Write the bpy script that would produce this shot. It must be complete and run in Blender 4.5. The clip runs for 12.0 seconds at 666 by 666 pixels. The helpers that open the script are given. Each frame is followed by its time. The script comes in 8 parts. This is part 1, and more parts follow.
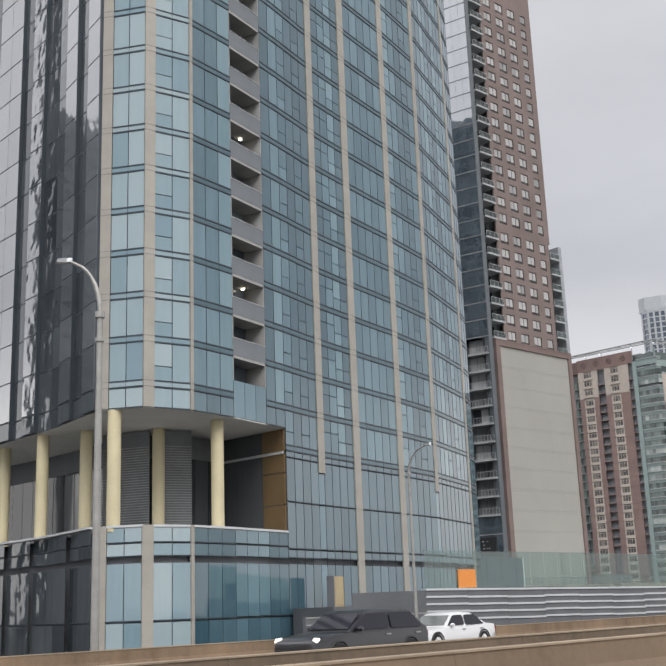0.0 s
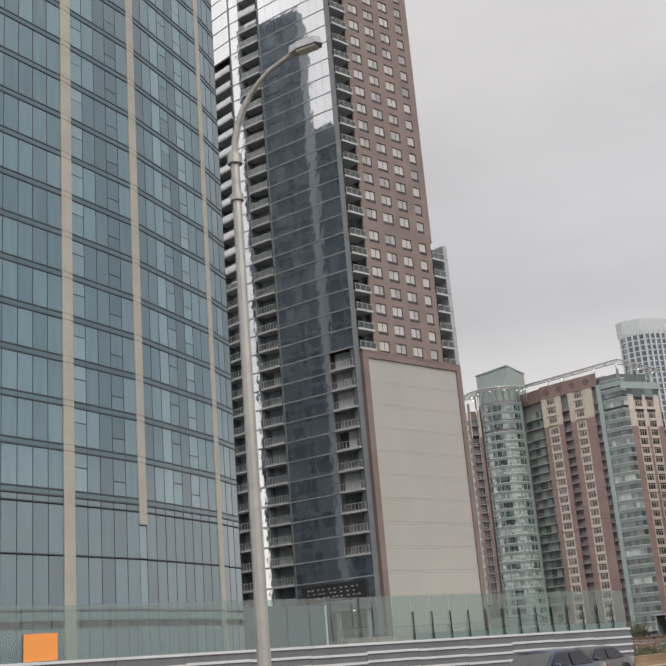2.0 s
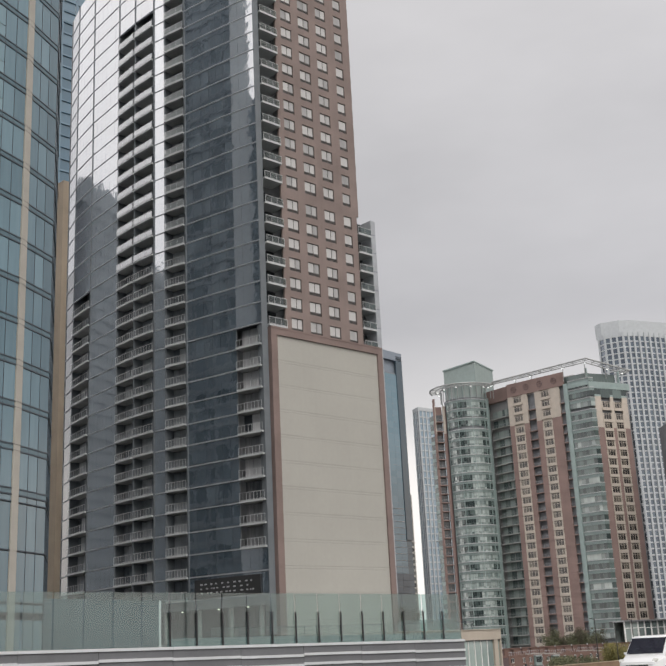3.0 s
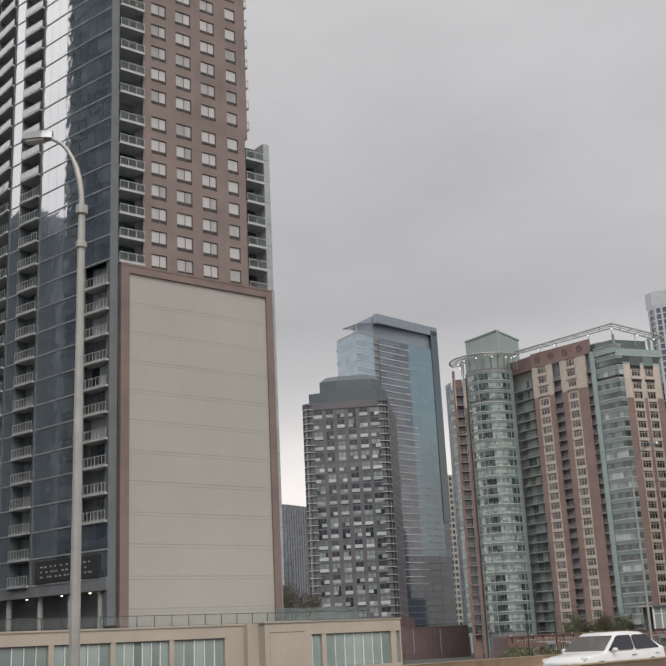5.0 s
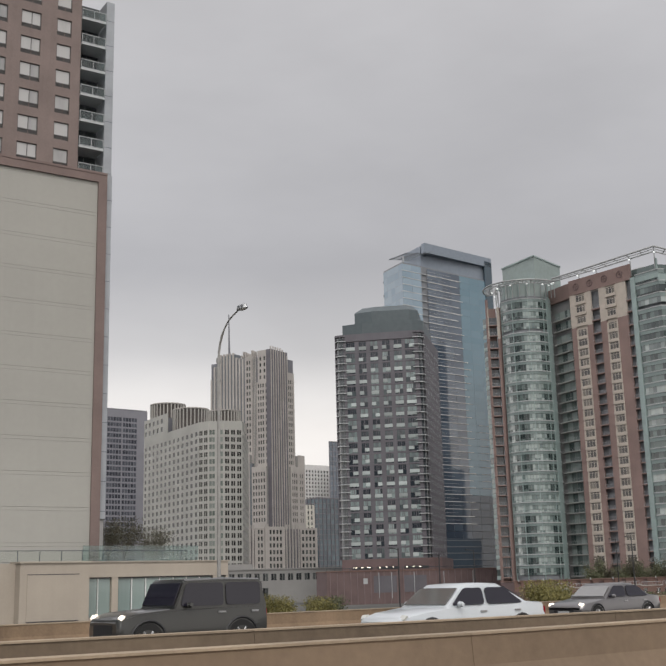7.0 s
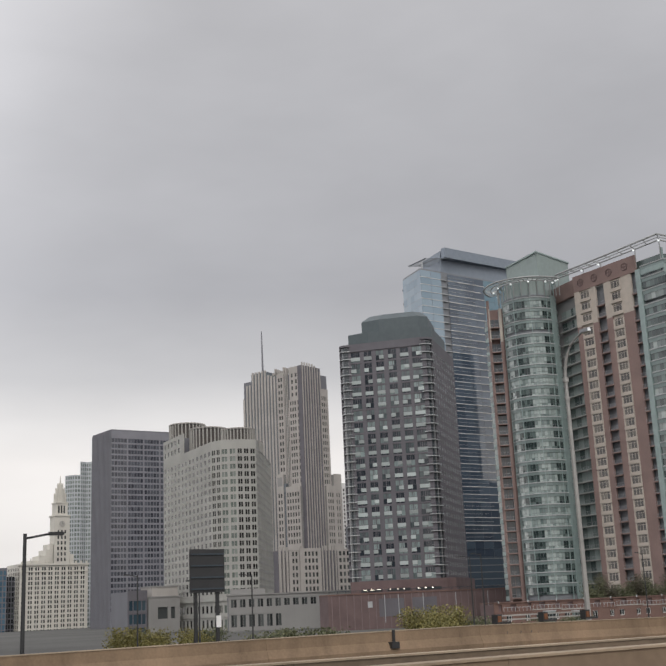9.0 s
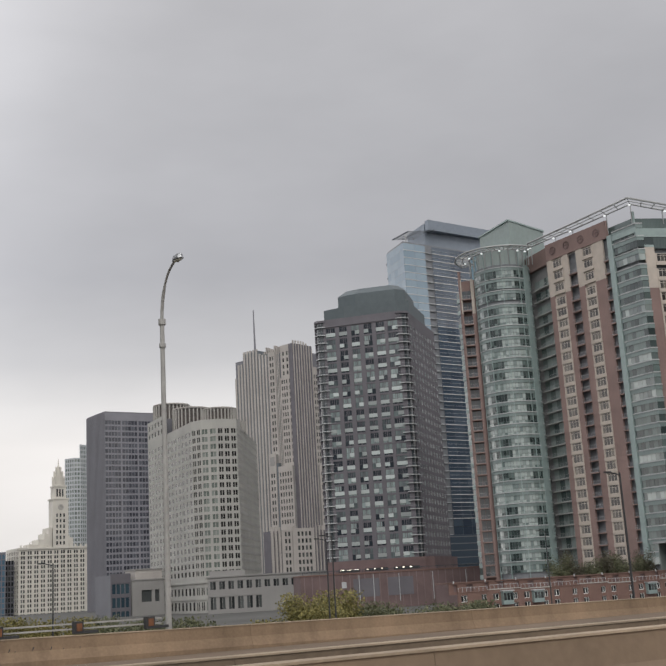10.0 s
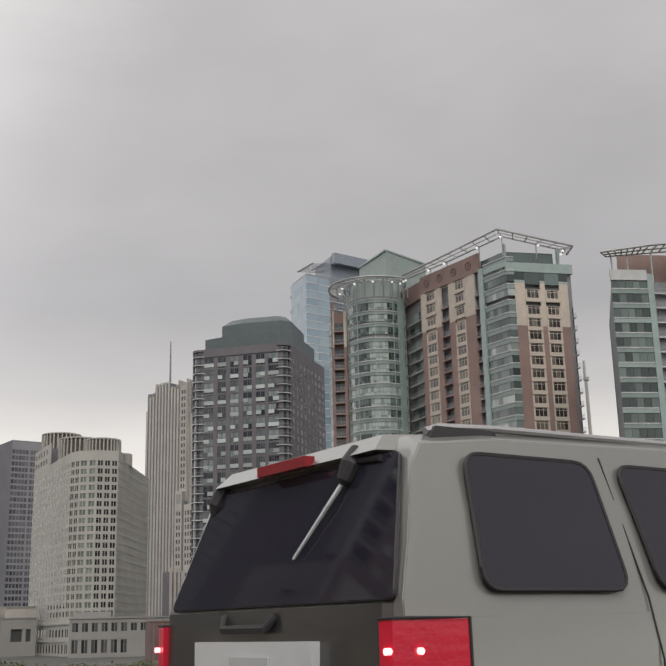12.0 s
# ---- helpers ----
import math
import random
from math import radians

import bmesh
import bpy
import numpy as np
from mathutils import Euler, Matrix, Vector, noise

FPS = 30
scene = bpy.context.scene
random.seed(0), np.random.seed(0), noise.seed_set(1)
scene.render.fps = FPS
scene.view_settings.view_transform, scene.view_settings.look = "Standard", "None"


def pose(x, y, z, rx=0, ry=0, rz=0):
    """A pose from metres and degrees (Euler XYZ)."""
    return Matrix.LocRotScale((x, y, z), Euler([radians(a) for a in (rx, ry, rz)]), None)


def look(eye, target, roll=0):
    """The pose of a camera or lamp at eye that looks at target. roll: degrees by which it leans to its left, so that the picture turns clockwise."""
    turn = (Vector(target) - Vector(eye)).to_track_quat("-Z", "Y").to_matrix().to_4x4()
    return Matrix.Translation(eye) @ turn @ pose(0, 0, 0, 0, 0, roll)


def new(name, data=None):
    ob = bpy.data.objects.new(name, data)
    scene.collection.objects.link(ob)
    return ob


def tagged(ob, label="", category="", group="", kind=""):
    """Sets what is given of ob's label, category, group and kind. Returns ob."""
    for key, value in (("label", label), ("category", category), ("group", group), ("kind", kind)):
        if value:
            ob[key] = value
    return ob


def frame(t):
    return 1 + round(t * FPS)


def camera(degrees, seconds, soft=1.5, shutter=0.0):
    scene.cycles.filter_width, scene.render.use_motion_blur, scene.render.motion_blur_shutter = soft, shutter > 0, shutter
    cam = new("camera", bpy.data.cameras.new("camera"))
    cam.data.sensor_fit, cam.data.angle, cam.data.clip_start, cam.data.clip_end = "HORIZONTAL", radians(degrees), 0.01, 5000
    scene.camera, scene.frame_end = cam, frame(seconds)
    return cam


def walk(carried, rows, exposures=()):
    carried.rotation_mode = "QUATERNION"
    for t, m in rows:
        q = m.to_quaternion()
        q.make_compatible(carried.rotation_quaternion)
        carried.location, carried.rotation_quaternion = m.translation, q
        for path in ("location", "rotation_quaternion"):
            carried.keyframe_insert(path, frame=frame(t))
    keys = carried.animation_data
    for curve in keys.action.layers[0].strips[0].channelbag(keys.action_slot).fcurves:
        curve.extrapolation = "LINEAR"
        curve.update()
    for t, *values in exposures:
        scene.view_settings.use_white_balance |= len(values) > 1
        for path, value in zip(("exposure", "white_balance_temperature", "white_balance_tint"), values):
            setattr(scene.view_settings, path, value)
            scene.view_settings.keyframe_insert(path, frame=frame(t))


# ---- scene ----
# camera: seconds, x, y, z, heading to the right of +y, tilt up, lean
PATH = [
    (0.00, 0.000, -0.000, 1.266, 46.529, 14.174, -2.131),
    (0.50, 8.170, -0.027, 1.280, 46.156, 13.863, -2.006),
    (1.00, 16.443, -0.019, 1.296, 45.843, 15.118, -2.825),
    (1.50, 24.958, -0.001, 1.316, 46.765, 16.063, -3.863),
    (2.00, 33.647, 0.011, 1.335, 46.461, 16.612, -4.728),
    (2.50, 41.911, 0.068, 1.352, 45.586, 15.837, -4.615),
    (3.00, 50.207, 0.109, 1.368, 46.850, 16.365, -2.808),
    (5.00, 84.653, -0.023, 1.343, 42.731, 15.771, -2.815),
    (5.50, 93.534, -0.073, 1.317, 41.693, 16.219, -2.258),
    (6.00, 102.403, -0.133, 1.292, 40.016, 14.329, -2.013),
    (6.50, 111.224, -0.153, 1.273, 38.559, 11.218, -0.874),
    (7.00, 120.087, -0.162, 1.256, 37.313, 12.861, -1.474),
    (9.00, 157.107, -0.048, 1.246, 33.077, 14.053, -2.560),
    (9.50, 166.787, -0.056, 1.259, 32.679, 12.823, -2.801),
    (10.00, 176.522, -0.066, 1.272, 32.078, 13.029, -3.360),
    (10.50, 186.291, -0.066, 1.287, 33.831, 14.130, -3.129),
    (11.00, 196.062, -0.048, 1.301, 31.987, 13.676, -1.603),
    (11.50, 205.815, -0.032, 1.315, 32.473, 15.368, -0.928),
    (12.00, 215.558, -0.013, 1.328, 33.733, 15.187, -1.332),
]


def aim(x, y, z, heading, tilt, lean):
    return pose(x, y, z) @ pose(0, 0, 0, 0, 0, -heading) @ pose(0, 0, 0, 90 + tilt) @ pose(0, 0, 0, 0, 0, lean)


cam = camera(33.980, 12.0, soft=1.8)
walk(cam, [(r[0], aim(*r[1:])) for r in PATH],
     exposures=[(0.0, 0.2, 6350, 10), (1.0, 0.19, 6500, 10), (2.0, 0.2, 6700, 10), (3.2, 0.12, 6600, 10), (5.5, -0.02, 6650, 10), (7.0, -0.05, 6560, 10), (9.0, -0.15, 6480, 10), (11.0, -0.14, 6500, 10), (12.0, -0.12, 6750, 10)])


# ==== world
world = bpy.data.worlds.new("overcast_sky")
scene.world = world
world.use_nodes = True
wn, wl = world.node_tree.nodes, world.node_tree.links
wn.clear()


def wnode(kind, **kw):
    n = wn.new(kind)
    for k, v in kw.items():
        n.inputs[k].default_value = v
    return n


sky = wnode("ShaderNodeTexSky")
sky.sky_type, sky.sun_disc = "NISHITA", False
sky.sun_elevation, sky.sun_rotation = radians(48), radians(150)
sky.air_density, sky.dust_density, sky.ozone_density = 1.0, 4.0, 1.0
coord = wnode("ShaderNodeTexCoord")
split = wnode("ShaderNodeSeparateXYZ")
wl.new(coord.outputs["Generated"], split.inputs[0])
# cloud deck: brighter towards the horizon, a darker belly half way up, lighter overhead
ramp = wnode("ShaderNodeValToRGB")
stops = ((0.0, (0.89, 0.86, 0.84)), (0.13, (0.945, 0.905, 0.875)), (0.165, (0.85, 0.825, 0.81)), (0.205, (0.63, 0.62, 0.625)), (0.28, (0.482, 0.478, 0.496)),
         (0.42, (0.512, 0.507, 0.521)), (0.62, (0.65, 0.64, 0.652)), (1.0, (0.847, 0.827, 0.851)))
for i, (p, c) in enumerate(stops):
    e = ramp.color_ramp.elements[i] if i < 2 else ramp.color_ramp.elements.new(p)
    e.position, e.color = p, (*c, 1)
wl.new(split.outputs["Z"], ramp.inputs[0])
stretch = wnode("ShaderNodeMapping")
stretch.inputs["Scale"].default_value = (1.0, 1.0, 2.6)
wl.new(coord.outputs["Generated"], stretch.inputs[0])
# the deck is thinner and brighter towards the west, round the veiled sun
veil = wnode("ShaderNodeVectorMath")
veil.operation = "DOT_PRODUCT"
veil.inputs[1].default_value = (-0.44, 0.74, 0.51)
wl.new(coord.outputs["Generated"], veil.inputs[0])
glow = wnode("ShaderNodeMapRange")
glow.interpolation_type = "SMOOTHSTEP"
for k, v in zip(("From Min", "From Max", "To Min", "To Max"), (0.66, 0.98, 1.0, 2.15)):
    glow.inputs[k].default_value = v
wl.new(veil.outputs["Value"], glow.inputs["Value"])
cloud = wnode("ShaderNodeTexNoise", Scale=2.3, Detail=5.0, Roughness=0.52)
wl.new(stretch.outputs[0], cloud.inputs["Vector"])
cr = wnode("ShaderNodeMapRange")
for k, v in zip(("From Min", "From Max", "To Min", "To Max"), (0.3, 0.7, 0.89, 1.11)):
    cr.inputs[k].default_value = v
wl.new(cloud.outputs["Fac"], cr.inputs["Value"])
tint = wn.new("ShaderNodeMix")
tint.data_type, tint.blend_type = "RGBA", "MULTIPLY"
tint.inputs["Factor"].default_value = 1.0
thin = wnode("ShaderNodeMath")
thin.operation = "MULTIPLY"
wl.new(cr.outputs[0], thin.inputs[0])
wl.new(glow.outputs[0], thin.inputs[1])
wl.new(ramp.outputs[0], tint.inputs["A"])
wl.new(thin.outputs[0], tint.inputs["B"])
# thin blue of the clear sky through the deck
blend = wn.new("ShaderNodeMix")
blend.data_type, blend.blend_type = "RGBA", "ADD"
blend.inputs["Factor"].default_value = 1.0
dim = wnode("ShaderNodeVectorMath")
dim.operation = "SCALE"
dim.inputs["Scale"].default_value = 0.010
wl.new(sky.outputs[0], dim.inputs[0])
wl.new(tint.outputs["Result"], blend.inputs["A"])
wl.new(dim.outputs[0], blend.inputs["B"])
bg = wnode("ShaderNodeBackground", Strength=1.02)
wl.new(blend.outputs["Result"], bg.inputs["Color"])
wo = wnode("ShaderNodeOutputWorld")
wl.new(bg.outputs[0], wo.inputs[0])

sun = new("sun", bpy.data.lights.new("sun", "SUN"))
sun.data.energy, sun.data.angle, sun.data.color = 2.1, radians(40), (1.0, 0.965, 0.92)
sun.matrix_world = look((0, 0, 0), (0.50, 0.87, -1.0))


# ==== materials
def tree_of(name):
    m = bpy.data.materials.new(name)
    m.use_nodes = True
    nt = m.node_tree
    return m, nt, nt.nodes["Principled BSDF"]


def surface(name, color, rough=0.8, metal=0.0, vary=0.12, scale=0.6, fine=9.0, bump=0.15, each=0.0, streak=0.0):
    """A weathered surface: broad and fine variation, optional streaks running down, and a tone of its own for each piece."""
    m, nt, p = tree_of(name)
    n, l = nt.nodes, nt.links
    co = n.new("ShaderNodeTexCoord")
    big = n.new("ShaderNodeTexNoise")
    big.inputs["Scale"].default_value, big.inputs["Detail"].default_value = scale, 4
    sml = n.new("ShaderNodeTexNoise")
    sml.inputs["Scale"].default_value, sml.inputs["Detail"].default_value = fine, 3
    l.new(co.outputs["Object"], big.inputs["Vector"])
    l.new(co.outputs["Object"], sml.inputs["Vector"])
    add = n.new("ShaderNodeMath")
    add.operation = "MULTIPLY_ADD"
    add.inputs[1].default_value = 0.4
    l.new(sml.outputs["Fac"], add.inputs[0])
    l.new(big.outputs["Fac"], add.inputs[2])
    last = add
    if streak:
        mp = n.new("ShaderNodeMapping")
        mp.inputs["Scale"].default_value = (1.3, 1.3, 0.05)
        st = n.new("ShaderNodeTexNoise")
        st.inputs["Scale"].default_value, st.inputs["Detail"].default_value = 1.6, 5
        l.new(co.outputs["Object"], mp.inputs[0])
        l.new(mp.outputs[0], st.inputs["Vector"])
        a2 = n.new("ShaderNodeMath")
        a2.operation = "MULTIPLY_ADD"
        a2.inputs[1].default_value = streak
        l.new(st.outputs["Fac"], a2.inputs[0])
        l.new(last.outputs[0], a2.inputs[2])
        last = a2
    if each:
        oi, ge = n.new("ShaderNodeObjectInfo"), n.new("ShaderNodeNewGeometry")
        fr = n.new("ShaderNodeMath")
        fr.operation = "ADD"
        l.new(oi.outputs["Random"], fr.inputs[0])
        l.new(ge.outputs["Random Per Island"], fr.inputs[1])
        f2 = n.new("ShaderNodeMath")
        f2.operation = "FRACT"
        l.new(fr.outputs[0], f2.inputs[0])
        a3 = n.new("ShaderNodeMath")
        a3.operation = "MULTIPLY_ADD"
        a3.inputs[1].default_value = each
        l.new(f2.outputs[0], a3.inputs[0])
        l.new(last.outputs[0], a3.inputs[2])
        last = a3
    mid = 0.7 + 0.5 * streak + 0.5 * each
    r = n.new("ShaderNodeMapRange")
    for k, v in zip(("From Min", "From Max", "To Min", "To Max"), (mid - 0.4, mid + 0.4, 1 - 2 * vary, 1 + 2 * vary)):
        r.inputs[k].default_value = v
    l.new(last.outputs[0], r.inputs["Value"])
    mul = n.new("ShaderNodeVectorMath")
    mul.operation = "SCALE"
    mul.inputs[0].default_value = color
    l.new(r.outputs[0], mul.inputs["Scale"])
    l.new(mul.outputs[0], p.inputs["Base Color"])
    p.inputs["Roughness"].default_value, p.inputs["Metallic"].default_value = rough, metal
    if bump:
        b = n.new("ShaderNodeBump")
        b.inputs["Strength"].default_value, b.inputs["Distance"].default_value = bump, 0.02
        l.new(sml.outputs["Fac"], b.inputs["Height"])
        l.new(b.outputs[0], p.inputs["Normal"])
    return m


def glazing(name, dark, light, ior=1.6, bias=0.5, rough=0.05, wave=0.02, drapes=0.35):
    """Coated window glass: a dark room or a pale blind behind it, by chance for each pane, and a slightly wavy reflection."""
    m, nt, p = tree_of(name)
    n, l = nt.nodes, nt.links
    oi, ge = n.new("ShaderNodeObjectInfo"), n.new("ShaderNodeNewGeometry")
    ad = n.new("ShaderNodeMath")
    ad.operation = "ADD"
    l.new(oi.outputs["Random"], ad.inputs[0])
    l.new(ge.outputs["Random Per Island"], ad.inputs[1])
    fr = n.new("ShaderNodeMath")
    fr.operation = "FRACT"
    l.new(ad.outputs[0], fr.inputs[0])
    co = n.new("ShaderNodeTexCoord")
    mp = n.new("ShaderNodeMapping")
    mp.inputs["Scale"].default_value = (1.0, 1.0, 0.12)
    l.new(co.outputs["Object"], mp.inputs[0])
    cu = n.new("ShaderNodeTexNoise")
    cu.inputs["Scale"].default_value, cu.inputs["Detail"].default_value = 2.2, 3
    l.new(mp.outputs[0], cu.inputs["Vector"])
    ma = n.new("ShaderNodeMath")
    ma.operation = "MULTIPLY_ADD"
    ma.inputs[1].default_value = drapes
    l.new(cu.outputs["Fac"], ma.inputs[0])
    l.new(fr.outputs[0], ma.inputs[2])
    rp = n.new("ShaderNodeMapRange")
    for k, v in zip(("From Min", "From Max", "To Min", "To Max"), (bias, bias + 0.45 + drapes, 0, 1)):
        rp.inputs[k].default_value = v
    l.new(ma.outputs[0], rp.inputs["Value"])
    mx = n.new("ShaderNodeMix")
    mx.data_type = "RGBA"
    mx.inputs["A"].default_value, mx.inputs["B"].default_value = (*dark, 1), (*light, 1)
    l.new(rp.outputs[0], mx.inputs["Factor"])
    l.new(mx.outputs["Result"], p.inputs["Base Color"])
    p.inputs["Roughness"].default_value, p.inputs["IOR"].default_value = rough, ior
    if wave:
        wv = n.new("ShaderNodeTexNoise")
        wv.inputs["Scale"].default_value, wv.inputs["Detail"].default_value = 0.45, 2
        l.new(co.outputs["Object"], wv.inputs["Vector"])
        b = n.new("ShaderNodeBump")
        b.inputs["Strength"].default_value, b.inputs["Distance"].default_value = 1.0, wave
        l.new(wv.outputs["Fac"], b.inputs["Height"])
        l.new(b.outputs[0], p.inputs["Normal"])
    return m


def clear_glass(name, color, gloss=0.12):
    m, nt, p = tree_of(name)
    n, l = nt.nodes, nt.links
    t, g, mx = n.new("ShaderNodeBsdfTransparent"), n.new("ShaderNodeBsdfGlossy"), n.new("ShaderNodeMixShader")
    t.inputs["Color"].default_value = (*color, 1)
    g.inputs["Roughness"].default_value = 0.04
    mx.inputs[0].default_value = gloss
    l.new(t.outputs[0], mx.inputs[1])
    l.new(g.outputs[0], mx.inputs[2])
    l.new(mx.outputs[0], n["Material Output"].inputs["Surface"])
    return m


def lamp_light(name, color, power):
    m, nt, p = tree_of(name)
    p.inputs["Emission Color"].default_value, p.inputs["Emission Strength"].default_value = (*color, 1), power
    return m


def leafage(name, a, b):
    m, nt, p = tree_of(name)
    n, l = nt.nodes, nt.links
    ge = n.new("ShaderNodeNewGeometry")
    mx = n.new("ShaderNodeMix")
    mx.data_type = "RGBA"
    mx.inputs["A"].default_value, mx.inputs["B"].default_value = (*a, 1), (*b, 1)
    l.new(ge.outputs["Random Per Island"], mx.inputs["Factor"])
    l.new(mx.outputs["Result"], p.inputs["Base Color"])
    p.inputs["Roughness"].default_value = 0.7
    return m


M_TEAL = glazing("teal_coated_glass", (0.062, 0.130, 0.168), (0.138, 0.238, 0.288), ior=1.9, bias=0.3, wave=0.012, drapes=0.8)
M_TEALDK = glazing("dark_teal_glass", (0.044, 0.098, 0.130), (0.092, 0.168, 0.208), ior=1.9, bias=0.35, wave=0.012, drapes=0.8)
M_TEALLT = glazing("light_teal_glass", (0.105, 0.195, 0.238), (0.19, 0.30, 0.345), ior=1.9, bias=0.25, wave=0.012, drapes=0.8)
# the terrace's shade is put into this glass: dark, with little reflection
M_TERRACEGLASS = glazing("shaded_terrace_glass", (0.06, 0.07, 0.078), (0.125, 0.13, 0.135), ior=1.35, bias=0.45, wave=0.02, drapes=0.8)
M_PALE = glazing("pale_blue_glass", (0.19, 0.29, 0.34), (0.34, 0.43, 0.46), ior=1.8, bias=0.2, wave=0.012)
M_SPAN = surface("teal_spandrel_glass", (0.09, 0.15, 0.18), rough=0.12, vary=0.1, scale=0.25, bump=0, each=0.3)
M_DARKMETAL = surface("dark_anodised_metal", (0.05, 0.065, 0.08), rough=0.45, metal=0.3, bump=0.05)
M_BEIGEPANEL = surface("beige_metal_panel", (0.365, 0.345, 0.305), rough=0.5, vary=0.08, bump=0.03, streak=0.2)
M_BEIGEJOINT = surface("dark_panel_joint", (0.21, 0.205, 0.19), rough=0.7)
M_CREAMCOL = surface("cream_painted_column", (0.62, 0.55, 0.36), rough=0.6, vary=0.07)
M_SOFFIT = surface("off_white_soffit", (0.62, 0.62, 0.60), rough=0.8, vary=0.05)
M_GOLD = surface("bronze_gold_panel", (0.20, 0.135, 0.068), rough=0.4, metal=0.2, vary=0.08)
M_LOUVRE = surface("grey_metal_louvre", (0.34, 0.35, 0.35), rough=0.45, metal=0.4)
M_DARKGLASS = glazing("smoked_glass", (0.04, 0.048, 0.054), (0.105, 0.122, 0.132), ior=1.75, bias=0.55, wave=0.02)
M_TOWERGLASS = glazing("dark_reflective_glass", (0.068, 0.096, 0.124), (0.12, 0.16, 0.195), ior=6.5, bias=0.55, wave=0.025)
M_BRICK = surface("brown_brick", (0.205, 0.161, 0.148), rough=0.88, vary=0.13, scale=0.25, fine=6, bump=0.3, streak=0.3)
M_TANBRICK = surface("tan_brick", (0.26, 0.215, 0.165), rough=0.9, vary=0.1, scale=0.2, fine=4, streak=0.3)
M_BRICKFRAME = surface("red_brown_brick", (0.192, 0.143, 0.131), rough=0.88, vary=0.12, scale=0.3, fine=6, bump=0.3)
M_BOARD = surface("cream_wall_panel", (0.36, 0.353, 0.325), rough=0.8, vary=0.035, scale=0.12, fine=2.0, bump=0.05, each=0.12, streak=0.25)
M_JOINT = surface("shadow_joint", (0.27, 0.255, 0.23), rough=0.9, vary=0.1)
M_CONC = surface("grey_concrete", (0.36, 0.36, 0.35), rough=0.85, vary=0.12, streak=0.3)
M_CONCDARK = surface("dark_grey_concrete", (0.185, 0.195, 0.21), rough=0.8, vary=0.12, streak=0.2)
M_SLAB = surface("pale_slab_edge", (0.42, 0.435, 0.445), rough=0.7, vary=0.08)
M_SLABLINE = surface("grey_slab_line", (0.33, 0.35, 0.375), rough=0.6, vary=0.1)
M_SLABDARK = surface("blue_grey_slab_edge", (0.13, 0.146, 0.16), rough=0.6, vary=0.1)
M_BALPANEL = surface("blue_grey_balcony_panel", (0.17, 0.188, 0.205), rough=0.35, vary=0.08)
M_WHITE = surface("white_painted_metal", (0.78, 0.78, 0.77), rough=0.5, vary=0.04, bump=0.03)
M_WINFRAME = surface("dark_brown_window_frame", (0.085, 0.08, 0.08), rough=0.5, vary=0.06)
M_CURTAIN = glazing("window_with_white_blind", (0.12, 0.125, 0.13), (0.47, 0.465, 0.46), ior=1.5, bias=-0.2, drapes=0.6)
M_BALDOOR = glazing("grey_balcony_door", (0.12, 0.14, 0.16), (0.40, 0.42, 0.44), ior=1.5, bias=0.3, drapes=0.5)
M_LOWDOOR = glazing("balcony_door_glass", (0.04, 0.047, 0.056), (0.62, 0.62, 0.63), ior=1.5, bias=0.38, drapes=0.5)
M_RAILGLASS = clear_glass("balcony_glass", (0.62, 0.70, 0.68), 0.10)
M_RAILCLEAR = clear_glass("clear_railing_glass", (0.92, 0.94, 0.93), 0.03)
M_FENCEGLASS = clear_glass("green_tinted_glass", (0.66, 0.76, 0.75), 0.10)
M_HOARD = surface("blue_grey_hoarding", (0.10, 0.135, 0.152), rough=0.7, vary=0.1, streak=0.2, each=0.1)
M_RAIL = surface("grey_railing_metal", (0.30, 0.31, 0.32), rough=0.4, metal=0.6)
M_ASPHALT = surface("asphalt", (0.055, 0.053, 0.05), rough=0.9, vary=0.2, scale=0.15, fine=30, bump=0.4)
# darkened copy of the barrier concrete, for the shaded face of the far one
M_BARRIERFAR = surface("shaded_tan_concrete", (0.135, 0.101, 0.070), rough=0.9, vary=0.2, scale=0.22, fine=9, bump=0.3, streak=0.5)
M_BARRIER = surface("tan_weathered_concrete", (0.178, 0.130, 0.089), rough=0.9, vary=0.15, scale=0.22, fine=9, bump=0.2, streak=0.3)
M_BARRIER2 = surface("grey_tan_concrete", (0.195, 0.136, 0.087), rough=0.9, vary=0.24, scale=0.3, fine=12, bump=0.3, streak=0.5)
M_FACESTRIP = surface("tan_stained_concrete", (0.146, 0.106, 0.072), rough=0.95, vary=0.2, scale=0.2, fine=7, bump=0.3)
# paler than the walls: the lit line along their tops is in this colour
M_COPING = surface("lit_edge_coping", (0.31, 0.245, 0.175), rough=0.85, vary=0.2, fine=14)
M_GROUND = surface("city_ground", (0.075, 0.075, 0.07), rough=0.95, vary=0.25, scale=0.02, fine=0.4)
M_PAINT = surface("road_paint", (0.65, 0.64, 0.60), rough=0.8, vary=0.15)
M_ORANGE = surface("orange_panel", (0.80, 0.30, 0.07), rough=0.6, vary=0.04)
M_TANBOX = surface("tan_metal_cabinet", (0.42, 0.34, 0.21), rough=0.55)
M_GREYWALL = surface("dark_grey_panel", (0.135, 0.14, 0.15), rough=0.6, vary=0.1, streak=0.2)
M_STRIPE = surface("pale_aluminium_strip", (0.60, 0.62, 0.64), rough=0.4, metal=0.2, vary=0.06)
M_PAV = surface("cream_stucco", (0.41, 0.362, 0.305), rough=0.85, vary=0.06, scale=0.3, streak=0.25)
M_PAVGLASS = glazing("pale_green_glass", (0.11, 0.155, 0.155), (0.33, 0.40, 0.38), ior=1.6, bias=0.05, drapes=0.7)
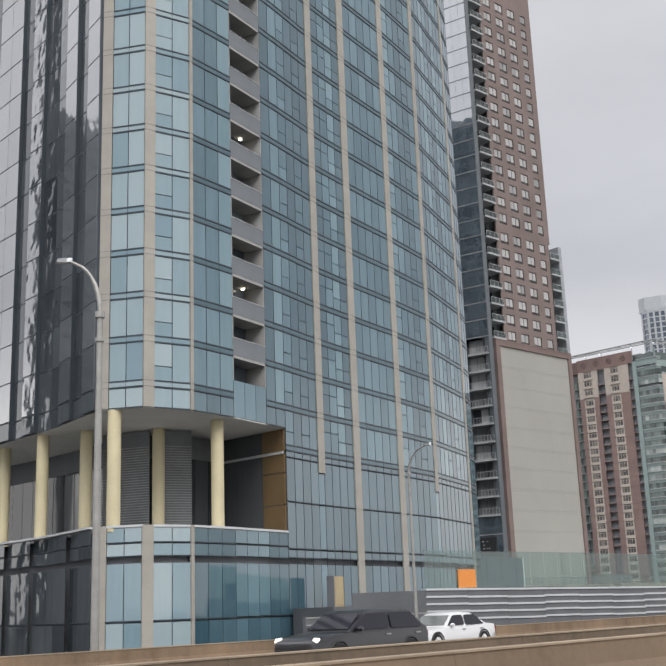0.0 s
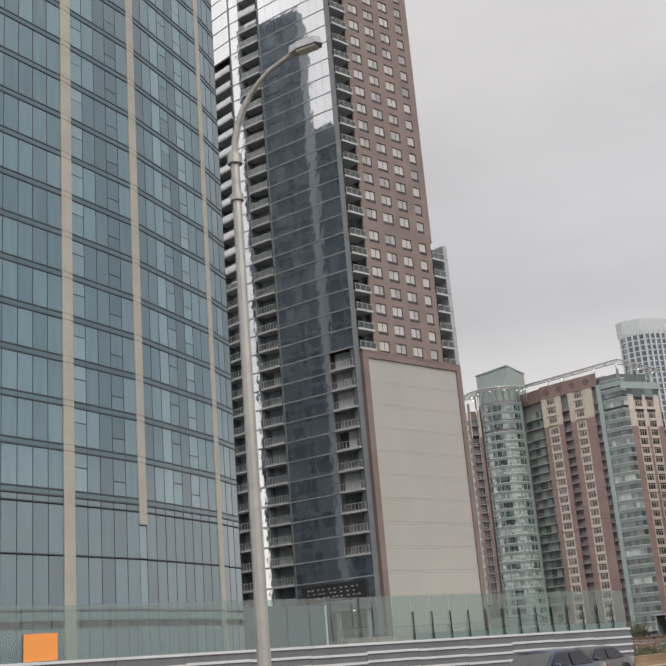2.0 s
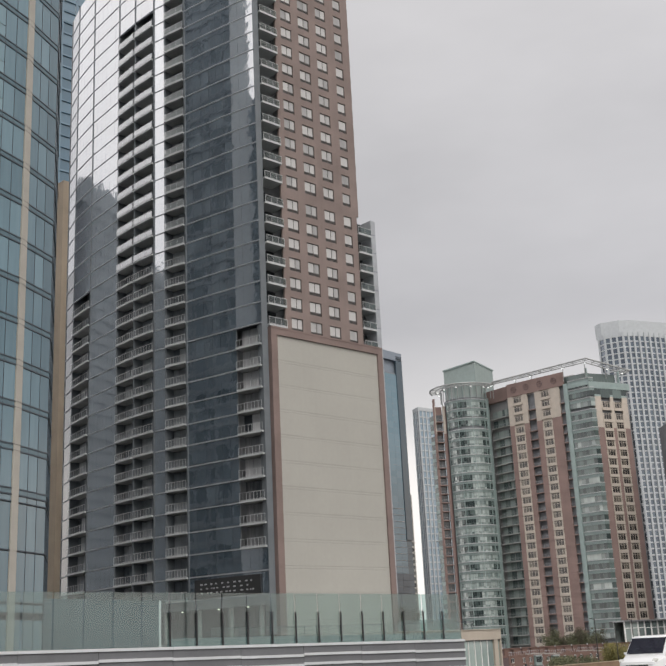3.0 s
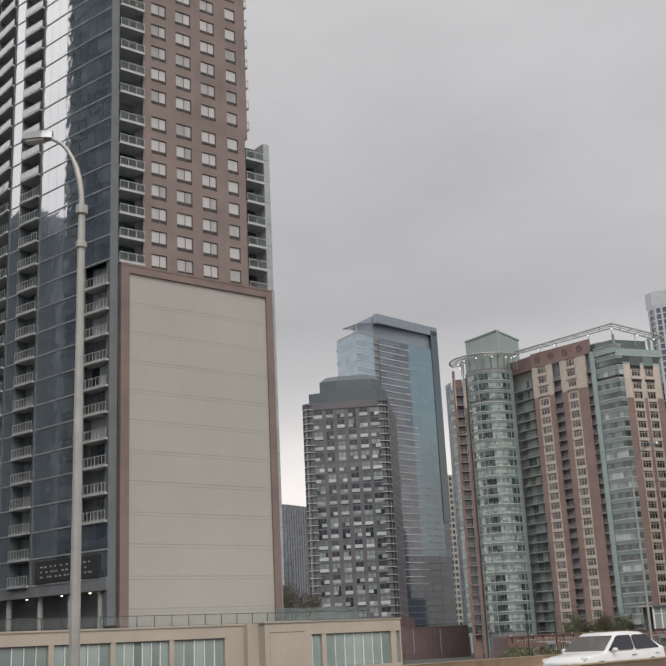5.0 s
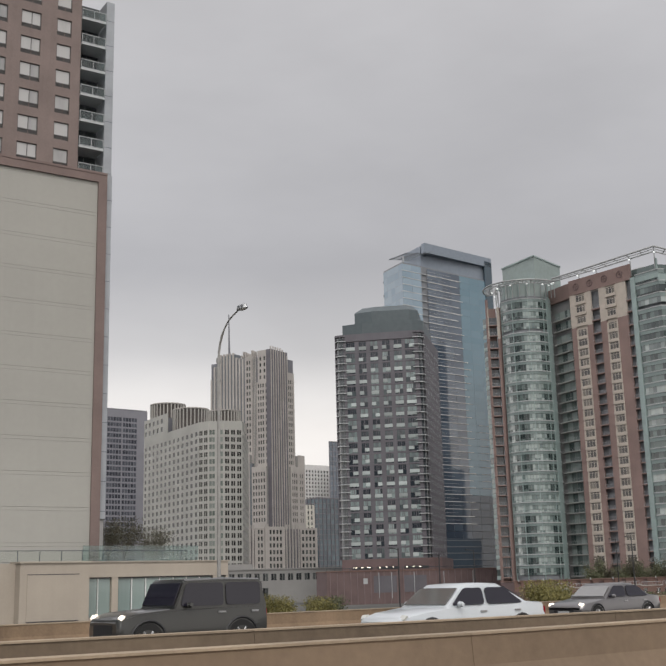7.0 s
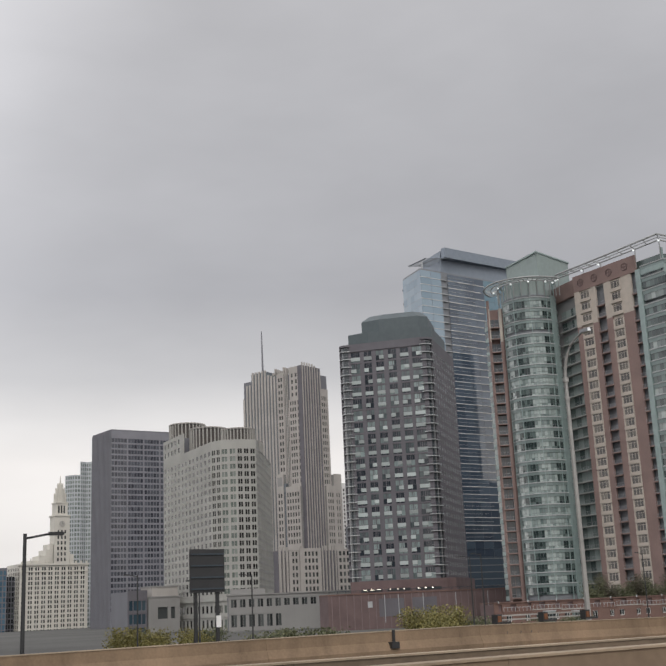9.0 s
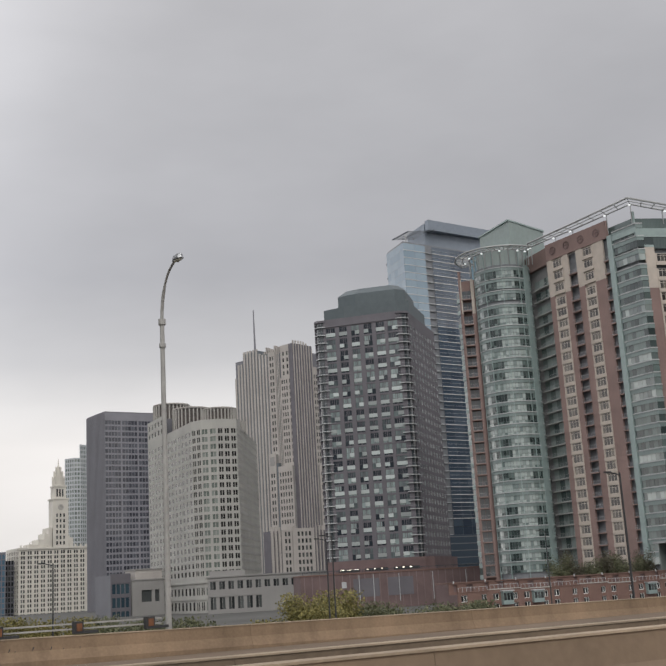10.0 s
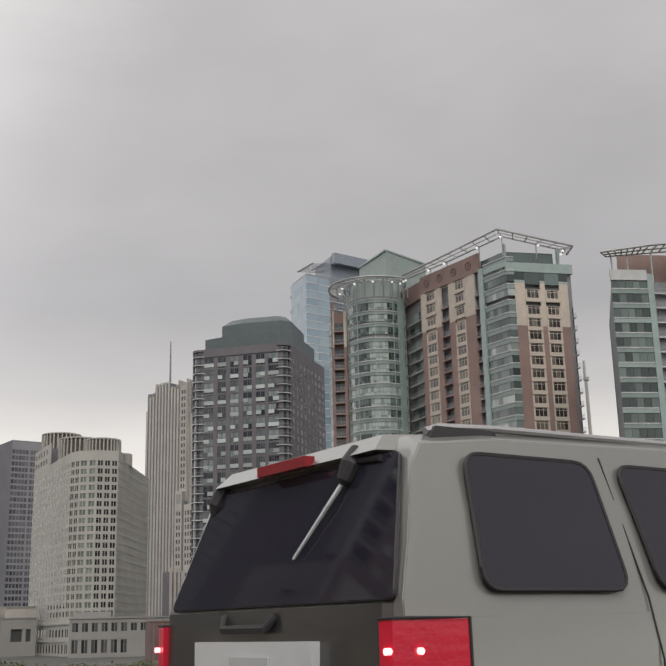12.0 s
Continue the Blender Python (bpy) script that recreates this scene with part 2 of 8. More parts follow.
M_RVBRICK = surface("rose_brick", (0.232, 0.162, 0.147), rough=0.88, vary=0.12, scale=0.15, fine=3, streak=0.3)
M_RVSTONE = surface("cream_precast", (0.45, 0.40, 0.35), rough=0.8, vary=0.08)
M_RVGREEN = surface("sea_green_metal", (0.255, 0.322, 0.315), rough=0.45, metal=0.1, vary=0.08)
M_RVSPAN = surface("grey_green_spandrel", (0.19, 0.242, 0.236), rough=0.4, metal=0.1, vary=0.08)
M_RVGLASS = glazing("sea_green_glass", (0.06, 0.085, 0.085), (0.33, 0.38, 0.365), ior=1.8, bias=0.15)
M_RVROOF = surface("grey_green_copper_roof", (0.225, 0.275, 0.265), rough=0.5, vary=0.06, streak=0.3)
M_RVWIN = glazing("brown_tinted_window", (0.035, 0.033, 0.032), (0.19, 0.17, 0.14), ior=1.5, bias=0.6)
M_DKWALL = surface("mauve_grey_precast", (0.131, 0.125, 0.14), rough=0.8, vary=0.1, scale=0.2, streak=0.3)
M_DKPANEL = surface("white_spandrel_panel", (0.39, 0.435, 0.43), rough=0.5, vary=0.15, each=0.9)
M_DKWIN = glazing("grey_green_window", (0.028, 0.036, 0.045), (0.34, 0.42, 0.41), ior=1.6, bias=0.52)
M_DKROOF = surface("slate_green_metal_roof", (0.085, 0.106, 0.115), rough=0.5, vary=0.08, streak=0.3)
M_BLUEGLASS = glazing("sky_blue_curtain_glass", (0.055, 0.118, 0.172), (0.105, 0.185, 0.25), ior=2.0, bias=0.3, wave=0.015, drapes=0.2)
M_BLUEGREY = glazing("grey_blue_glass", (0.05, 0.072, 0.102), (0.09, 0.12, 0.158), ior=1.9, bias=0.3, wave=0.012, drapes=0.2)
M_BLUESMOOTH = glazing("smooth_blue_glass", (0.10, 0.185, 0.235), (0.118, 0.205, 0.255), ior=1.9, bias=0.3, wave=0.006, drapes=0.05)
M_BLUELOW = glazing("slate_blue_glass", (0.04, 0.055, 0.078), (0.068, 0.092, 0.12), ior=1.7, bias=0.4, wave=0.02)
M_BLUEDEEP = glazing("deep_blue_glass", (0.03, 0.055, 0.075), (0.07, 0.115, 0.14), ior=1.8, bias=0.4, wave=0.02)
M_LIME = surface("grey_limestone", (0.385, 0.362, 0.34), rough=0.85, vary=0.1, scale=0.1, streak=0.3)
M_WING = surface("grey_stone", (0.27, 0.265, 0.258), rough=0.85, vary=0.08, scale=0.1, streak=0.3)
M_HOTEL = surface("greenish_precast", (0.365, 0.362, 0.338), rough=0.85, vary=0.08, scale=0.1, streak=0.3)
M_HOTELWIN = glazing("pale_green_window", (0.14, 0.165, 0.15), (0.27, 0.30, 0.28), ior=1.45, bias=0.5)
M_DRUM = surface("brown_grey_louvre", (0.085, 0.075, 0.07), rough=0.8, vary=0.1)
M_LIMEPALE = surface("pale_precast", (0.37, 0.36, 0.335), rough=0.85, vary=0.08, scale=0.1, streak=0.3)
M_FARWIN = glazing("far_dark_window", (0.025, 0.028, 0.03), (0.12, 0.13, 0.13), ior=1.35, bias=0.5)
M_FARDARK = glazing("shaded_dark_window", (0.022, 0.022, 0.024), (0.06, 0.06, 0.06), ior=1.2, bias=0.5)
M_GRANITE = surface("charcoal_granite", (0.155, 0.158, 0.178), rough=0.7, vary=0.08, scale=0.1)
M_TERRA = surface("white_terracotta", (0.55, 0.53, 0.48), rough=0.7, vary=0.08, scale=0.1, streak=0.3)
M_FARWHITE = surface("white_concrete_grid", (0.64, 0.63, 0.62), rough=0.8, vary=0.06)
M_FARBLUE = surface("blue_grey_concrete", (0.43, 0.455, 0.475), rough=0.8, vary=0.06)
M_DKRED = surface("dark_red_brick", (0.147, 0.104, 0.103), rough=0.9, vary=0.14, scale=0.2, fine=4)
M_TOWNBRICK = surface("orange_red_brick", (0.17, 0.105, 0.088), rough=0.9, vary=0.16, scale=0.2, fine=4)
M_DKRIB = surface("red_grey_metal_rib", (0.19, 0.14, 0.138), rough=0.7, vary=0.12)
M_RUST = surface("rust", (0.16, 0.07, 0.035), rough=0.95, vary=0.3, scale=4)
M_TREEBARK = surface("tree_bark", (0.10, 0.08, 0.06), rough=0.95, vary=0.2)
M_LEAFY = leafage("yellow_green_leaves", (0.10, 0.098, 0.034), (0.26, 0.225, 0.075))
M_LEAFG = leafage("dull_green_leaves", (0.06, 0.07, 0.038), (0.145, 0.15, 0.08))
M_LEAFB = leafage("brown_green_twigs", (0.05, 0.045, 0.03), (0.10, 0.095, 0.06))
M_POLE = surface("galvanised_pole", (0.34, 0.335, 0.32), rough=0.5, metal=0.35, vary=0.12, scale=1.5)
M_BLACKMETAL = surface("black_metal", (0.035, 0.036, 0.038), rough=0.5, metal=0.2)
M_GRASS = surface("dry_grass_bank", (0.12, 0.12, 0.045), rough=0.95, vary=0.3, scale=0.3, fine=5, bump=0.6)
M_BULB = lamp_light("warm_bulb", (1.0, 0.88, 0.68), 4.0)
M_LENS = surface("lamp_lens", (0.55, 0.55, 0.52), rough=0.2)
M_NAVY = surface("navy_cladding", (0.22, 0.245, 0.27), rough=0.75, vary=0.1)
M_NAVYWIN = glazing("navy_window", (0.08, 0.10, 0.115), (0.24, 0.28, 0.31), ior=1.5, bias=0.4)
M_OFFICEWIN = glazing("grey_office_window", (0.04, 0.043, 0.055), (0.12, 0.128, 0.15), ior=1.5, bias=0.3, drapes=0.6)
M_RAILMIRROR = glazing("reflective_railing_glass", (0.16, 0.175, 0.18), (0.28, 0.30, 0.30), ior=3.4, bias=0.2, wave=0.03)
# light and dark reflections on side glass, put into the glass colour
M_STREAK = glazing("pale_reflection_glass", (0.045, 0.055, 0.062), (0.15, 0.16, 0.17), ior=3.0, bias=0.35, wave=0.03, drapes=0.9)
M_SIDEGLASS = glazing("dark_reflection_glass", (0.035, 0.042, 0.048), (0.10, 0.115, 0.125), ior=1.45, bias=0.35, wave=0.05, drapes=0.8)
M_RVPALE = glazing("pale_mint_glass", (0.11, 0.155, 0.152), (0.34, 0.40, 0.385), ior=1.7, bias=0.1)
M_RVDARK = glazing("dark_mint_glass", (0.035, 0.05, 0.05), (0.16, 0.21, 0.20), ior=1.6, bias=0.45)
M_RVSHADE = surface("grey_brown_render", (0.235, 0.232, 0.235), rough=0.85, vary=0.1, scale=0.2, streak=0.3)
M_FLOOD = lamp_light("white_flood_lamp", (0.95, 1.0, 1.0), 0.8)
M_TRELLIS = surface("grey_white_steel", (0.33, 0.34, 0.34), rough=0.5, metal=0.2, vary=0.06)
M_BLUEPALE = glazing("sky_sheen_glass", (0.20, 0.28, 0.345), (0.26, 0.34, 0.405), ior=1.9, bias=0.2, wave=0.01, drapes=0.2)
M_CROWN = surface("blue_grey_metal", (0.215, 0.25, 0.295), rough=0.45, metal=0.2, vary=0.06)
M_OFFICE = surface("grey_granite_cladding", (0.215, 0.215, 0.24), rough=0.7, vary=0.08, scale=0.1)


# ==== building tools
class Mesh:
    """Collects boxes, prisms and sheets into one mesh."""

    def __init__(self):
        self.v, self.f, self.m, self.mats = [], [], [], []

    def slot(self, mat):
        if mat not in self.mats:
            self.mats.append(mat)
        return self.mats.index(mat)

    def add(self, pts, faces, mat, M=None):
        k, s = len(self.v), self.slot(mat)
        self.v += [tuple(M @ Vector(p)) if M is not None else tuple(p) for p in pts]
        self.f += [tuple(i + k for i in f) for f in faces]
        self.m += [s] * len(faces)

    def box(self, x0, x1, y0, y1, z0, z1, mat, M=None):
        p = [(x, y, z) for x in (x0, x1) for y in (y0, y1) for z in (z0, z1)]
        self.add(p, [(0, 1, 3, 2), (4, 6, 7, 5), (0, 4, 5, 1), (2, 3, 7, 6), (0, 2, 6, 4), (1, 5, 7, 3)], mat, M)

    def prism(self, poly, z0, z1, mat, M=None, top=None):
        """poly: plan points, counter-clockwise seen from above. top: other plan points for the upper end."""
        n = len(poly)
        up = top or poly
        p = [(*a, z0) for a in poly] + [(*a, z1) for a in up]
        f = [(i, (i + 1) % n, n + (i + 1) % n, n + i) for i in range(n)]
        self.add(p, f + [tuple(range(n - 1, -1, -1)), tuple(range(n, 2 * n))], mat, M)

    def tube(self, pts, radii, mat, sides=8, M=None):
        ring, pts = [], [Vector(p) for p in pts]
        for i, p in enumerate(pts):
            d = (pts[min(i + 1, len(pts) - 1)] - pts[max(i - 1, 0)]).normalized()
            a = d.orthogonal().normalized() if i == 0 else (a - d * a.dot(d)).normalized()
            b = d.cross(a)
            r = radii[i] if isinstance(radii, (list, tuple)) else radii
            ring += [p + (a * math.cos(t) + b * math.sin(t)) * r for t in [math.tau * k / sides for k in range(sides)]]
        f = []
        for i in range(len(pts) - 1):
            f += [(i * sides + k, i * sides + (k + 1) % sides, (i + 1) * sides + (k + 1) % sides, (i + 1) * sides + k) for k in range(sides)]
        f += [tuple(range(sides - 1, -1, -1)), tuple((len(pts) - 1) * sides + k for k in range(sides))]
        self.add(ring, f, mat, M)

    def data(self, name, smooth=False):
        me = bpy.data.meshes.new(name)
        me.from_pydata(self.v, [], self.f)
        for mt in self.mats:
            me.materials.append(mt)
        me.polygons.foreach_set("material_index", self.m)
        if smooth:
            me.polygons.foreach_set("use_smooth", [True] * len(self.f))
        me.update()
        return me

    def part(self, name, parent=None, label="", kind="", smooth=False):
        ob = new(name, self.data(name, smooth))
        ob.parent = parent
        return tagged(ob, label, kind=kind)


def thing(name, label, category, group="", at=(0, 0, 0), kind=""):
    e = new(name)
    e.location = at
    return tagged(e, label, category, group, kind)


def put(name, data, parent, m, label=""):
    """One more object on a shared mesh."""
    ob = new(name, data)
    ob.parent = parent
    ob.matrix_local = m
    return tagged(ob, label)


class Facet:
    """A stretch of facade from plan point a to b, left to right as seen from outside. Local: along, inwards, up."""

    def __init__(self, a, b):
        self.a, self.b = Vector((*a[:2], 0)), Vector((*b[:2], 0))
        u = (self.b - self.a)
        self.L = u.length
        u.normalize()
        w = Vector((-u.y, u.x, 0))
        self.M = Matrix(((u.x, w.x, 0, self.a.x), (u.y, w.y, 0, self.a.y), (0, 0, 1, 0), (0, 0, 0, 1)))

    def at(self, along, inward, z):
        return self.M @ Matrix.Translation((along, inward, z))


def pane_mesh(cache={}, mat=None):
    """A pane one metre square and 30 mm thick, to be scaled."""
    if mat.name not in cache:
        b = Mesh()
        b.box(-0.5, 0.5, 0, 0.03, 0, 1, mat)
        cache[mat.name] = b.data("pane")
    return cache[mat.name]


class Glass:
    """Panes of one thing: the first ones are objects, the rest one joined part."""

    def __init__(self, parent, mat, limit=300, name="pane"):
        self.parent, self.mat, self.limit, self.n, self.rest, self.name = parent, mat, limit, 0, Mesh(), name

    def pane(self, F, a0, a1, z0, z1, inward=0.0, mat=None):
        mat = mat or self.mat
        if self.n < self.limit:
            m = F.at((a0 + a1) / 2, inward, z0) @ Matrix.Diagonal((a1 - a0, 1, z1 - z0, 1))
            put(self.name, pane_mesh(mat=mat), self.parent, m)
        else:
            self.rest.box(a0, a1, inward, inward + 0.03, z0, z1, mat, F.M)
        self.n += 1

    def close(self):
        if self.rest.f:
            self.rest.part("glazing", self.parent, kind="stuff")


def wall_grid(b, F, z0, z1, cols, rows, mat, depth, a0=0.0, a1=None, front=0.0):
    """A wall of real thickness with an opening at every crossing of cols and rows."""
    a1 = F.L if a1 is None else a1
    edge = a0
    for c0, c1 in list(cols) + [(a1, a1)]:
        if c0 > edge + 1e-4:
            b.box(edge, c0, front, front + depth, z0, z1, mat, F.M)
        if c1 > c0:
            lo = z0
            for r0, r1 in list(rows) + [(z1, z1)]:
                if r0 > lo + 1e-4:
                    b.box(c0, c1, front, front + depth, lo, r0, mat, F.M)
                lo = r1
        edge = c1


def lattice(xs, zs, deep, mat):
    """A frame in one piece: xs and zs are alternating edges of bars and openings."""
    b = Mesh()
    nx, nz = len(xs), len(zs)
    pts = [(x, y, z) for y in (0, deep) for x in xs for z in zs]
    idx = lambda y, i, j: (y * nx + i) * nz + j
    solid = lambda i, j: 0 <= i < nx - 1 and 0 <= j < nz - 1 and (i % 2 == 0 or j % 2 == 0)
    f = []
    for i in range(-1, nx):
        for j in range(-1, nz):
            if solid(i, j):
                f.append((idx(0, i, j), idx(0, i + 1, j), idx(0, i + 1, j + 1), idx(0, i, j + 1)))
                f.append((idx(1, i, j), idx(1, i, j + 1), idx(1, i + 1, j + 1), idx(1, i + 1, j)))
            if 0 <= j < nz - 1 and solid(i, j) != solid(i + 1, j):
                q = (idx(0, i + 1, j), idx(1, i + 1, j), idx(1, i + 1, j + 1), idx(0, i + 1, j + 1))
                f.append(q if solid(i, j) else q[::-1])
            if 0 <= i < nx - 1 and solid(i, j) != solid(i, j + 1):
                q = (idx(0, i, j + 1), idx(0, i + 1, j + 1), idx(1, i + 1, j + 1), idx(1, i, j + 1))
                f.append(q if solid(i, j) else q[::-1])
    b.add(pts, f, mat)
    return b


def frame_edges(lo, hi, shares, bar):
    e = [lo, lo + bar]
    for s in shares:
        c = lo + s * (hi - lo)
        e += [c - bar / 2, c + bar / 2]
    return e + [hi - bar, hi]


def window_mesh(w, h, glass, frame, bars=(), rails=(), bar=0.07, deep=0.08, name="window"):
    """A framed window with its panes behind; bars and rails are shares of the width and height."""
    b = lattice(frame_edges(-w / 2, w / 2, bars, bar), frame_edges(0, h, rails, bar), deep, frame)
    xs = frame_edges(-w / 2, w / 2, bars, bar)
    for x0, x1 in zip(xs[1::2], xs[2::2]):
        b.box(x0 - 0.01, x1 + 0.01, deep * 0.5, deep * 0.5 + 0.02, bar * 0.5, h - bar * 0.5, glass)
    return b.data(name)


class WindowKit:
    """A window whose frame and panes are objects of their own, on shared meshes."""

    def __init__(self, w, h, glass, frame, bars=(), rails=(), bar=0.07, deep=0.08):
        xs, zs = frame_edges(-w / 2, w / 2, bars, bar), frame_edges(0, h, rails, bar)
        self.frame = lattice(xs, zs, deep, frame).data("window")
        self.panes = []
        for x0, x1 in zip(xs[1::2], xs[2::2]):
            b = Mesh()
            b.box(x0 - 0.01, x1 + 0.01, deep * 0.5, deep * 0.5 + 0.02, bar * 0.8, h - bar * 0.8, glass)
            self.panes.append(b.data("pane"))

    def set(self, parent, m):
        w = put("window", self.frame, parent, m)
        for p in self.panes:
            put("pane", p, w, Matrix())
        return w


def windows(parent, F, cols, rows, glass, frame, inward=0.2, limit=300, count=None, **kw):
    """A window in every opening: objects on shared meshes, and past the limit one joined part."""
    cache, rest, n = {}, Mesh(), 0 if count is None else count[0]
    for r0, r1 in rows:
        for c0, c1 in cols:
            if n < limit:
                key = (round(c1 - c0, 2), round(r1 - r0, 2))
                if key not in cache:
                    cache[key] = window_mesh(c1 - c0, r1 - r0, glass, frame, **kw)
                put("window", cache[key], parent, F.at((c0 + c1) / 2, inward, r0))
            else:
                rest.box(c0, c1, inward + 0.05, inward + 0.08, r0, r1, glass, F.M)
            n += 1
    if rest.f:
        rest.part("far_window", parent, kind="stuff")
    if count is not None:
        count[0] = n


def evenly(n, start, pitch, size):
    return [(start + i * pitch, start + i * pitch + size) for i in range(n)]


def hull(poly, z0, z1, mat, parent, name="core", label="", inset=0.0):
    b = Mesh()
    b.prism(poly, z0, z1, mat)
    return b.part(name, parent, label)


GROUND = -7.0


def road_z(y):
    return -0.018 * max(0.0, y - 2.0)


# ==== ground, road and walls of the drive
def ground():
    b = Mesh()
    b.add([(-2500, -2500, GROUND), (4000, -2500, GROUND), (4000, 4000, GROUND), (-2500, 4000, GROUND)], [(0, 1, 2, 3)], M_GROUND)
    tagged(b.part("ground"), "grey city ground far below the elevated drive", "ground", kind="structure")
    b = Mesh()
    ys = [-9.0, 2.0, 10.2, 15.6, 32.2]
    for y0, y1 in zip(ys, ys[1:]):
        p = [(-60, y0, road_z(y0)), (470, y0, road_z(y0)), (470, y1, road_z(y1)), (-60, y1, road_z(y1))]
        q = [(x, y, z - 1.1) for x, y, z in p]
        b.add(p + q, [(0, 1, 2, 3), (7, 6, 5, 4), (0, 4, 5, 1), (3, 2, 6, 7), (0, 3, 7, 4), (1, 5, 6, 2)], M_ASPHALT)
    road = tagged(b.part("road"), "worn grey asphalt deck of the elevated drive", "road", kind="structure")
    b = Mesh()
    b.add([(x, y, road_z(y) + 0.012) for x in (-60, 470) for y in (5.6, 10.0)], [(0, 2, 3, 1)], M_BARRIER)
    tagged(b.part("shoulder"), "tan concrete shoulder along the median barrier", "road shoulder", kind="structure")
    # added strip continuing the parapet's face, toned down because it lies flat
    b = Mesh()
    b.add([(x, y, road_z(y) + 0.012) for x in (186, 470) for y in (25.6, 32.2)], [(0, 2, 3, 1)], M_FACESTRIP)
    tagged(b.part("shoulder"), "tan strip added on the deck to carry on the parapet's face", "road shoulder", kind="structure")
    for y, dash in ((-1.9, True), (1.75, True), (5.3, False), (16.6, False), (20.2, True), (23.8, True), (27.4, True), (31.2, False)):
        b = Mesh()
        for x in range(-50, 460 if y < 25 else 180, 12):
            z = road_z(y) + 0.005
            b.box(x, x + (3.5 if dash else 11.99), y - 0.06, y + 0.06, z, z + 0.006, M_PAINT)
        tagged(b.part("lane_marking", road), "worn white lane line painted on asphalt")


def along(profile, x):
    """The value at x of a profile of (x, value) pairs."""
    return float(np.interp(x, [p[0] for p in profile], [p[1] for p in profile]))


def barrier(name, label, y, height, thick, mat, x0, x1, coping, rise=((0, 0),)):
    """A concrete parapet cast in lengths, with a sloping foot and a thin coping in a lit-edge colour. rise: its shift
    up along x.
    """
    base = road_z(y) - 0.15
    w = thing(name, label, "barrier", at=(x0, y, base))
    top, cap = height + 0.15, 0.028
    n, length = int((x1 - x0) / 9.0), 9.0
    prof = [(-thick * 0.95, 0), (-thick * 0.95, 0.22), (-thick * 0.55, 0.5), (-thick * 0.45, top - cap), (thick * 0.45, top - cap),
            (thick * 0.55, 0.5), (thick * 0.95, 0.22), (thick * 0.95, 0)]
    k, t = len(prof), thick * 0.45 + 0.02
    ring = [(i, k + i, k + (i + 1) % k, (i + 1) % k) for i in range(k)] + [tuple(range(k)), tuple(range(2 * k - 1, k - 1, -1))]
    alike = {}
    for i in range(n):
        za, zb = along(rise, x0 + i * length), along(rise, x0 + (i + 1) * length)
        slope = round(zb - za, 4)
        if slope not in alike:
            b, c = Mesh(), Mesh()
            b.add([(e, yy, zz + slope * f) for e, f in ((0.004, 0), (length - 0.004, 1)) for yy, zz in prof], ring, mat)
            lid = [(-t, top - cap), (-t, top), (t, top), (t, top - cap)]
            c.add([(e, yy, zz + slope * f) for e, f in ((0.002, 0), (length - 0.002, 1)) for yy, zz in lid],
                  [(0, 4, 5, 1), (1, 5, 6, 2), (2, 6, 7, 3), (3, 7, 4, 0), (0, 1, 2, 3), (7, 6, 5, 4)], coping)
            alike[slope] = (b.data("wall_length"), c.data("coping"))
        m = Matrix.Translation((i * length, 0, za))
        put("wall_length", alike[slope][0], w, m)
        put("coping", alike[slope][1], w, m)
    return w


ground()
barrier("median_barrier", "tan weathered concrete median barrier, coping coloured pale for its lit edge", 10.3, 0.75, 0.34, M_BARRIER, -50, 460, M_COPING,
        rise=((85, 0), (103, 0.06), (112, 0.05), (121, 0.03), (130, -0.01), (160, 0), (172, -0.04), (186, -0.08), (215, -0.09)))
barrier("median_barrier", "second tan concrete barrier on the far side of the median", 15.3, 0.75, 0.34, M_BARRIERFAR, -50, 460, M_COPING,
        rise=((85, 0), (103, 0.08), (112, 0.08), (121, 0.06), (130, 0.03), (139, 0), (160, -0.05), (175, -0.12), (186, -0.19), (210, -0.21)))
barrier("outer_parapet", "grey-tan concrete parapet with rust stains and graffiti", 32.4, 0.72, 0.34, M_BARRIER2, -50, 460, M_COPING,
        rise=((90, 0), (112, 0.12), (130, 0.09), (148, 0.08), (157, 0.05), (165, 0.1), (183, 0.17), (197, 0), (217, -0.15), (245, -0.2)))


def parapet_post(x):
    t = thing("parapet_bracket", "small dark rusted bracket fixed on the concrete parapet", "bracket", "parapet brackets", at=(x, 32.12, road_z(32) + (0.35 if x < 120 else 0.27)))
    b = Mesh()
    b.box(-0.16, 0.16, -0.14, 0.1, 0, 0.22, M_BLACKMETAL)
    b.part("foot", t)
    b = Mesh()
    b.box(-0.04, 0.04, -0.06, 0.02, 0.22, 0.62, M_BLACKMETAL)
    b.part("stub", t)


for px_ in (97.0, 180.0):
    parapet_post(px_)


def guard_rail():
    t = thing("guard_rail", "short pale steel guard rail on dark rusted blocks, on the parapet", "guard rail", at=(184.9, 32.42, road_z(32.4) + 0.86))
    for x in (0.0, 2.35, 4.6):
        b = Mesh()
        b.box(x, x + 0.26, -0.14, 0.14, 0, 0.36, M_BLACKMETAL)
        b.box(x + 0.26, x + 0.72, -0.12, 0.12, 0, 0.09, M_BLACKMETAL)
        b.box(x + 0.05, x + 0.21, -0.17, -0.14, 0.08, 0.3, M_RUST)
        b.part("block", t, "dark rusted steel block")
    for z in (0.12, 0.27):
        b = Mesh()
        b.box(0.1, 5.2, 0.15, 0.2, z, z + 0.05, M_POLE)
        b.part("rail", t)


guard_rail()


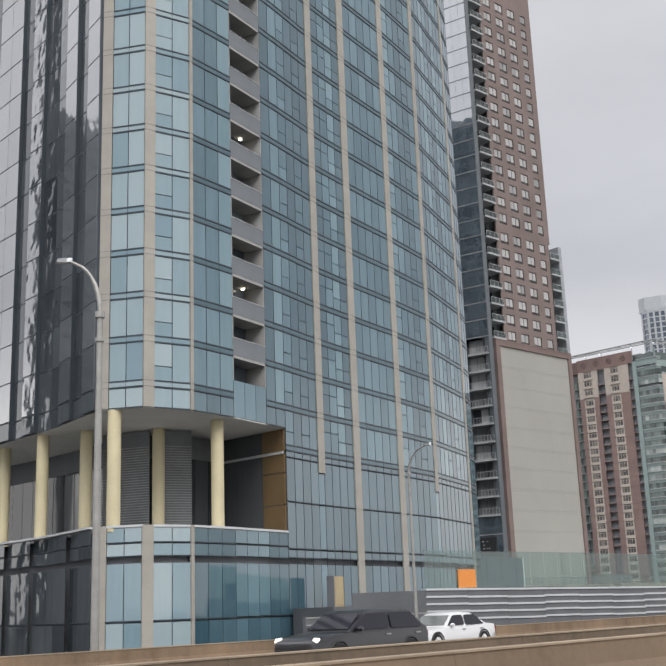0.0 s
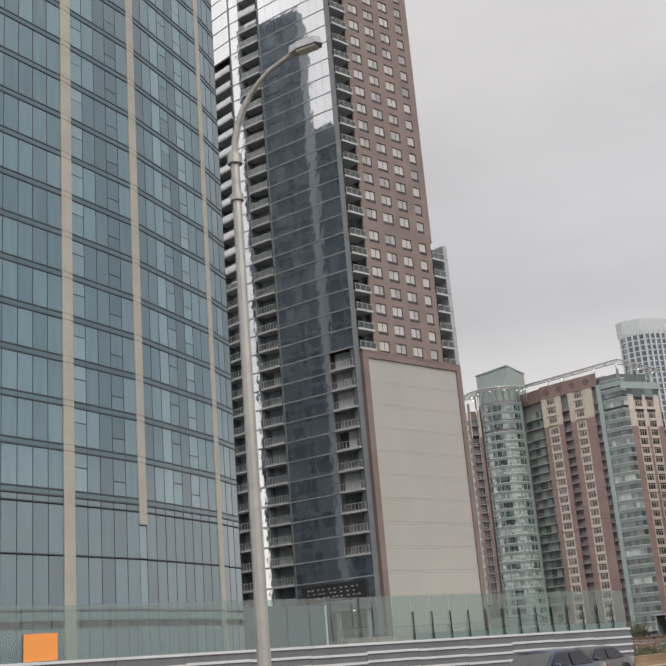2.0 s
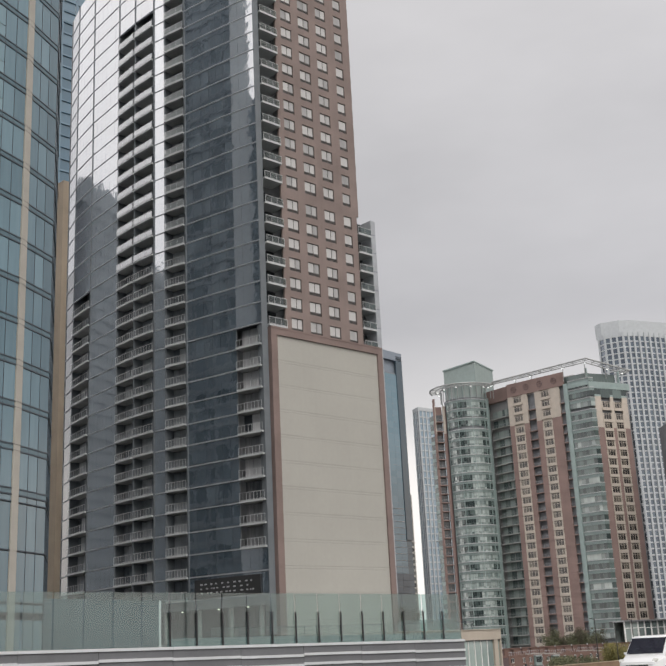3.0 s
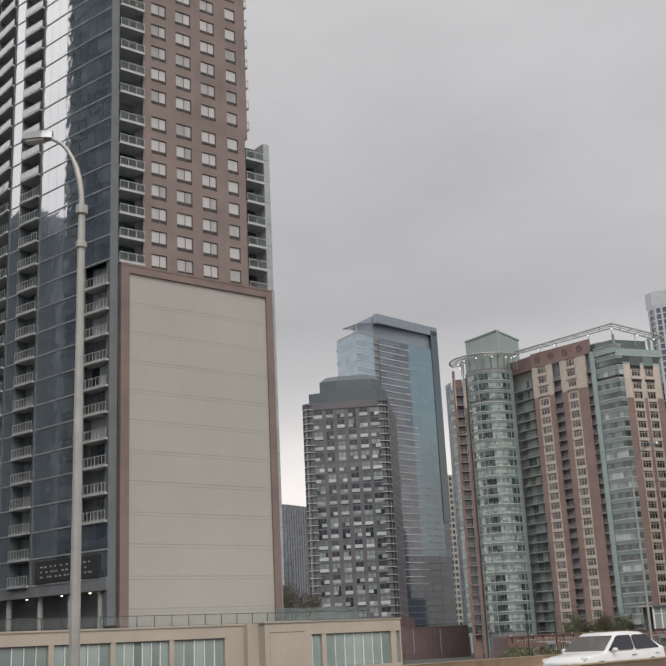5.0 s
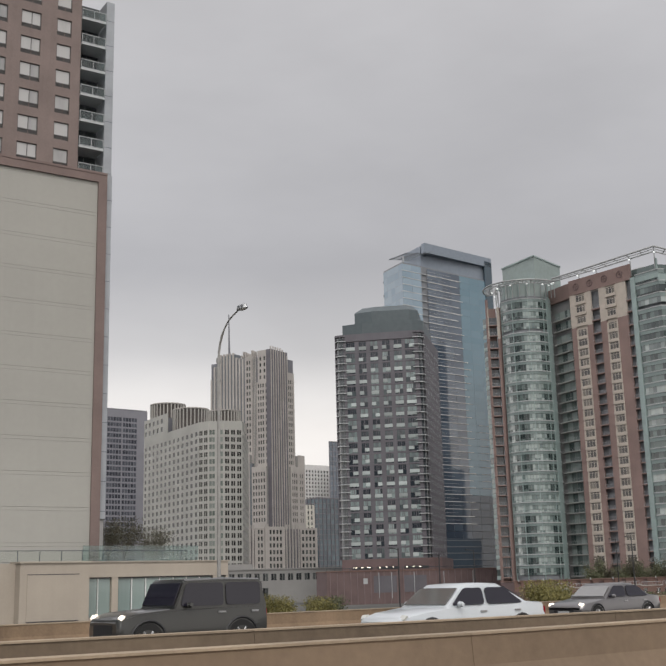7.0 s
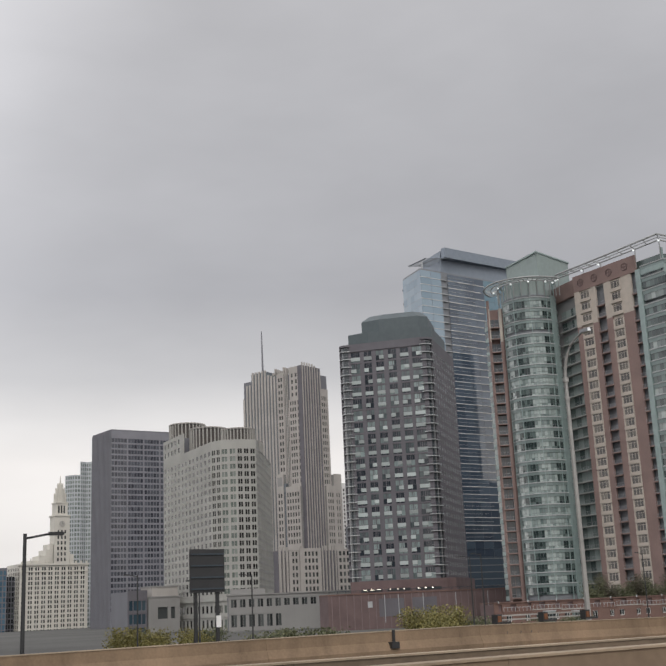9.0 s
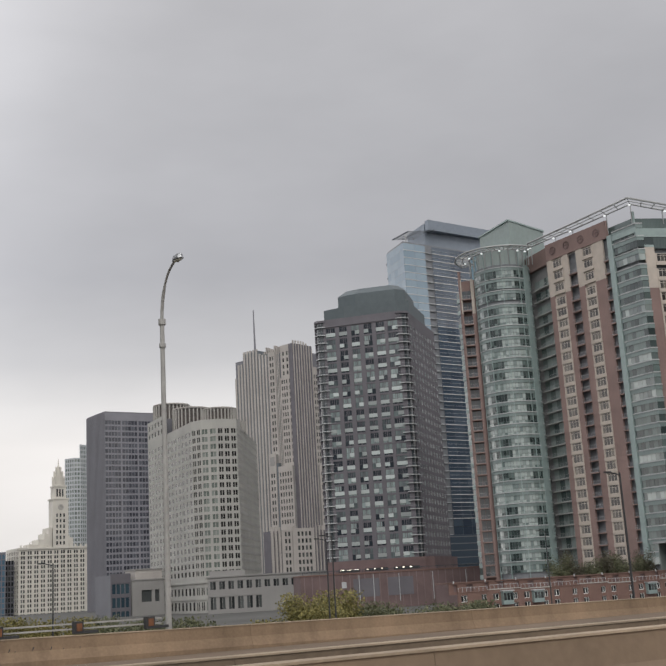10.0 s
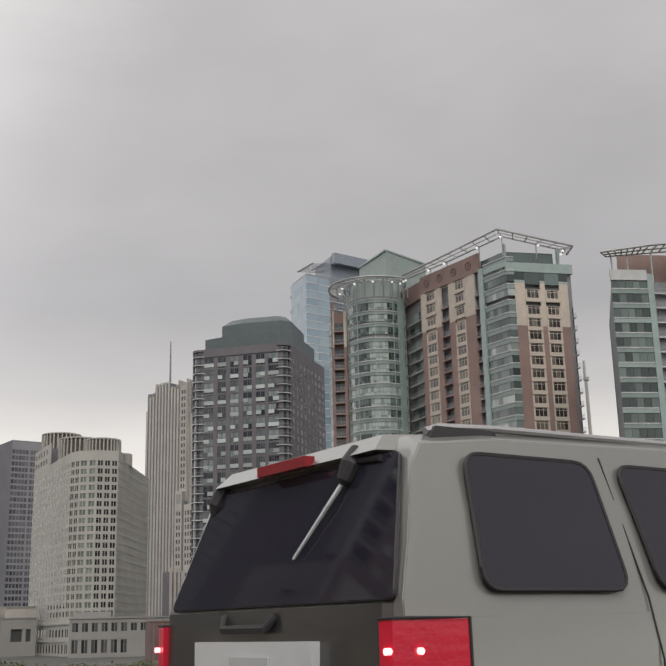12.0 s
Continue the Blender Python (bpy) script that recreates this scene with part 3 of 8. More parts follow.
def graffiti():
    b = Mesh()
    rng = random.Random(4)
    x = 0.0
    while x < 2.6:
        w, h = rng.uniform(0.06, 0.16), rng.uniform(0.18, 0.42)
        p = [(x, 0, 0), (x + w * rng.uniform(-1, 1), 0, h)]
        b.tube([(p[0][0], 0, 0.05), (p[1][0] + 0.05, 0, h)], 0.022, M_BLACKMETAL, 5)
        x += w + 0.12
    ob = b.part("graffiti_scrawl")
    ob.location = (184.8, 32.23, road_z(32) + 0.2)
    tagged(ob, "dark illegible paint scrawl on the concrete parapet", "graffiti")


graffiti()


def street_lamp(x, y, z, tall, reach, turn, label, r=0.11, arm="bow"):
    """A tapered pole with a bowed arm and a flat lamp head. turn: the arm's heading from +x, in degrees."""
    t = thing("street_lamp", label, "street lamp", "lamps along the drive", at=(x, y, z))
    t.rotation_euler = (0, 0, radians(turn))
    b = Mesh()
    b.box(-0.22, 0.22, -0.22, 0.22, 0, 0.12, M_POLE)
    b.tube([(0, 0, 0.12), (0, 0, 0.6)], [0.17, 0.15], M_POLE, 10)
    b.part("base", t)
    b = Mesh()
    b.tube([(0, 0, 0.6), (0, 0, tall * 0.76), (0, 0, tall * 0.85)], [r, r * 0.72, r * 0.68], M_POLE, 10)
    b.tube([(0, 0, tall * 0.85), (0, 0, tall * 0.865)], r * 1.15, M_POLE, 10)
    b.tube([(0, 0, tall * 0.79), (0, 0, tall * 0.80)], r * 1.05, M_POLE, 10)
    b.part("pole", t, smooth=False)
    b = Mesh()
    arc = [(reach * (1 - math.cos(s)) * 0.9, 0, tall * 0.86 + tall * 0.132 * math.sin(s)) for s in [i * math.pi / 16 for i in range(8)]]
    b.tube(arc + [(reach * 0.92, 0, tall * 0.998)], [r * 0.55] * 4 + [r * 0.38] * 5, M_POLE, 8)
    b.part("arm", t)
    b = Mesh()
    p = [(-0.05, -0.06), (0.15, -0.13), (0.52, -0.12), (0.6, 0), (0.52, 0.12), (0.15, 0.13), (-0.05, 0.06)]
    b.prism(p, -0.06, 0.10, M_RAIL, top=[(a * 0.9, c * 0.6) for a, c in p])
    h = b.part("lamp_head", t)
    h.location = (reach * 0.88, 0, tall)
    b = Mesh()
    b.prism([(0.12, -0.09), (0.48, -0.085), (0.48, 0.085), (0.12, 0.09)], -0.10, -0.061, M_LENS)
    b.part("lens", h)
    return t


LAMP_MEDIAN = "grey galvanised street lamp with a bowed arm, in the median"
LAMP_OUTER = "grey galvanised street lamp with a bowed arm, behind the parapet"
MED = road_z(12.8)
street_lamp(45.2, 13.0, MED, 11.65, 1.5, -75, LAMP_MEDIAN, 0.115)
street_lamp(94.25, 17.2, road_z(17.2), 11.3, 0.75, 130, LAMP_MEDIAN, 0.1)
street_lamp(22.45, 33.2, road_z(32) - 0.4, 15.3, 1.3, 130, LAMP_OUTER, 0.16)
street_lamp(54.3, 45.2, -0.4, 11.6, 1.6, -90, "grey galvanised street lamp beside the striped wall", 0.12)
street_lamp(142.2, 36.4, -0.9, 12.65, 1.7, -90, LAMP_OUTER, 0.085)
street_lamp(190.6, 33.2, -0.9, 13.0, 1.3, -90, LAMP_OUTER, 0.11)


# ==== glass tower with the open terrace
T1 = [(43.2, 92.0), (42.3, 83.0), (41.68, 74.5), (41.16, 66.7), (39.61, 58.67), (41.2, 56.0), (44.4, 55.2), (48.6, 55.7), (52.4, 56.5),
      (54.7, 57.0), (59.1, 58.1), (64.2, 59.1), (71.2, 60.4), (78.1, 62.0), (88.0, 65.6), (91.8, 67.5), (95.5, 73.0), (96.0, 92.0)]
T1_FLOOR0, T1_FH, T1_N = 15.53, 2.97, 24
T1_TOP = T1_FLOOR0 + T1_FH * T1_N


def inward_of(points, d):
    """Plan points moved inwards by d (the back closes the loop)."""
    out = []
    for i, p in enumerate(points):
        a, c = Vector(points[max(i - 1, 0)]), Vector(points[min(i + 1, len(points) - 1)])
        u = (c - a).normalized()
        out.append((p[0] - u.y * d, p[1] + u.x * d))
    return out



def strip(b, line, out, deep, z0, z1, mat):
    """One connected band along a facade line, standing out by out and reaching in by deep."""
    a, c = inward_of(line, -out), inward_of(line, deep)
    n = len(a)
    pts = [(*p, z) for z in (z0, z1) for p in a + c]
    m = 2 * n
    f = []
    for i in range(n - 1):
        f += [(i, i + 1, m + i + 1, m + i), (n + i + 1, n + i, m + n + i, m + n + i + 1), (m + i, m + i + 1, m + n + i + 1, m + n + i), (i + 1, i, n + i, n + i + 1)]
    f += [(n, 0, m, m + n), (n - 1, 2 * n - 1, m + 2 * n - 1, m + n - 1)]
    b.add(pts, f, mat)


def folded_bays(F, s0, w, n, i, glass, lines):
    """The dark side: striped reflections put into glass tone, pale projecting bays by turns with dark recessed ones,
    and thin floor lines.
    """
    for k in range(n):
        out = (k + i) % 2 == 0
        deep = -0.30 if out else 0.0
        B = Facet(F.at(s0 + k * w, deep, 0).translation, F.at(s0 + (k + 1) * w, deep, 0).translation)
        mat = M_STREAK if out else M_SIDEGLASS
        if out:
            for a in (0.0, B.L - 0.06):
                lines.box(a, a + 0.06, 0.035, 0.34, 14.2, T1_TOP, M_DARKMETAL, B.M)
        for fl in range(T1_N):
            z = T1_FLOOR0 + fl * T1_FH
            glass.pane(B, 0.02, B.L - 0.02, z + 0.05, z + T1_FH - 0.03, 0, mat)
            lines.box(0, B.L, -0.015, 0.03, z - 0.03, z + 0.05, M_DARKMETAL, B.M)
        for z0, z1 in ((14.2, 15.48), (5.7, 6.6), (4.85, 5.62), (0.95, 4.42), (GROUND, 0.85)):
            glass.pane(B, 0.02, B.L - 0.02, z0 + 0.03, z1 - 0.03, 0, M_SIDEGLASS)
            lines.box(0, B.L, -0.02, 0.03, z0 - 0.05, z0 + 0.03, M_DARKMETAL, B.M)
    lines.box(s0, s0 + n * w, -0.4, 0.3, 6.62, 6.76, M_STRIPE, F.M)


def glass_tower():
    t = thing("glass_tower", "teal glass apartment tower with beige vertical strips above an open terrace", "tower", at=(0, 0, 0))
    core = inward_of(T1, 0.35)
    deep = inward_of(T1, 2.3)
    hull(core[:8] + [deep[7], deep[8]] + core[8:], 14.3, T1_TOP, M_CONCDARK, t, "core")
    hull(core[9:] + [(54.9, 92.0)], GROUND, 14.3, M_CONCDARK, t, "core")
    hull(inward_of(T1[:10], 0.35) + [(54.7, 92.0)], GROUND, 6.3, M_CONCDARK, t, "podium_core")
    near = Glass(t, M_TEAL, 300)
    rng = random.Random(11)
    lines = Mesh()
    # beige strips: facet, distance along it, width, lowest z
    strip_at = {4: [(0.0, 0.75)], 5: [(0.0, 0.75)], 6: [(0.0, 0.28)], 10: [(0.0, 0.85)], 11: [(0.0, 0.95)], 12: [(0.0, 0.95)], 13: [(0.0, 0.9)],
                14: [(0.0, 0.75)]}
    low = {4: 14.2, 5: 14.2, 6: 14.2, 10: 11.3, 11: GROUND, 12: GROUND, 13: 11.2, 14: GROUND, 1: 14.2, 2: 14.2}
    for i, (p, q) in enumerate(zip(T1, T1[1:])):
        F = Facet(p, q)
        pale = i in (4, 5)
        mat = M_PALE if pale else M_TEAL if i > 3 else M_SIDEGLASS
        balcony = i == 7
        spans = []
        edge = 0.0
        for a, w in strip_at.get(i, []):
            if a > edge + 0.05:
                spans.append((edge, a))
            b = Mesh()
            b.box(a, a + w, -0.09, 0.05, low[i], T1_TOP, M_BEIGEPANEL, F.M)
            st = b.part("beige_strip", t)
            b = Mesh()
            for fl in range(0, T1_N):
                z = T1_FLOOR0 + fl * T1_FH
                b.box(a, a + w, -0.1, -0.091, z - 0.02, z + 0.02, M_BEIGEJOINT, F.M)
                b.box(a, a + w, -0.1, -0.091, z + 0.39, z + 0.42, M_BEIGEJOINT, F.M)
            b.part("panel_joint", st, kind="stuff")
            if low[i] == 14.2 and i in (4, 5, 6):
                b = Mesh()
                b.box(a, a + w, -0.07, 0.05, GROUND, 6.74, M_BEIGEPANEL, F.M)
                b.part("beige_strip", t)
            edge = a + w
            if low[i] in (11.3, 11.2):
                for z0, z1 in ((8.9, low[i] - 0.05), (5.55, 8.82), (4.9, 5.45), (0.95, 4.45), (GROUND, 0.85)):
                    near.pane(F, a + 0.03, a + w - 0.03, z0 + 0.03, z1 - 0.03)
        spans.append((edge, F.L))
        if balcony:
            continue
        first = 0 if i < 9 else -1
        for s0, s1 in spans:
            n = max(1, round((s1 - s0) / (1.45 if pale else 1.2 if i > 3 else 1.9)))
            w = (s1 - s0) / n
            style = [rng.random() for _ in range(n)]
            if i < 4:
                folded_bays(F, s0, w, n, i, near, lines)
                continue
            for k in range(n):
                if not pale:
                    mat = rng.choice((M_TEAL, M_TEAL, M_TEALDK, M_TEALDK, M_TEALLT))
                a, e = s0 + k * w + 0.03, s0 + (k + 1) * w - 0.03
                lines.box(a - 0.045, a - 0.015, -0.02, 0.03, 14.2 if i < 9 else GROUND, T1_TOP, M_DARKMETAL, F.M)
                for fl in range(first, T1_N):
                    z = T1_FLOOR0 + fl * T1_FH
                    lo, hi = z + 0.45, z + T1_FH - 0.06
                    if (i == 5 and k == 0) or (style[k] > 0.62 and 5 < i < 15):
                        cut = lo + (hi - lo) * (0.38 if style[k] < 0.85 else 0.62)
                        near.pane(F, a, e, lo, cut - 0.03, 0, mat)
                        near.pane(F, a, e, cut + 0.03, hi, 0, mat)
                    else:
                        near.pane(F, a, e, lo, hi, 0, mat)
            for fl in range(first, T1_N + 1):
                z = T1_FLOOR0 + fl * T1_FH
                lines.box(s0, s1, -0.05, 0.03, z - 0.05, z + 0.05, M_DARKMETAL, F.M)
                lines.box(s0, s1, -0.05, 0.03, z + 0.36, z + 0.45, M_DARKMETAL, F.M)
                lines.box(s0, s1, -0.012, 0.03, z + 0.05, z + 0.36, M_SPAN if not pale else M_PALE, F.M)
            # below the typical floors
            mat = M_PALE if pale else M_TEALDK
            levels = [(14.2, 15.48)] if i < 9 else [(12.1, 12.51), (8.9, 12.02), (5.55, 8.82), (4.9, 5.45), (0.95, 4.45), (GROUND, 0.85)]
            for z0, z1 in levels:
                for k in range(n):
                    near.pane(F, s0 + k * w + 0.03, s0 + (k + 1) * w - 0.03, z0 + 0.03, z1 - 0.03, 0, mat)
                lines.box(s0, s1, -0.05, 0.03, z0 - 0.05, z0 + 0.03, M_DARKMETAL, F.M)
            if i < 9:
                for z0, z1 in ((5.7, 6.62), (4.85, 5.62), (0.95, 4.42), (GROUND, 0.85)):
                    for k in range(n):
                        near.pane(F, s0 + k * w + 0.03, s0 + (k + 1) * w - 0.03, z0 + 0.03, z1 - 0.03, 0, mat if z1 < 4.5 or pale else M_SPAN)
                    lines.box(s0, s1, -0.05, 0.03, z0 - 0.05, z0 + 0.03, M_DARKMETAL, F.M)
                lines.box(s0, s1, -0.06, 0.35, 6.62, 6.76, M_STRIPE, F.M)
    near.close()
    lines.part("mullions", t, "thin dark mullions and double floor lines", kind="stuff")
    # podium and lowest glass under the balcony bay
    F = Facet(T1[7], T1[8])
    g = Glass(t, M_TEAL, 40)
    for k in range(3):
        w = F.L / 3
        for z0, z1 in ((14.2, 16.8), (5.7, 6.62), (4.85, 5.62), (0.95, 4.42), (GROUND, 0.85)):
            g.pane(F, k * w + 0.03, (k + 1) * w - 0.03, z0 + 0.03, z1 - 0.03)
    g.close()
    b = Mesh()
    b.box(0, F.L, -0.06, 0.35, 6.62, 6.76, M_STRIPE, F.M)
    b.part("parapet_cap", t)
    for fl in range(T1_N):
        z = 16.87 + fl * T1_FH
        bal = new("balcony")
        bal.parent = t
        bal.matrix_local = F.at(0, 0, z)
        b = Mesh()
        b.box(0.02, F.L - 0.02, 0.0, 2.2, 1.50, 1.72, M_CONC)
        b.part("slab", bal)
        b = Mesh()
        b.box(0.02, F.L - 0.02, -0.02, 0.05, 1.72, 2.93, M_BALPANEL)
        b.part("railing_panel", bal)
        b = Mesh()
        b.box(0.02, F.L - 0.02, -0.05, 0.09, 2.93, 2.99, M_SLAB)
        b.part("top_rail", bal)
        b = Mesh()
        b.box(0.25, F.L - 0.25, 1.6, 1.66, 0, 1.50, M_NAVYWIN)
        b.part("sliding_door", bal)
        if fl in (2, 6):
            b = Mesh()
            b.tube([(2.9, 1.2, 1.33), (2.9, 1.2, 1.42)], 0.13, M_BULB, 10)
            b.part("ceiling_lamp", bal, "small warm ceiling lamp, lit")
    b = Mesh()
    for s in (0.0, F.L - 0.08):
        b.box(s, s + 0.08, 0.0, 2.2, 16.8, T1_TOP, M_CONC, F.M)
    b.part("balcony_cheek", t, kind="stuff")
    # open terrace: soffit, floor, recessed wall, louvres, columns
    ring = inward_of(T1[:10], 0.02)
    hull(ring + [(54.7, 92.0)], 14.12, 14.19, M_SOFFIT, t, "soffit", "smooth off-white terrace ceiling")
    hull(inward_of(T1[:10], 0.3) + [(54.7, 92.0)], 6.4, 6.5, M_CONC, t, "terrace_floor")
    back = [(48.5, 92.0), (48.3, 76.0), (47.2, 66.0), (50.0, 63.2), (54.6, 64.2)]
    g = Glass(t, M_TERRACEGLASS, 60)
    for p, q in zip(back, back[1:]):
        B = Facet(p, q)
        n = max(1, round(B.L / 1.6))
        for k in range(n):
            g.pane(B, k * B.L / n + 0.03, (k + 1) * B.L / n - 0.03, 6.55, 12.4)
        b = Mesh()
        b.box(0, B.L, -0.05, 0.1, 12.4, 14.1, M_CONCDARK, B.M)
        b.part("bulkhead", t)
    g.close()
    for p, q in (((45.0, 66.0), (46.6, 62.6)), ((46.9, 62.0), (49.2, 61.0))):
        B = Facet(p, q)
        lv = new("louvre_screen")
        lv.parent = t
        b = Mesh()
        for k in range(34):
            z = 6.9 + k * 0.18
            b.box(0, B.L, 0, 0.09, z, z + 0.05, M_LOUVRE, B.M)
        b.part("louvre_blade", lv, kind="stuff")
        b = Mesh()
        b.box(0, B.L, 0.12, 0.2, 6.5, 14.0, M_CONCDARK, B.M)
        b.part("backing", lv)
    R = Facet((54.66, 64.2), (54.66, 57.1))
    for z0, z1 in ((6.55, 8.6), (8.66, 10.9), (10.96, 12.3), (12.5, 14.1)):
        b = Mesh()
        b.box(R.L - 2.3, R.L, -0.1, 0.1, z0, z1, M_GOLD, R.M)
        b.part("gold_panel", t)
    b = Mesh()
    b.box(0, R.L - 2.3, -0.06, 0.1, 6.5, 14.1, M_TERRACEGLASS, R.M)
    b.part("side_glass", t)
    b = Mesh()
    b.box(0, R.L, -0.2, -0.12, 12.3, 12.48, M_STRIPE, R.M)
    b.part("rail_strip", t)
    for x, y in ((40.45, 58.0), (48.2, 57.0), (47.0, 62.0), (43.4, 65.6), (42.0, 69.0), (43.0, 76.0), (43.4, 84.0)):
        b = Mesh()
        b.tube([(x, y, 6.4), (x, y, 14.15)], 0.44, M_CREAMCOL, 20)
        b.part("column", t, "round cream-painted column", smooth=False)


glass_tower()


# ==== brick and dark glass tower
def rail_mesh(w, glass=None, height=1.05, posts=6, mat=M_RAIL):
    b = Mesh()
    b.box(0, w, -0.03, 0.03, height - 0.06, height, mat)
    b.box(0, w, -0.02, 0.02, 0.06, 0.11, mat)
    for k in range(posts + 1):
        x = (w - 0.04) * k / posts
        b.box(x, x + 0.04, -0.02, 0.02, 0, height - 0.06, mat)
    if glass:
        b.box(0.04, w - 0.04, -0.008, 0.008, 0.12, height - 0.08, glass)
    return b.data("railing")


def balcony_set(w, deep, slab_mat, door_mat, out=0.25, thick=0.24, opening=2.6, glass=None, posts=7, rail=M_RAIL):
    """Shared meshes of one kind of balcony: slab, railing, door wall, side walls."""
    b = Mesh()
    b.box(0, w, -out, deep, 0, thick, slab_mat)
    slab = b.data("slab")
    b = Mesh()
    n = max(2, round(w / 1.3))
    for k in range(n):
        b.box(k * w / n + 0.04, (k + 1) * w / n - 0.04, deep - 0.1, deep - 0.05, 0, opening, door_mat)
    door = b.data("door_glass")
    return slab, rail_mesh(w, glass, posts=posts, mat=rail), door, out, thick


def balcony(parent, kit, m):
    slab, rail, door, out, thick = kit
    e = new("balcony")
    e.parent = parent
    e.matrix_local = m
    put("slab", slab, e, Matrix())
    put("railing", rail, e, Matrix.Translation((0, -out + 0.06, thick)))
    put("glass_door", door, e, Matrix.Translation((0, 0, thick)))
    return e


def brick_tower():
    t = thing("brick_tower", "brown brick and dark glass tower with a blank cream wall", "tower")
    Q = [(147.6, 153.0), (145.9, 148.2), (144.3, 141.0), (143.1, 132.0), (142.6, 127.0), (142.5, 122.0), (142.8, 119.7), (143.4, 115.7),
         (144.0, 110.8), (144.6, 106.6), (145.33, 102.25)]
    FH, Z0, N = 2.95, 8.75, 36
    TOP = Z0 + FH * N
    east = Facet((145.33, 102.25), (167.43, 100.61))
    inner = [(p[0] + 2.3, p[1]) for p in Q[:-1]] + [(148.0, 104.6)]
    hull(inner + [(164.0, 103.4), (164.4, 140.0), (156.0, 152.0)], GROUND, TOP, M_CONCDARK, t, "core")
    # ---- curved dark glass side
    kinds = ["glass", "bal", "glass", "bal", "bal", "glass", "bal", "glass", "glass", "low"]
    g = Glass(t, M_TOWERGLASS, 300)
    slabs = Mesh()
    before = "bal"
    for (p, q), kind in zip(zip(Q, Q[1:]), kinds):
        F = Facet(p, q)
        kit = balcony_set(F.L - 0.3, 1.5, M_SLAB, M_BALDOOR, out=0.35, rail=M_SLAB)
        upper = balcony_set(F.L - 0.3, 1.5, M_SLAB, M_BALDOOR, out=0.35, glass=M_RAILMIRROR, posts=3, rail=M_SLAB)
        if "bal" in (kind, before):
            piers = Mesh()
            piers.box(-0.14, 0.14, -0.05, 2.2, Z0, TOP, M_SLABDARK, F.M)
            piers.part("pier", t)
        before = kind
        flush = 58 if p == Q[1] else 98 if p in Q[3:5] else 200
        if kind == "low":
            kit = balcony_set(F.L - 0.3, 1.2, M_SLAB, M_LOWDOOR, out=0.35, rail=M_SLAB)
        for k in range(N):
            z = Z0 + k * FH
            bal = kind == "bal" and z < flush or (kind == "low" and 12 < z < 42)
            if bal:
                balcony(t, upper if z > 57 else kit, F.at(0.15, 0.0, z))
                slabs.box(0.1, F.L - 0.1, 0.02, 2.2, z - 0.02, z - 0.005, M_CONC, F.M)
            else:
                slabs.box(0.0, F.L, -0.05, 0.25, z + 0.03, z + 0.17, M_SLABLINE, F.M)
                n = max(1, round(F.L / 1.55))
                for j in range(n):
                    # first facet below 62 m: its dark reflection is put into the glass colour
                    g.pane(F, j * F.L / n + 0.015, (j + 1) * F.L / n - 0.015, z + 0.22, z + FH - 0.02, 0.02, M_SIDEGLASS if p == Q[0] and z < 62 else M_TOWERGLASS)
                slabs.box(0, F.L, 0.12, 0.2, z + 0.2, z + FH, M_CONCDARK, F.M)
    g.close()
    slabs.part("slab_edges", t, kind="stuff")
    # ---- lower band with its unlit sign, loggia with columns
    B = Facet((143.2, 117.5), (145.33, 102.25))
    b = Mesh()
    b.box(-14, B.L, -0.1, 0.4, 7.6, Z0 + 0.2, M_CONCDARK, B.M)
    b.part("dark_fascia", t)
    b = Mesh()
    b.box(3.0, B.L - 1.2, -0.25, -0.11, 9.0, 11.4, M_BLACKMETAL, B.M)
    sg = b.part("sign_panel", t, "black sign panel with rows of small pale marks")
    rng = random.Random(2)
    b = Mesh()
    for r in range(3):
        a = 4.0
        while a < B.L - 2.5:
            w = rng.uniform(0.15, 0.5)
            b.box(a, a + w, -0.275, -0.252, 9.55 + r * 0.55, 9.72 + r * 0.55, M_SLAB, B.M)
            a += w + rng.uniform(0.15, 0.8)
    b.part("sign_bars", sg, kind="stuff")
    for a in (-9.0, -3.0, 3.0, 8.5, 13.6):
        b = Mesh()
        p = B.at(a, 0.6, 0).translation
        b.tube([(p.x, p.y, 2.5), (p.x, p.y, 7.7)], 0.33, M_CONC, 14)
        b.part("column", t, "round grey concrete column")
    b = Mesh()
    b.box(2, B.L - 0.4, 3.2, 3.4, 2.5, 7.7, M_BRICKFRAME, B.M)
    b.part("loggia_wall", t)
    for a in (-1.0, 5.5, 10.5):
        b = Mesh()
        p = B.at(a, 1.6, 7.52).translation
        b.tube([tuple(p), (p.x, p.y, 7.6)], 0.12, M_BULB, 10)
        b.part("downlight", t, "small warm downlight, lit")
    # ---- brick front with windows
    cent = [45.1 + FH * k for k in range(7)] + [66.43 + 3.02 * k for k in range(15)]
    rows = [(c - 1.23, c + 0.73) for c in cent if c + 3 < TOP]
    cols = [(5.3, 7.34), (8.74, 10.9), (12.35, 14.43)]
    thin = [(16.15, 17.72)]
    b = Mesh()
    wall_grid(b, east, 42.9, TOP, cols + thin, rows, M_BRICK, 0.3, 4.2, 18.8)
    b.part("brick_wall", t, "brown brick wall")
    w2 = WindowKit(2.1, 1.5, M_CURTAIN, M_WINFRAME, bars=(0.54,), bar=0.075)
    w1 = WindowKit(1.57, 1.5, M_CURTAIN, M_WINFRAME, bars=(), bar=0.075)
    b = Mesh()
    for k in range(9):
        b.box(-1.04, 1.04, 0, 0.05, k * 0.05, k * 0.05 + 0.03, M_WINFRAME)
    b.box(0.06, 0.12, -0.02, 0.05, 0, 0.46, M_BRICK)
    b.box(-1.04, 1.04, 0.06, 0.1, 0, 0.46, M_DARKMETAL)
    grille = b.data("vent_grille")
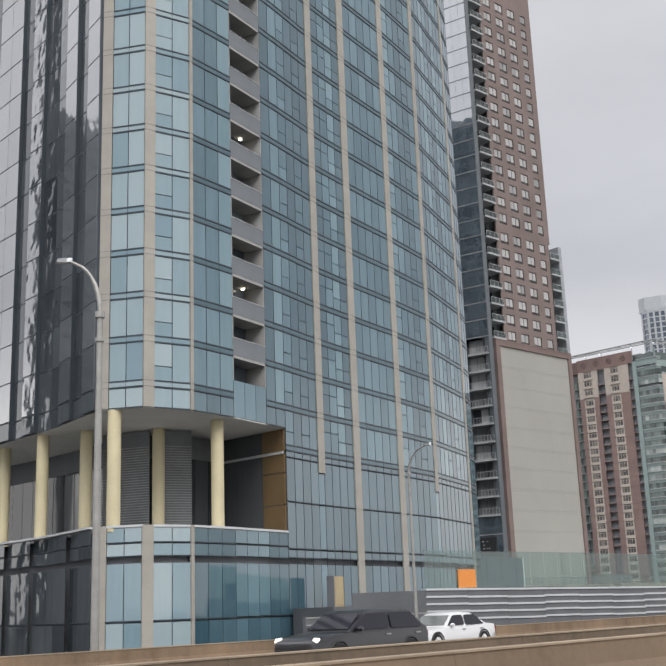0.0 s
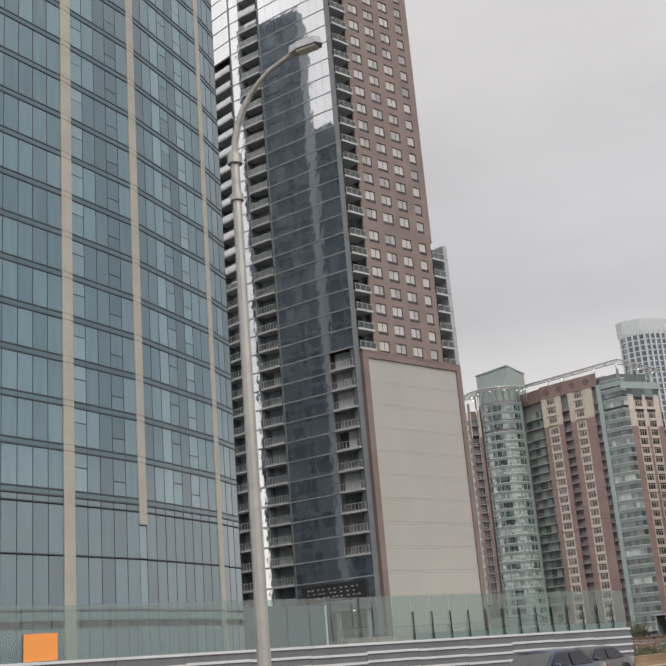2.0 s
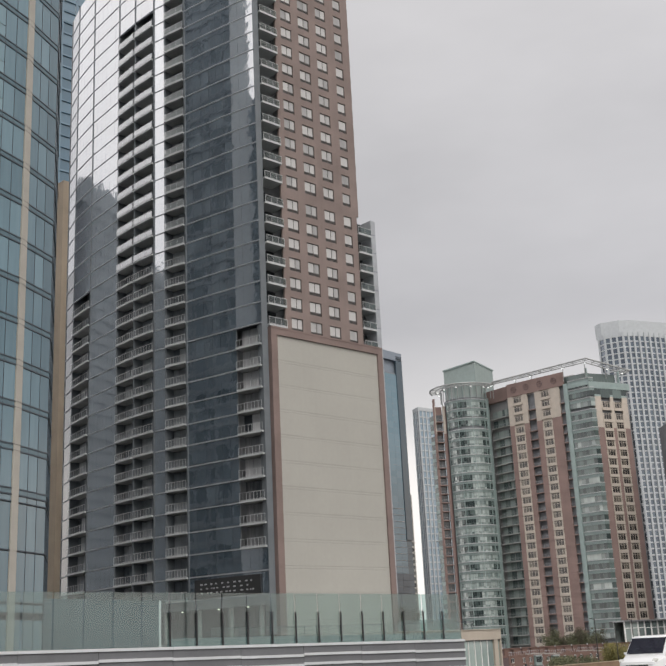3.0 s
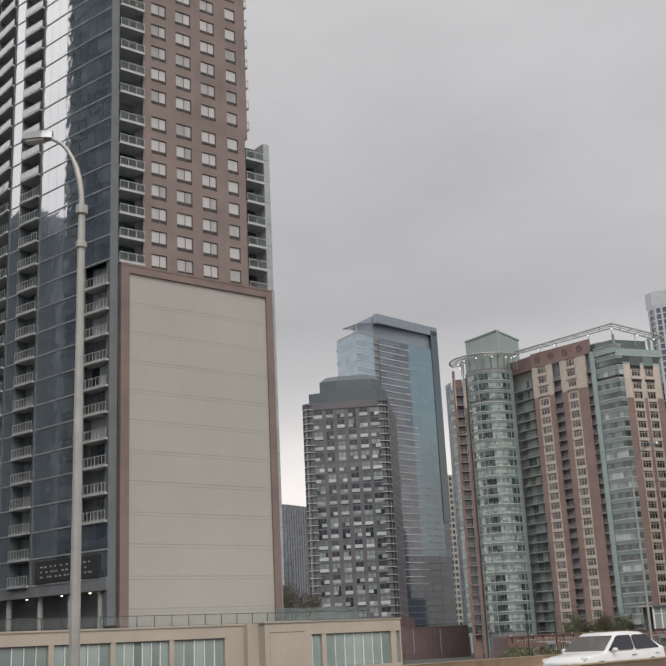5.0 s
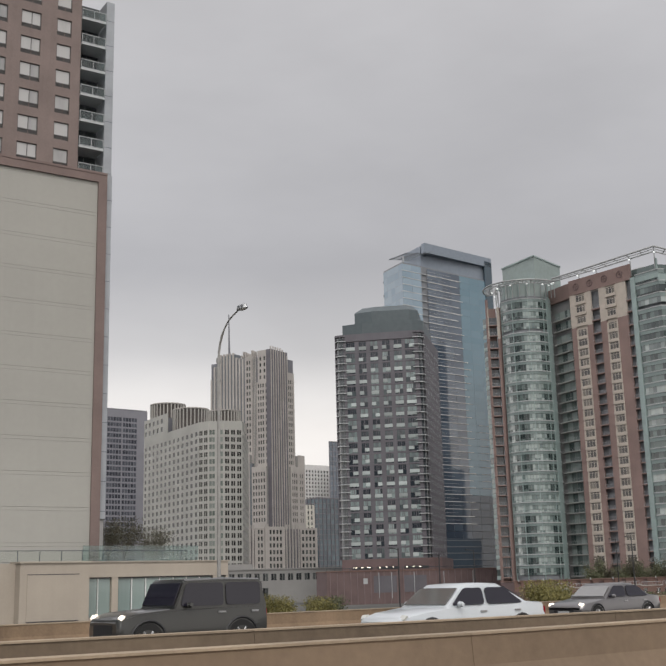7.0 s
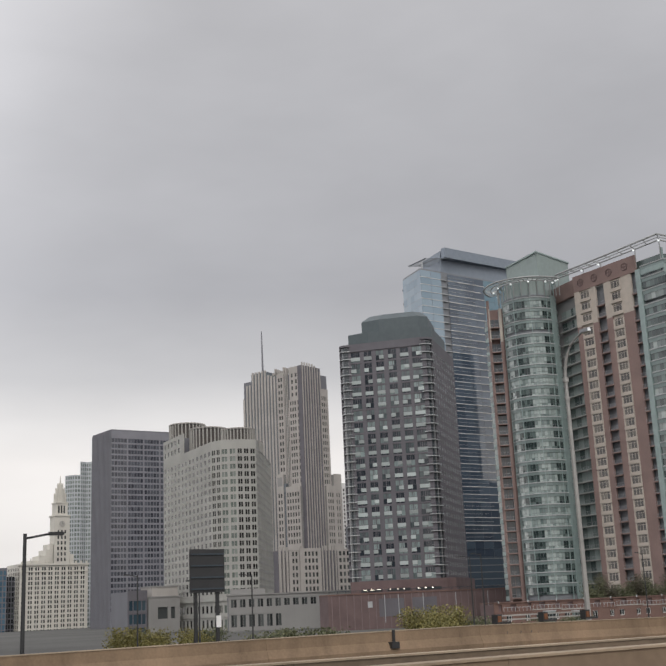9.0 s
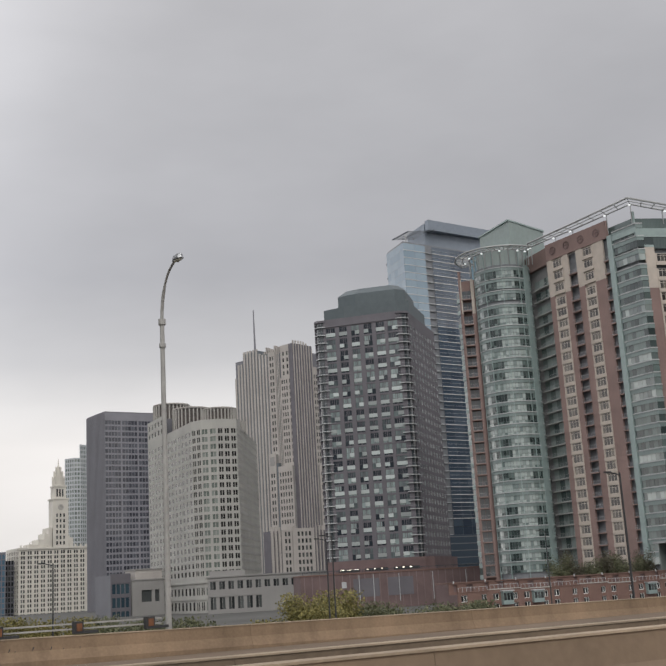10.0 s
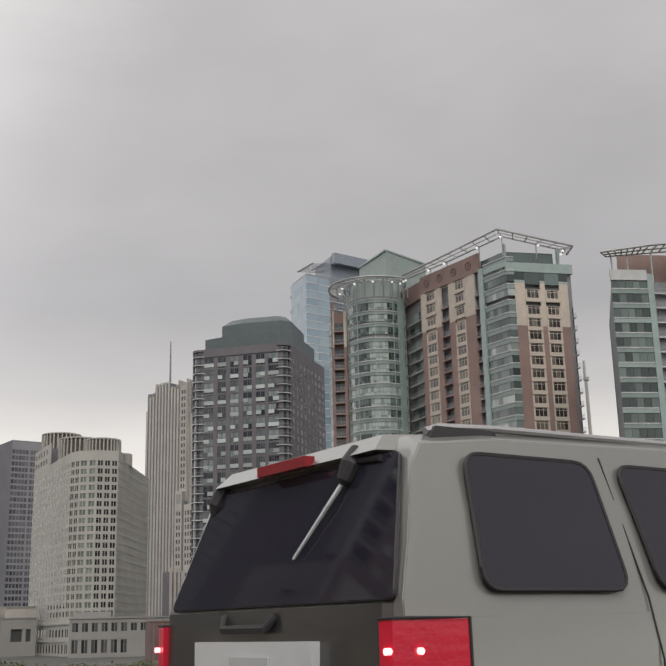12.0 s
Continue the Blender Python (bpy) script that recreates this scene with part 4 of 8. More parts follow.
    for r0, r1 in rows:
        for c0, c1 in cols + thin:
            w = c1 - c0
            win = (w2 if w > 1.8 else w1).set(t, east.at((c0 + c1) / 2, 0.12, r0 + 0.46) @ Matrix.Diagonal((w / (2.1 if w > 1.8 else 1.57), 1, 1, 1)))
            put("vent_grille", grille, win, Matrix.Translation((0, 0.02, -0.46)) @ Matrix.Diagonal((w / 2.09, 1, 1, 1)))
    # ---- corner pier and balcony columns
    b = Mesh()
    b.box(0, 0.97, -0.05, 0.9, 4.0, TOP, M_SLABDARK, east.M)
    b.part("corner_pier", t, "smooth blue-grey corner pier")
    b = Mesh()
    b.box(0.97, 4.2, 2.1, 2.3, 42.9, TOP, M_CONCDARK, east.M)
    b.box(18.8, 22.1, 2.1, 2.3, 42.9, 64.0, M_CONCDARK, east.M)
    b.part("balcony_back_wall", t)
    kit = balcony_set(3.2, 2.1, M_SLAB, M_DARKGLASS, out=0.45, thick=0.22, glass=M_RAILGLASS, posts=3, rail=M_SLAB)
    kit2 = balcony_set(2.65, 2.1, M_SLAB, M_DARKGLASS, out=0.3, thick=0.22, glass=M_RAILGLASS, posts=2, rail=M_SLAB)
    for k in range(N - 12):
        balcony(t, kit, east.at(0.99, 0, 43.95 + FH * k + (0.75 if k > 6 else 0)))
    for k in range(7):
        balcony(t, kit2, east.at(18.82, 0, 43.4 + FH * k))
    b = Mesh()
    b.box(21.6, 22.5, -0.05, 3.0, 43.86, 64.0, M_SLABLINE, east.M)
    b.box(21.9, 22.62, -0.05, 0.28, 7.9, 43.86, M_SLABLINE, east.M)
    for k in range(19):
        b.box(21.6, 22.5 if k > 11 else 22.62, -0.065, -0.05, 8.6 + 2.95 * k, 8.66 + 2.95 * k, M_SLABDARK, east.M)
    b.part("end_fin", t, "pale concrete fin wall")
    # small balconies on the north side, seen edge on
    N1 = Facet((164.75, 101.0), (165.4, 118.0))
    kit3 = balcony_set(3.4, 0.2, M_SLABLINE, M_DARKGLASS, out=0.85, thick=0.2, posts=5, rail=M_RAIL)
    for k in range(14):
        balcony(t, kit3, N1.at(0.8, 0, 66.0 + 3.02 * k))
    b = Mesh()
    b.box(18.8, 19.2, 0.0, 18.0, 64.0, TOP, M_BRICK, east.M)
    b.part("brick_return", t)
    N2 = Facet((167.9, 100.9), (168.5, 118.0))
    b = Mesh()
    b.box(0, 17, 0, 0.4, GROUND, 42.9, M_CONC, N2.M)
    b.part("north_wall", t, "plain concrete north wall")
    kit4 = balcony_set(3.0, 0.2, M_SLAB, M_DARKGLASS, out=0.7, thick=0.2, glass=None, posts=3)
    for k in range(10):
        balcony(t, kit4, N2.at(4.0, 0, 12.0 + 3.0 * k))
    # ---- framed cream wall
    b = Mesh()
    b.box(1.15, 2.2, -0.55, 0.8, 2.5, 43.6, M_BRICKFRAME, east.M)
    b.box(20.95, 21.9, -0.55, 0.8, 2.5, 43.6, M_BRICKFRAME, east.M)
    b.box(2.2, 20.95, -0.55, 0.8, 42.75, 43.6, M_BRICKFRAME, east.M)
    b.box(1.15, 21.9, -0.6, 0.8, 43.6, 43.85, M_BRICKFRAME, east.M)
    b.part("brick_frame", t, "red-brown brick frame round the cream panel")
    b = Mesh()
    b.box(2.2, 20.95, 0.0, 0.6, 2.5, 42.75, M_JOINT, east.M)
    b.part("panel_backing", t)
    z = 42.75
    while z > 3:
        lo = max(z - 3.38, 2.5)
        for s0, s1 in ((2.2, 8.45), (8.45, 14.7), (14.7, 20.95)):
            b = Mesh()
            b.box(s0, s1, -0.32, 0.05, lo + 0.02, z - 0.34, M_BOARD, east.M)
            b.box(s0, s1, -0.32, 0.05, z - 0.325, z, M_BOARD, east.M)
            b.part("wall_panel", t)
        z = lo
    roof = Mesh()
    roof.prism(inner + [(164.0, 103.4), (164.4, 140.0), (156.0, 152.0)], TOP, TOP + 0.4, M_CONC)
    roof.part("roof", t)


brick_tower()


# ==== striped retaining wall, glass fence, boxes beside it
def striped_wall():
    A, B = (53.0, 47.4), (102.3, 39.8)
    F = Facet(A, B)
    t = thing("striped_wall", "dark grey panelled retaining wall with pale horizontal strips", "wall")
    n, start = 12, 4.3
    w = (F.L - start) / n
    top = lambda a: 2.36 - 0.55 * a / F.L

    def sloped(b, a0, a1, y0, y1, lo, hi, mat):
        """A length whose edges follow the fall of the wall; lo and hi: depths below its top."""
        p = [(a, y, top(a) - d) for a in (a0, a1) for y in (y0, y1) for d in (lo, hi)]
        b.add(p, [(0, 1, 3, 2), (4, 6, 7, 5), (0, 4, 5, 1), (2, 3, 7, 6), (0, 2, 6, 4), (1, 5, 7, 3)], mat, F.M)

    for k in range(n):
        a0, a1 = start + k * w, start + (k + 1) * w
        step = 0.03 * (k % 3)
        b = Mesh()
        sloped(b, a0 + 0.01, a1 - 0.01, 0, 0.4, 9.5, 0.02, M_GREYWALL)
        b.part("wall_panel", t)
        for j in range(5):
            d = 0.13 + j * 0.47 + step * (j > 0)
            b = Mesh()
            sloped(b, a0 + 0.005, a1 - 0.005, -0.06, 0.05 if j else 0.42, d, d - 0.13, M_STRIPE)
            b.part("pale_strip", t)
    # plain return at its end and the lower wall in front
    R = Facet((54.9, 51.2), (57.25, 46.76))
    b = Mesh()
    b.box(0, R.L, 0, 0.4, GROUND, 2.2, M_GREYWALL, R.M)
    b.part("return_wall", t, "plain dark grey wall return")
    b = Mesh()
    b.box(-5.5, start, 0, 0.3, GROUND, 0.8, M_GREYWALL, F.M)
    b.part("low_wall", t)
    for z in (0.72, 0.30, -0.12):
        b = Mesh()
        b.box(-5.5, start, -0.05, 0.02, z, z + 0.07, M_CONC, F.M)
        b.part("pale_strip", t)
    b = Mesh()
    b.prism([(53.0, 51.1), (55.7, 51.2), (57.3, 47.2), (100.0, 40.8), (103.0, 70.0), (88.0, 65.3), (78.1, 61.6), (64.2, 58.7), (54.6, 56.6)], GROUND, 1.36, M_GREYWALL)
    tagged(b.part("terrace_deck"), "dark grey paved terrace between the retaining wall and the glass tower", "terrace", kind="structure")
    # fence on top
    t = thing("glass_fence", "green-tinted glass fence with dark posts on the retaining wall", "fence")
    n = 34
    w = F.L / n
    glass = Mesh()
    glass.box(0.03, w - 0.03, 0.18, 0.2, 0.05, 2.55, M_FENCEGLASS)
    gd = glass.data("glass_panel")
    post = Mesh()
    post.box(-0.035, 0.035, 0.08, 0.15, 0, 1.62, M_BLACKMETAL)
    pd = post.data("post")
    low = Mesh()
    low.box(0.0, w, 0.28, 0.34, 0, 0.42, M_SLAB)
    ld = low.data("low_panel")
    for k in range(3, n):
        z = top(k * w) - 0.05
        put("glass_panel", gd, t, F.at(k * w, 0, z))
        if k >= 21:
            put("post", pd, t, F.at(k * w, 0, z))
            put("low_panel", ld, t, F.at(k * w, 0, z))
    # plain hoarding behind the fence
    t = thing("hoarding", "blue-grey panelled hoarding with a white end post behind the glass fence", "hoarding")
    H = Facet((78.0, 65.6), (104.4, 71.1))
    n = 20
    for k in range(n):
        b = Mesh()
        b.box(k * H.L / n + 0.01, (k + 1) * H.L / n - 0.01, 0, 0.12, GROUND, 5.85, M_HOARD, H.M)
        b.part("panel", t)
    b = Mesh()
    b.box(0, H.L, -0.03, 0.15, 5.86, 5.98, M_HOARD, H.M)
    b.part("top_rail", t)
    b = Mesh()
    b.box(H.L + 0.01, H.L + 0.2, -0.06, 0.14, GROUND, 6.0, M_WHITE, H.M)
    b.part("end_post", t, "thin white post")
    # box pieces near its start
    t = thing("orange_panel", "plain bright orange panel standing on the retaining wall", "panel", at=F.at(7.4, 0.1, top(7.4)).translation)
    t.rotation_euler = (0, 0, math.atan2(B[1] - A[1], B[0] - A[0]))
    b = Mesh()
    b.box(0, 1.62, -0.05, 0.05, 0.03, 1.25, M_ORANGE)
    b.part("board", t)
    b = Mesh()
    b.box(0.0, 0.06, 0.05, 0.12, 0, 1.25, M_BLACKMETAL)
    b.box(1.56, 1.62, 0.05, 0.12, 0, 1.25, M_BLACKMETAL)
    b.part("stand", t)
    t = thing("tan_cabinet", "tan metal utility cabinet with a dark edge", "cabinet", at=(58.2, 56.0, 1.36))
    b = Mesh()
    b.box(0, 1.0, 0, 0.7, 0, 2.15, M_TANBOX)
    b.part("body", t)
    b = Mesh()
    b.box(-0.05, 0.0, -0.03, 0.7, 0, 2.2, M_CONCDARK)
    b.part("side_panel", t)
    b = Mesh()
    b.box(0.08, 0.92, -0.03, 0.0, 0.1, 2.0, M_TANBOX)
    b.part("door", t)


striped_wall()


# ==== low cream pavilion before the brick tower
def pavilion():
    t = thing("low_pavilion", "single-storey cream stucco pavilion with green-tinted glazing", "building")
    y = 89.0
    b = Mesh()
    b.box(126, 174.6, y + 0.6, y + 11, GROUND, 2.4, M_CONCDARK)
    b.part("core", t)
    b = Mesh()
    b.box(125.6, 152.9, y, y + 0.55, 2.15, 3.25, M_PAV)
    b.box(160.4, 175.0, y, y + 0.55, 2.15, 3.4, M_PAV)
    b.part("fascia", t)
    b = Mesh()
    b.box(125.6, 152.9, y - 0.1, y + 0.6, 3.25, 3.4, M_PAV)
    b.box(160.4, 175.1, y - 0.1, y + 0.6, 3.4, 3.5, M_PAV)
    b.box(125.6, 175.0, y + 0.55, y + 11, 2.4, 3.2, M_CONC)
    b.part("roof_edge", t)
    b = Mesh()
    b.box(154.3, 160.35, y - 1.6, y + 0.5, GROUND, 3.35, M_PAV)
    b.part("solid_block", t, "projecting solid cream block")
    # both panel_joint strips paint the shadow line of the blank panel's reveal
    for nm, q in (("side_block", (152.9, 154.29, y - 0.6, y + 0.5, GROUND, 3.35)), ("block_cap", (154.2, 160.45, y - 1.72, y + 0.5, 3.35, 3.5)), ("blank_panel", (154.9, 159.4, y - 1.66, y - 1.6, -1.28, 2.4)),
                  ("panel_joint", (154.9, 159.4, y - 1.67, y - 1.6, 2.4, 2.47)), ("panel_joint", (154.9, 159.4, y - 1.67, y - 1.6, -1.35, -1.28)), ("base_joint", (125.6, 154.2, y - 0.02, y + 0.02, -1.62, -1.5))):
        b = Mesh()
        b.box(*q, M_WINFRAME if "joint" in nm else M_PAV)
        b.part(nm, t)
    for x0, x1 in ((125.6, 126.2), (131.8, 132.3), (137.9, 138.4), (144.2, 144.7), (150.6, 152.9), (160.35, 160.7), (163.2, 163.8), (173.4, 174.2), (174.8, 175.0)):
        b = Mesh()
        b.box(x0, x1, y + 0.02, y + 0.5, GROUND, 2.15, M_PAV)
        b.part("pillar", t)
    b = Mesh()
    b.box(125.6, 175.0, y + 0.03, y + 0.52, GROUND, -1.25, M_PAV)
    b.part("sill_wall", t)
    F = Facet((0, y), (200, y))
    for x0, x1, n in ((126.2, 131.8, 5), (132.3, 137.9, 5), (138.4, 144.2, 6), (144.7, 150.6, 5), (160.7, 163.2, 2), (163.8, 173.4, 7), (174.2, 174.8, 1)):
        w = (x1 - x0) / n
        for k in range(n):
            # a dark strip over each pane paints the shadow under the fascia
            b = Mesh()
            b.box(x0 + k * w, x0 + (k + 1) * w, y + 0.16, y + 0.3, 2.04, 2.149, M_WINFRAME)
            b.part("window_head", t)
            b = Mesh()
            b.box(x0 + k * w, x0 + k * w + 0.07, y + 0.2, y + 0.32, -1.25, 2.04, M_WHITE)
            b.part("mullion", t)
            put("pane", pane_mesh(mat=M_PAVGLASS), t, F.at(x0 + (k + 0.5) * w, 0.3, -1.2) @ Matrix.Diagonal((w - 0.08, 1, 3.3, 1)))
    # roof terrace rail
    r = thing("terrace_railing", "thin metal mesh railing round the pavilion roof", "railing", at=(0, 0, 0))
    R = Facet((126, 90.6), (171.5, 90.6))
    b = Mesh()
    b.box(0, R.L, -0.025, 0.025, 4.44, 4.5, M_DARKMETAL, R.M)
    b.box(0, R.L, -0.015, 0.015, 3.5, 3.53, M_DARKMETAL, R.M)
    b.part("top_rail", r)
    for k in range(24):
        b = Mesh()
        b.box(k * 1.95, k * 1.95 + 0.045, -0.03, 0.03, 3.2, 4.45, M_DARKMETAL, R.M)
        b.part("post", r)
    b = Mesh()
    b.box(0, R.L, -0.004, 0.004, 3.6, 4.42, M_RAILCLEAR, R.M)
    b.part("mesh_infill", r)
    b = Mesh()
    b.box(164.5, 177, 98.0, 98.02, 3.2, 5.2, M_FENCEGLASS)
    tagged(b.part("glass_screen"), "greenish glass screen on the terrace roof", "glass screen")
    b = Mesh()
    b.box(164, 177.2, 97.0, 112, GROUND, 3.2, M_CONC)
    tagged(b.part("terrace_block"), "plain grey concrete terrace block behind the pavilion", "terrace")


pavilion()


# ==== rose brick and green glass tower on the river bank
def river_tower():
    t = thing("riverside_tower", "rose brick and sea-green glass tower with a round bay", "tower")
    FH = 3.47
    base = GROUND
    S = Facet((409.0, 242.5), (409.3, 205.5))
    E = Facet((409.3, 205.5), (427.3, 198.4))
    hull([(418.0, 268.0), (416.8, 244.0), (410.5, 242.0), (410.0, 206.4), (427.0, 199.4), (445.0, 240.0), (440.0, 275.0), (418.0, 274.0)], base, 96.0, M_CONCDARK, t, "core")
    cent = [82.46 - FH * k for k in range(24)]
    top3 = [94.6, 90.9, 87.0]
    # ---- brick front on the river
    b, st = Mesh(), Mesh()
    bays = [(2.2, 6.9), (15.2, 19.6)]
    gaps = [(9.1, 12.6), (23.8, 26.1)]
    for s0, s1 in ((0.0, 2.2), (6.9, 9.1), (12.6, 15.2), (19.6, 23.8)):
        b.box(s0, s1, 0, 0.6, base, 84.5, M_RVBRICK, S.M)
        st.box(s0, s1, -0.02 if s1 - s0 < 2.3 else 0, 0.6, 84.5, 96.2, M_RVSTONE if s0 in (0.0, 6.9, 12.6, 19.6) else M_RVBRICK, S.M)
    b.box(0, 26.1, -0.1, 0.6, 96.2, 101.5, M_RVBRICK, S.M)
    b.box(9.1, 12.6, 1.9, 2.2, base, 96.2, M_RVBRICK, S.M)
    b.box(23.8, 26.1, 1.9, 2.2, base, 96.2, M_RVBRICK, S.M)
    b.part("brick_wall", t, "rose brick wall")
    st.part("stone_cladding", t, "cream precast top storeys", kind="stuff")
    wm = WindowKit(3.5, 2.4, M_RVWIN, M_RVSTONE, bars=(0.33, 0.67), rails=(0.75,), bar=0.11)
    back = Mesh()
    for s0, s1 in bays:
        back.box(s0, s1, 0.3, 0.6, base, 96.2, M_RVSTONE, S.M)
    back.part("window_bay_wall", t, kind="stuff")
    sp = Mesh()
    sp.box(-2.2, 2.2, -0.22, 0.4, 0, 1.03, M_RVSTONE)
    for s0 in (-2.2, 1.75):
        sp.box(s0, s0 + 0.45, -0.12, 0.4, 1.03, 3.44, M_RVSTONE)
    sd = sp.data("stone_spandrel")
    for s0, s1 in bays:
        for c in cent + top3:
            wide = Matrix.Diagonal(((s1 - s0) / 4.4, 1, 1, 1))
            wm.set(t, S.at((s0 + s1) / 2, 0.02, c - 1.25) @ wide)
            put("stone_spandrel", sd, t, S.at((s0 + s1) / 2, 0, c - 2.28) @ wide)
    kits = [balcony_set(s1 - s0, 1.9, M_RVBRICK, M_DARKGLASS, out=0.25, thick=0.35, opening=3.0, posts=5) for s0, s1 in gaps]
    for (s0, s1), kit in zip(gaps, kits):
        for c in cent + top3[1:]:
            balcony(t, kit, S.at(s0, 0.0, c - 1.7))
    # round ornaments in the parapet
    for a in (3.2, 9.2, 15.4, 21.8):
        b = Mesh()
        ring = [(a + 1.15 * math.cos(k * math.tau / 20), -0.16, 98.9 + 1.15 * math.sin(k * math.tau / 20)) for k in range(21)]
        b.tube([S.M @ Vector(p) for p in ring], 0.13, M_DKRED, 6)
        b.box(a - 1.05, a + 1.05, -0.2, -0.1, 98.82, 98.98, M_DKRED, S.M)
        b.box(a - 0.08, a + 0.08, -0.2, -0.1, 97.85, 99.95, M_DKRED, S.M)
        b.part("round_ornament", t, "dark brick roundel with a cross")
    # ---- green pier and glass corner
    b = Mesh()
    b.box(26.1, 27.9, -0.5, 0.6, base, 96.5, M_RVGREEN, S.M)
    b.box(27.9, S.L, -0.3, 0.6, 94.4, 96.0, M_RVGREEN, S.M)
    b.box(-0.3, E.L - 0.4, -0.2, 0.6, 93.0, 95.6, M_RVGREEN, E.M)
    b.part("green_pier", t, "pale sea-green metal pier and cornice")
    g = Glass(t, M_RVDARK, 250)
    bands = Mesh()
    rng = random.Random(31)
    for c in cent + top3:
        lo, hi = c - 0.75, c + 1.2
        tone = M_RVDARK if rng.random() < 0.55 else M_RVGLASS
        fb = Mesh()
        for F, s0, s1, n in ((S, 27.9, S.L, 6), (E, 0.0, 2.0, 1)):
            w = (s1 - s0) / n
            for k in range(n):
                g.pane(F, s0 + k * w + 0.05, s0 + (k + 1) * w - 0.05, lo, hi, 0.0, tone)
        line = [tuple(S.M @ Vector((27.9, 0, 0)))[:2], E.a[:2], tuple(E.M @ Vector((2.0, 0, 0)))[:2]]
        strip(fb, line, 0.15, 0.3, hi, hi + FH - 1.95, M_RVSPAN)
        fb.part("green_band", t)
        fb = Mesh()
        strip(fb, line, 0.32, 0.1, hi + FH - 2.3, hi + FH - 2.0, M_SLAB)
        fb.part("sill_line", t)
    # ---- land side front
    b, st = Mesh(), Mesh()
    eb = [(4.9, 9.2), (10.6, 14.7)]
    for s0, s1 in ((2.0, 4.9), (9.2, 10.6), (14.7, 17.2)):
        b.box(s0, s1, 0, 0.6, base, 78.0, M_RVBRICK, E.M)
        st.box(s0, s1, -0.02, 0.6, 78.0, 90.0, M_RVSTONE, E.M)
        bands.box(s0, s1, -0.05, 0.6, 90.0, 90.7, M_RVGREEN, E.M)
        bands.box(s0, s1, -0.02, 0.6, 90.7, 92.95, M_RVDARK, E.M)
    b.part("brick_wall", t, "rose brick wall")
    for s0, s1 in eb:
        for c in cent + top3[2:]:
            wide = Matrix.Diagonal(((s1 - s0) / 4.4, 1, 1, 1))
            wm.set(t, E.at((s0 + s1) / 2, 0.02, c - 1.25) @ wide)
            put("stone_spandrel", sd, t, E.at((s0 + s1) / 2, 0, c - 2.28) @ wide)
        bands.box(s0, s1, -0.05, 0.6, 89.6, 92.95, M_RVDARK, E.M)
    st.part("stone_cladding", t, "cream precast top storeys", kind="stuff")
    kit = balcony_set(2.2, 0.3, M_SLAB, M_DARKGLASS, out=0.6, thick=0.3, posts=4)
    N = Facet((426.6, 198.6), (432.0, 211.0))
    for c in cent:
        balcony(t, kit, N.at(0.2, 0, c - 1.7))
    # ---- round bay
    cx, cy, r = 406.6, 261.5, 9.2
    ang = [math.radians(d) for d in range(158, 351, 12)]
    ring = [(cx + r * math.cos(a), cy + r * math.sin(a)) for a in ang]
    for c in cent + top3:
        lo, hi = c - 0.85, c + 1.35
        fb = Mesh()
        full = rng.random() < 0.3
        for d, p, q in zip(range(158, 351, 12), ring, ring[1:]):
            F = Facet(p, q)
            # sheen of the round bay is in the pane colours: pale mid-bay, darker beside
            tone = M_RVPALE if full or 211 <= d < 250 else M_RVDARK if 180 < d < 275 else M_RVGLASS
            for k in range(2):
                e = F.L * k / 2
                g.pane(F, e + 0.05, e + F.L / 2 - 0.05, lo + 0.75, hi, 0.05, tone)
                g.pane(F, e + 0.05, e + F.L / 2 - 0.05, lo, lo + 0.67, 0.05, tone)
        strip(fb, ring, 0.12, 0.3, hi, hi + FH - 2.2, M_RVSPAN)
        fb.part("green_band", t)
        fb = Mesh()
        strip(fb, ring, 0.28, 0.1, hi + FH - 2.5, hi + FH - 2.25, M_SLAB)
        fb.part("sill_line", t)
    b = Mesh()
    strip(b, [(cx + (r + 0.15) * math.cos(math.radians(d)), cy + (r + 0.15) * math.sin(math.radians(d))) for d in (277, 285, 293)], 0.2, 0.4, base, 98.0, M_RVGREEN)
    b.part("green_pier", t, "pale sea-green metal pier")
    for p, q in list(zip(ring, ring[1:]))[::3]:
        F = Facet(p, q)
        bands.box(-0.12, 0.12, -0.14, 0.3, base, 98.0, M_RVGREEN, F.M)
    g.close()
    bands.part("green_trim", t, "sea-green metal trim between the glazing")
    circ = [(cx + (r - 0.45) * math.cos(k * math.tau / 32), cy + (r - 0.45) * math.sin(k * math.tau / 32)) for k in range(32)]
    hull(circ, base, 98.0, M_CONCDARK, t, "round_core")
    b = Mesh()
    for k in range(11):
        a = math.radians(150 + k * 20)
        x, y = cx + r * 0.93 * math.cos(a), cy + r * 0.93 * math.sin(a)
        b.box(x - 0.15, x + 0.15, y - 0.15, y + 0.15, 98.0, 104.0, M_RVGREEN)
    b.part("crown_post", t, kind="stuff")
    hull([(cx + r * 0.86 * math.cos(k * math.tau / 24), cy + r * 0.86 * math.sin(k * math.tau / 24)) for k in range(24)], 98.0, 103.6, M_RVPALE, t, "crown_glass")
    crown = Mesh()
    crown.tube([(cx + r * 1.0 * math.cos(k * math.tau / 32), cy + r * 1.0 * math.sin(k * math.tau / 32), 103.9) for k in range(33)], 0.35, M_RVGREEN, 6)
    crown.part("crown_ring", t)
    # ---- brick strip with balconies beside the bay, and the shaded recess
    W = Facet((395.0, 268.8), (398.4, 266.2))
    b = Mesh()
    for z0, z1, mat in ((base, 84.5, M_RVBRICK), (84.5, 96.0, M_RVSTONE)):
        b.box(0, 0.35, 0, 0.6, z0, z1, mat, W.M)
